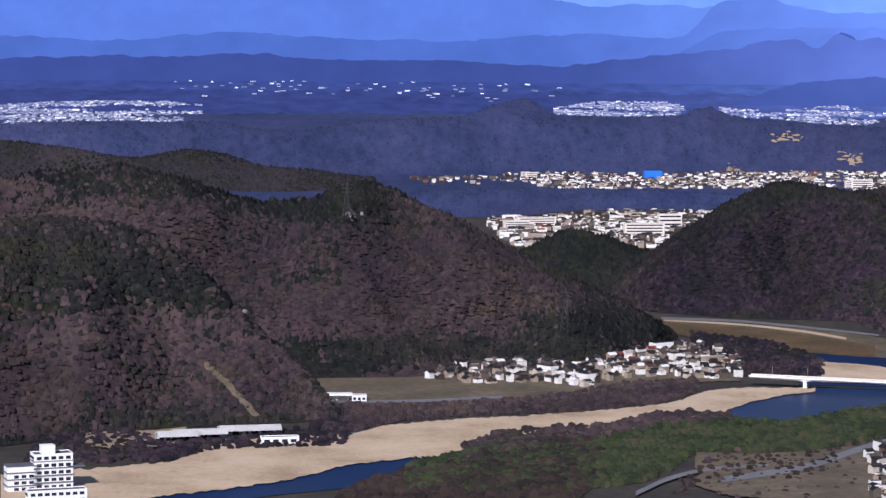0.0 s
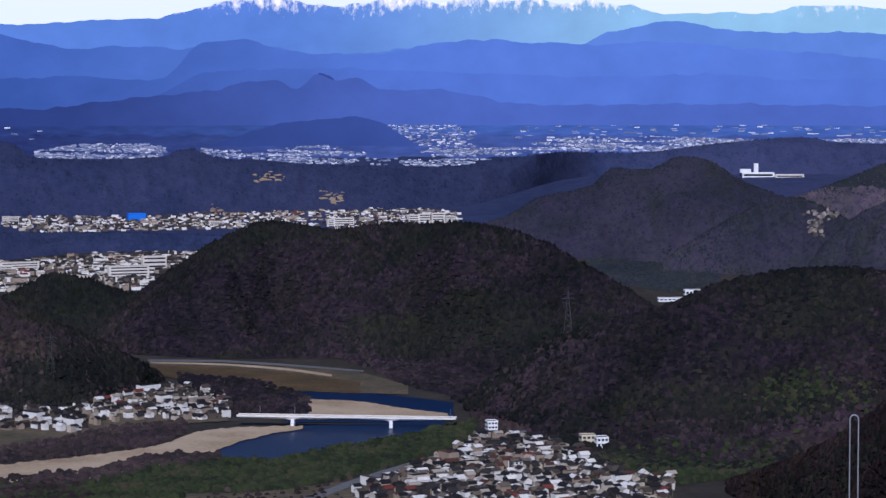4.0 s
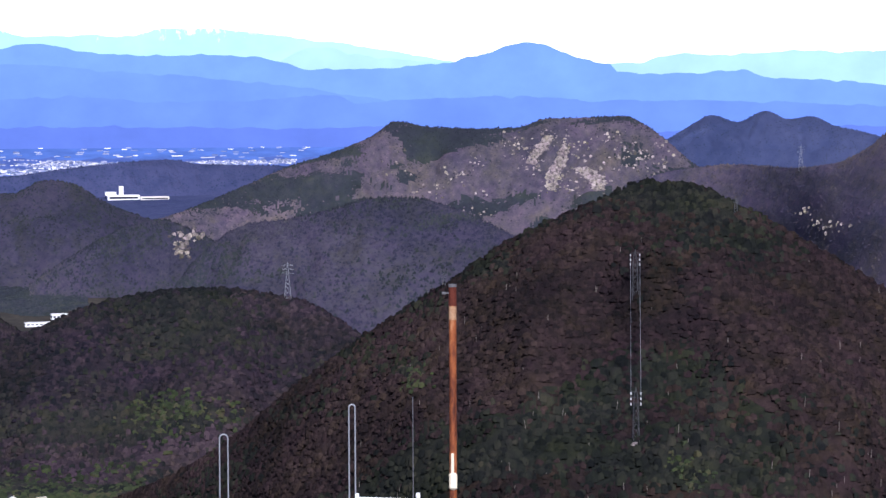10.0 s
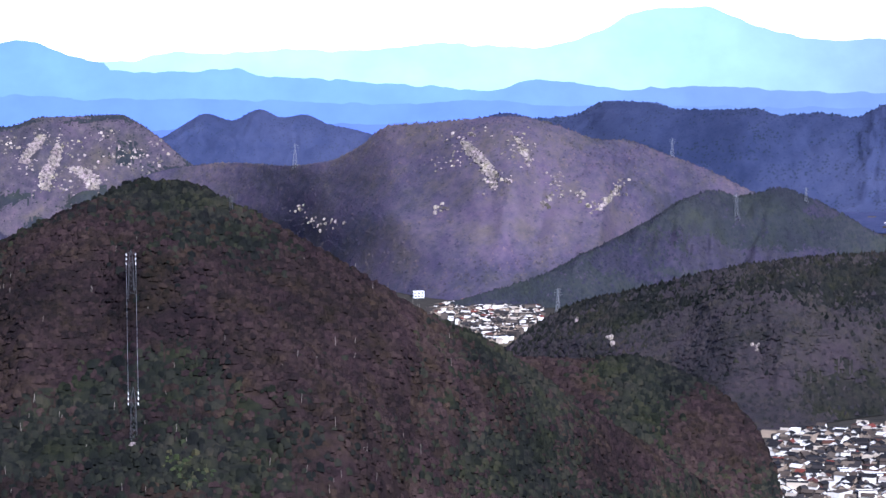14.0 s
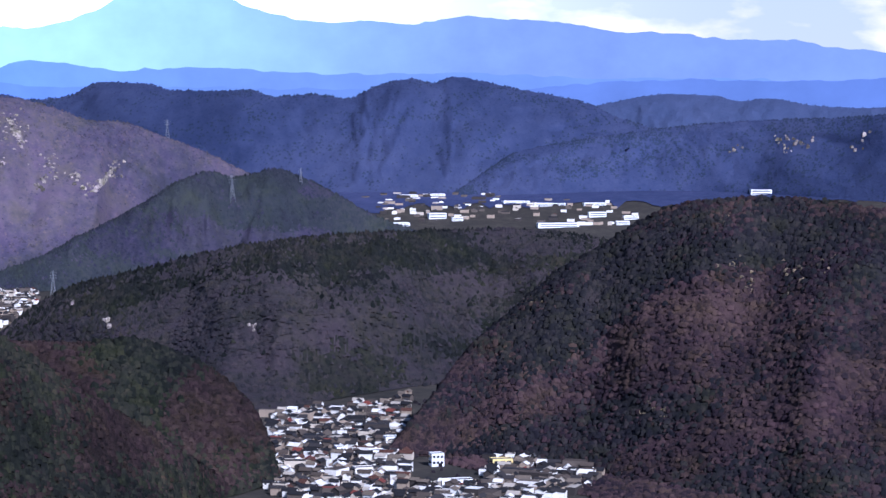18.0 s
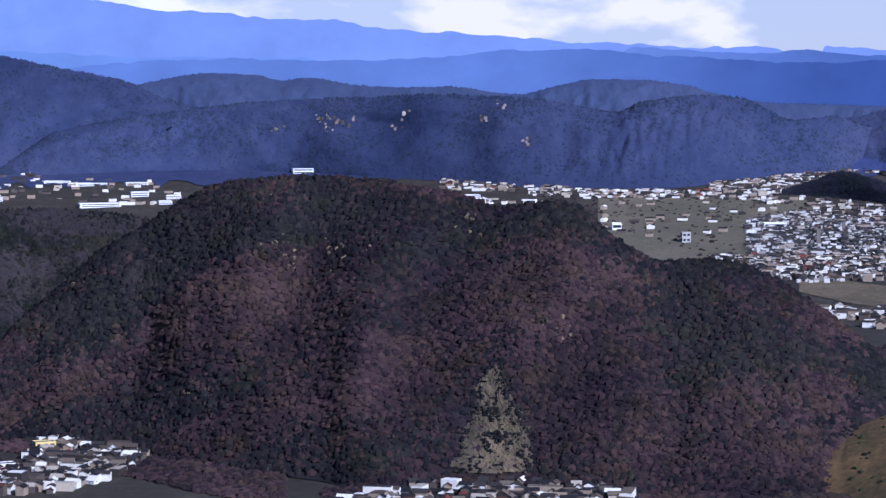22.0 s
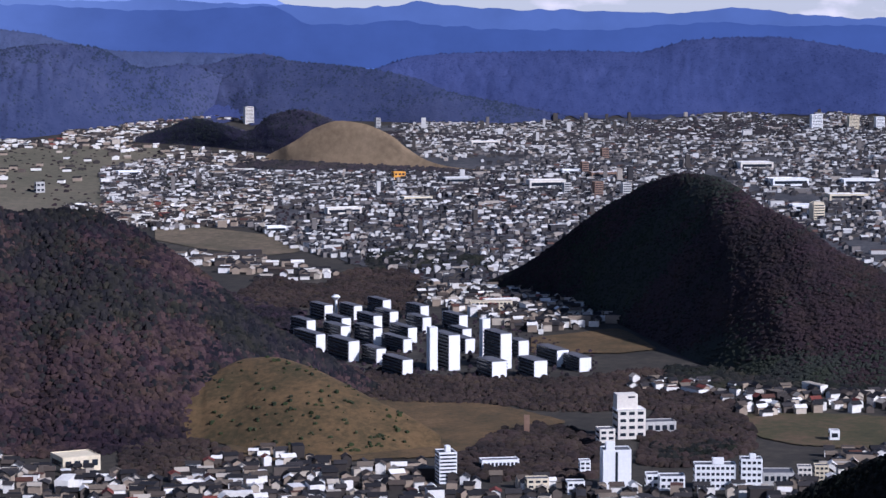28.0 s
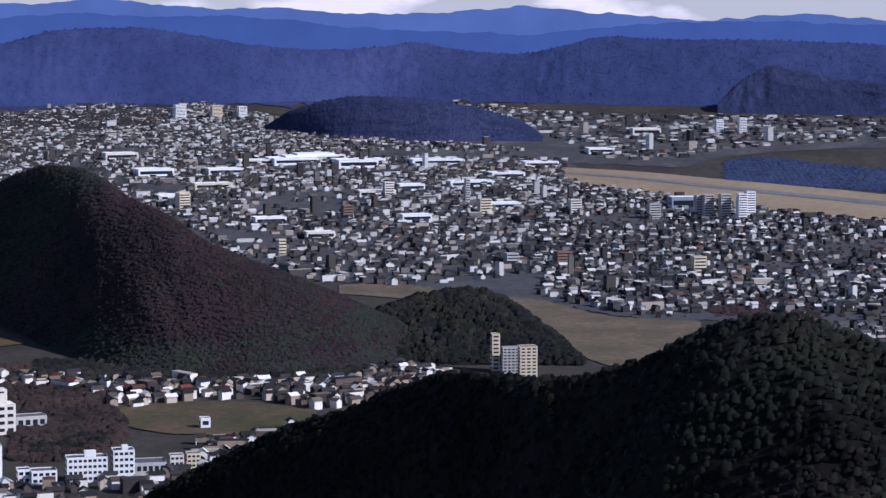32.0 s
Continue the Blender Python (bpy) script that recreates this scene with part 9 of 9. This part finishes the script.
for hill_name, label, left, right, stone, proud, seed, shrubs in CRAGS:
    crag(hill_name, label, left, right, {"crag": M_CRAG, "rock": M_ROCK, "earth": M_FIELD}[stone], proud, seed, shrubs)
outcrop("crag_hill", [(49.43, -5.15), (49.55, -5.02), (49.74, -4.84), (55.11, -4.49), (55.24, -4.68), (55.99, -4.31), (54.37, -4.8), (58.23, -3.93), (58.11, -3.74), (53.87, -4.37), (53.69, -3.44), (59.99, -6.16), (60.25, -6.41), (52.06, -7.58), (52.25, -7.64)], "small pale rocks on the wooded hill", 12, 1.8, 0.15, 207, M_CRAG)
outcrop("south_ridge", [(54.87, -1.6), (55.05, -1.7), (55.3, -1.7), (55.49, -1.63), (56.48, -1.82), (56.73, -1.51), (53.88, -1.82), (59.35, -2.12), (54.99, -1.88), (58.84, -1.31), (58.47, -1.62)], "pale rock bands on the dark ridge", 6, 5, 0.08, 208)
outcrop("town_ridge", [(7.29, -2.44), (7.54, -2.41), (7.79, -2.46), (8.72, -2.82), (8.85, -2.87), (9.01, -2.89), (9.13, -2.85), (6.31, -3.07)], "bare tan earth cut into the low ridge", 9, 6.5, 0.07, 212, M_AIRGRASS, 0.5)
outcrop("river_hill", [(-4.44, -6.43), (-4.39, -6.56), (-2.05, -4.19), (-1.99, -4.25)], "small pale rock on the brown hill", 7, 2.6, 0.05, 209)
outcrop("valley_slope", [(40.07, -5.6), (40.13, -5.72), (39.33, -5.16), (43.31, -5.74)], "small pale rocks above the village", 6, 2.4, 0.05, 211)

# On the mountain top, just below the lookout: a rusted pole, two bent pipe loops and a low rail.
POST = 42.0


def upright(be):
    """The foot of a thing of the lookout that is seen in the direction be, and the height of that direction."""
    p = spot(be[0], POST)
    return Vector((p[0], p[1], 298.4)), EYE.z + POST * math.tan(radians(be[1])) - 298.4


def pipe(points, r, segments=12):
    cu = bpy.data.curves.new("pipe", "CURVE")
    cu.dimensions, cu.bevel_depth, cu.bevel_resolution, cu.use_fill_caps = "3D", r, 3, True
    sp = cu.splines.new("POLY")
    sp.points.add(len(points) - 1)
    for q, p in zip(sp.points, points):
        q.co = (*p, 1)
    ob = bpy.data.objects.new("tmp", cu)
    me = bpy.data.meshes.new_from_object(ob)
    bm = bmesh.new()
    bm.from_mesh(me)
    bpy.data.objects.remove(ob)
    return bm


foot, top = upright((25.49, -4.3))
pole = new("rusted_pole")
tagged(pole, "tall rusted steel pole with flaking orange paint", "pole")
part("pipe", pipe([(0, 0, 0), (0, 0, top - 0.35)], 0.062), M_RUST, pole)
part("upper_pipe", pipe([(0, 0, top - 0.35), (0, 0, top - 0.05)], 0.066), M_DARKRUST, pole, "dark red top section")
part("band", pipe([(0, 0, top - 0.58), (0, 0, top - 0.36)], 0.0635), M_PRIMER, pole, "pale primer band")
part("cap", pipe([(0, 0, top - 0.045), (0, 0, top)], 0.069), M_SHADECONC, pole)
part("floodlight", join(block(-0.14, 0, top - 0.17, 0.07, 0.06, 0.045, 0.01), block(-0.08, 0, top - 0.155, 0.1, 0.02, 0.02)), M_SHADECONC, pole)
part("wrapping", join(block(0.0, -0.05, top - 3.35, 0.13, 0.1, 0.28, 0.03), block(-0.01, -0.06, top - 3.1, 0.05, 0.05, 0.35, 0.015)), M_CREAM, pole, "torn white plastic sheet tied round the pole")
pole.matrix_basis = Matrix.Translation(foot) @ Matrix.Rotation(radians(-(25.49, -4.3)[0]), 4, "Z")
for be, w, r in (((20.41, -7.56), 0.135, 0.012), ((23.25, -6.94), 0.10, 0.013)):
    foot, top = upright(be)
    loop = new("pipe_loop")
    tagged(loop, "upright loop of bent galvanised pipe", "pipe loop", "pipe loops")
    arch = [(w / 2 * math.cos(a), 0, top - w / 2 + w / 2 * math.sin(a)) for a in np.linspace(0, math.pi, 12)]
    part("bend", pipe(arch, r), M_STEEL, loop)
    for sx in (-1, 1):
        part("leg", pipe([(sx * w / 2, 0, 0), (sx * w / 2, 0, top - w / 2)], r), M_STEEL, loop)
    loop.matrix_basis = Matrix.Translation(foot) @ Matrix.Rotation(radians(-be[0]), 4, "Z")
foot, top = upright((23.35, -8.98))
far_foot, _ = upright((24.71, -8.96))
rail = new("low_rail")
tagged(rail, "low white pipe rail on short posts", "rail")
run = (far_foot - foot).length
part("pipe", pipe([(0, 0, top), (run, 0, top - 0.04)], 0.014), M_WHITE, rail)
for x in (0.0, run):
    part("post", pipe([(x, 0, 0), (x, 0, top + 0.07)], 0.035), M_WHITE, rail)
rail.matrix_basis = Matrix.Translation(foot) @ Matrix.Rotation(math.atan2((far_foot - foot).y, (far_foot - foot).x), 4, "Z")
foot, top = upright((24.6, -6.78))
wand = new("thin_rod")
tagged(wand, "thin dark upright rod", "rod")
part("rod", pipe([(0, 0, 0), (0, 0, top)], 0.006), M_DARKROOF, wand)
wand.matrix_basis = Matrix.Translation(foot)
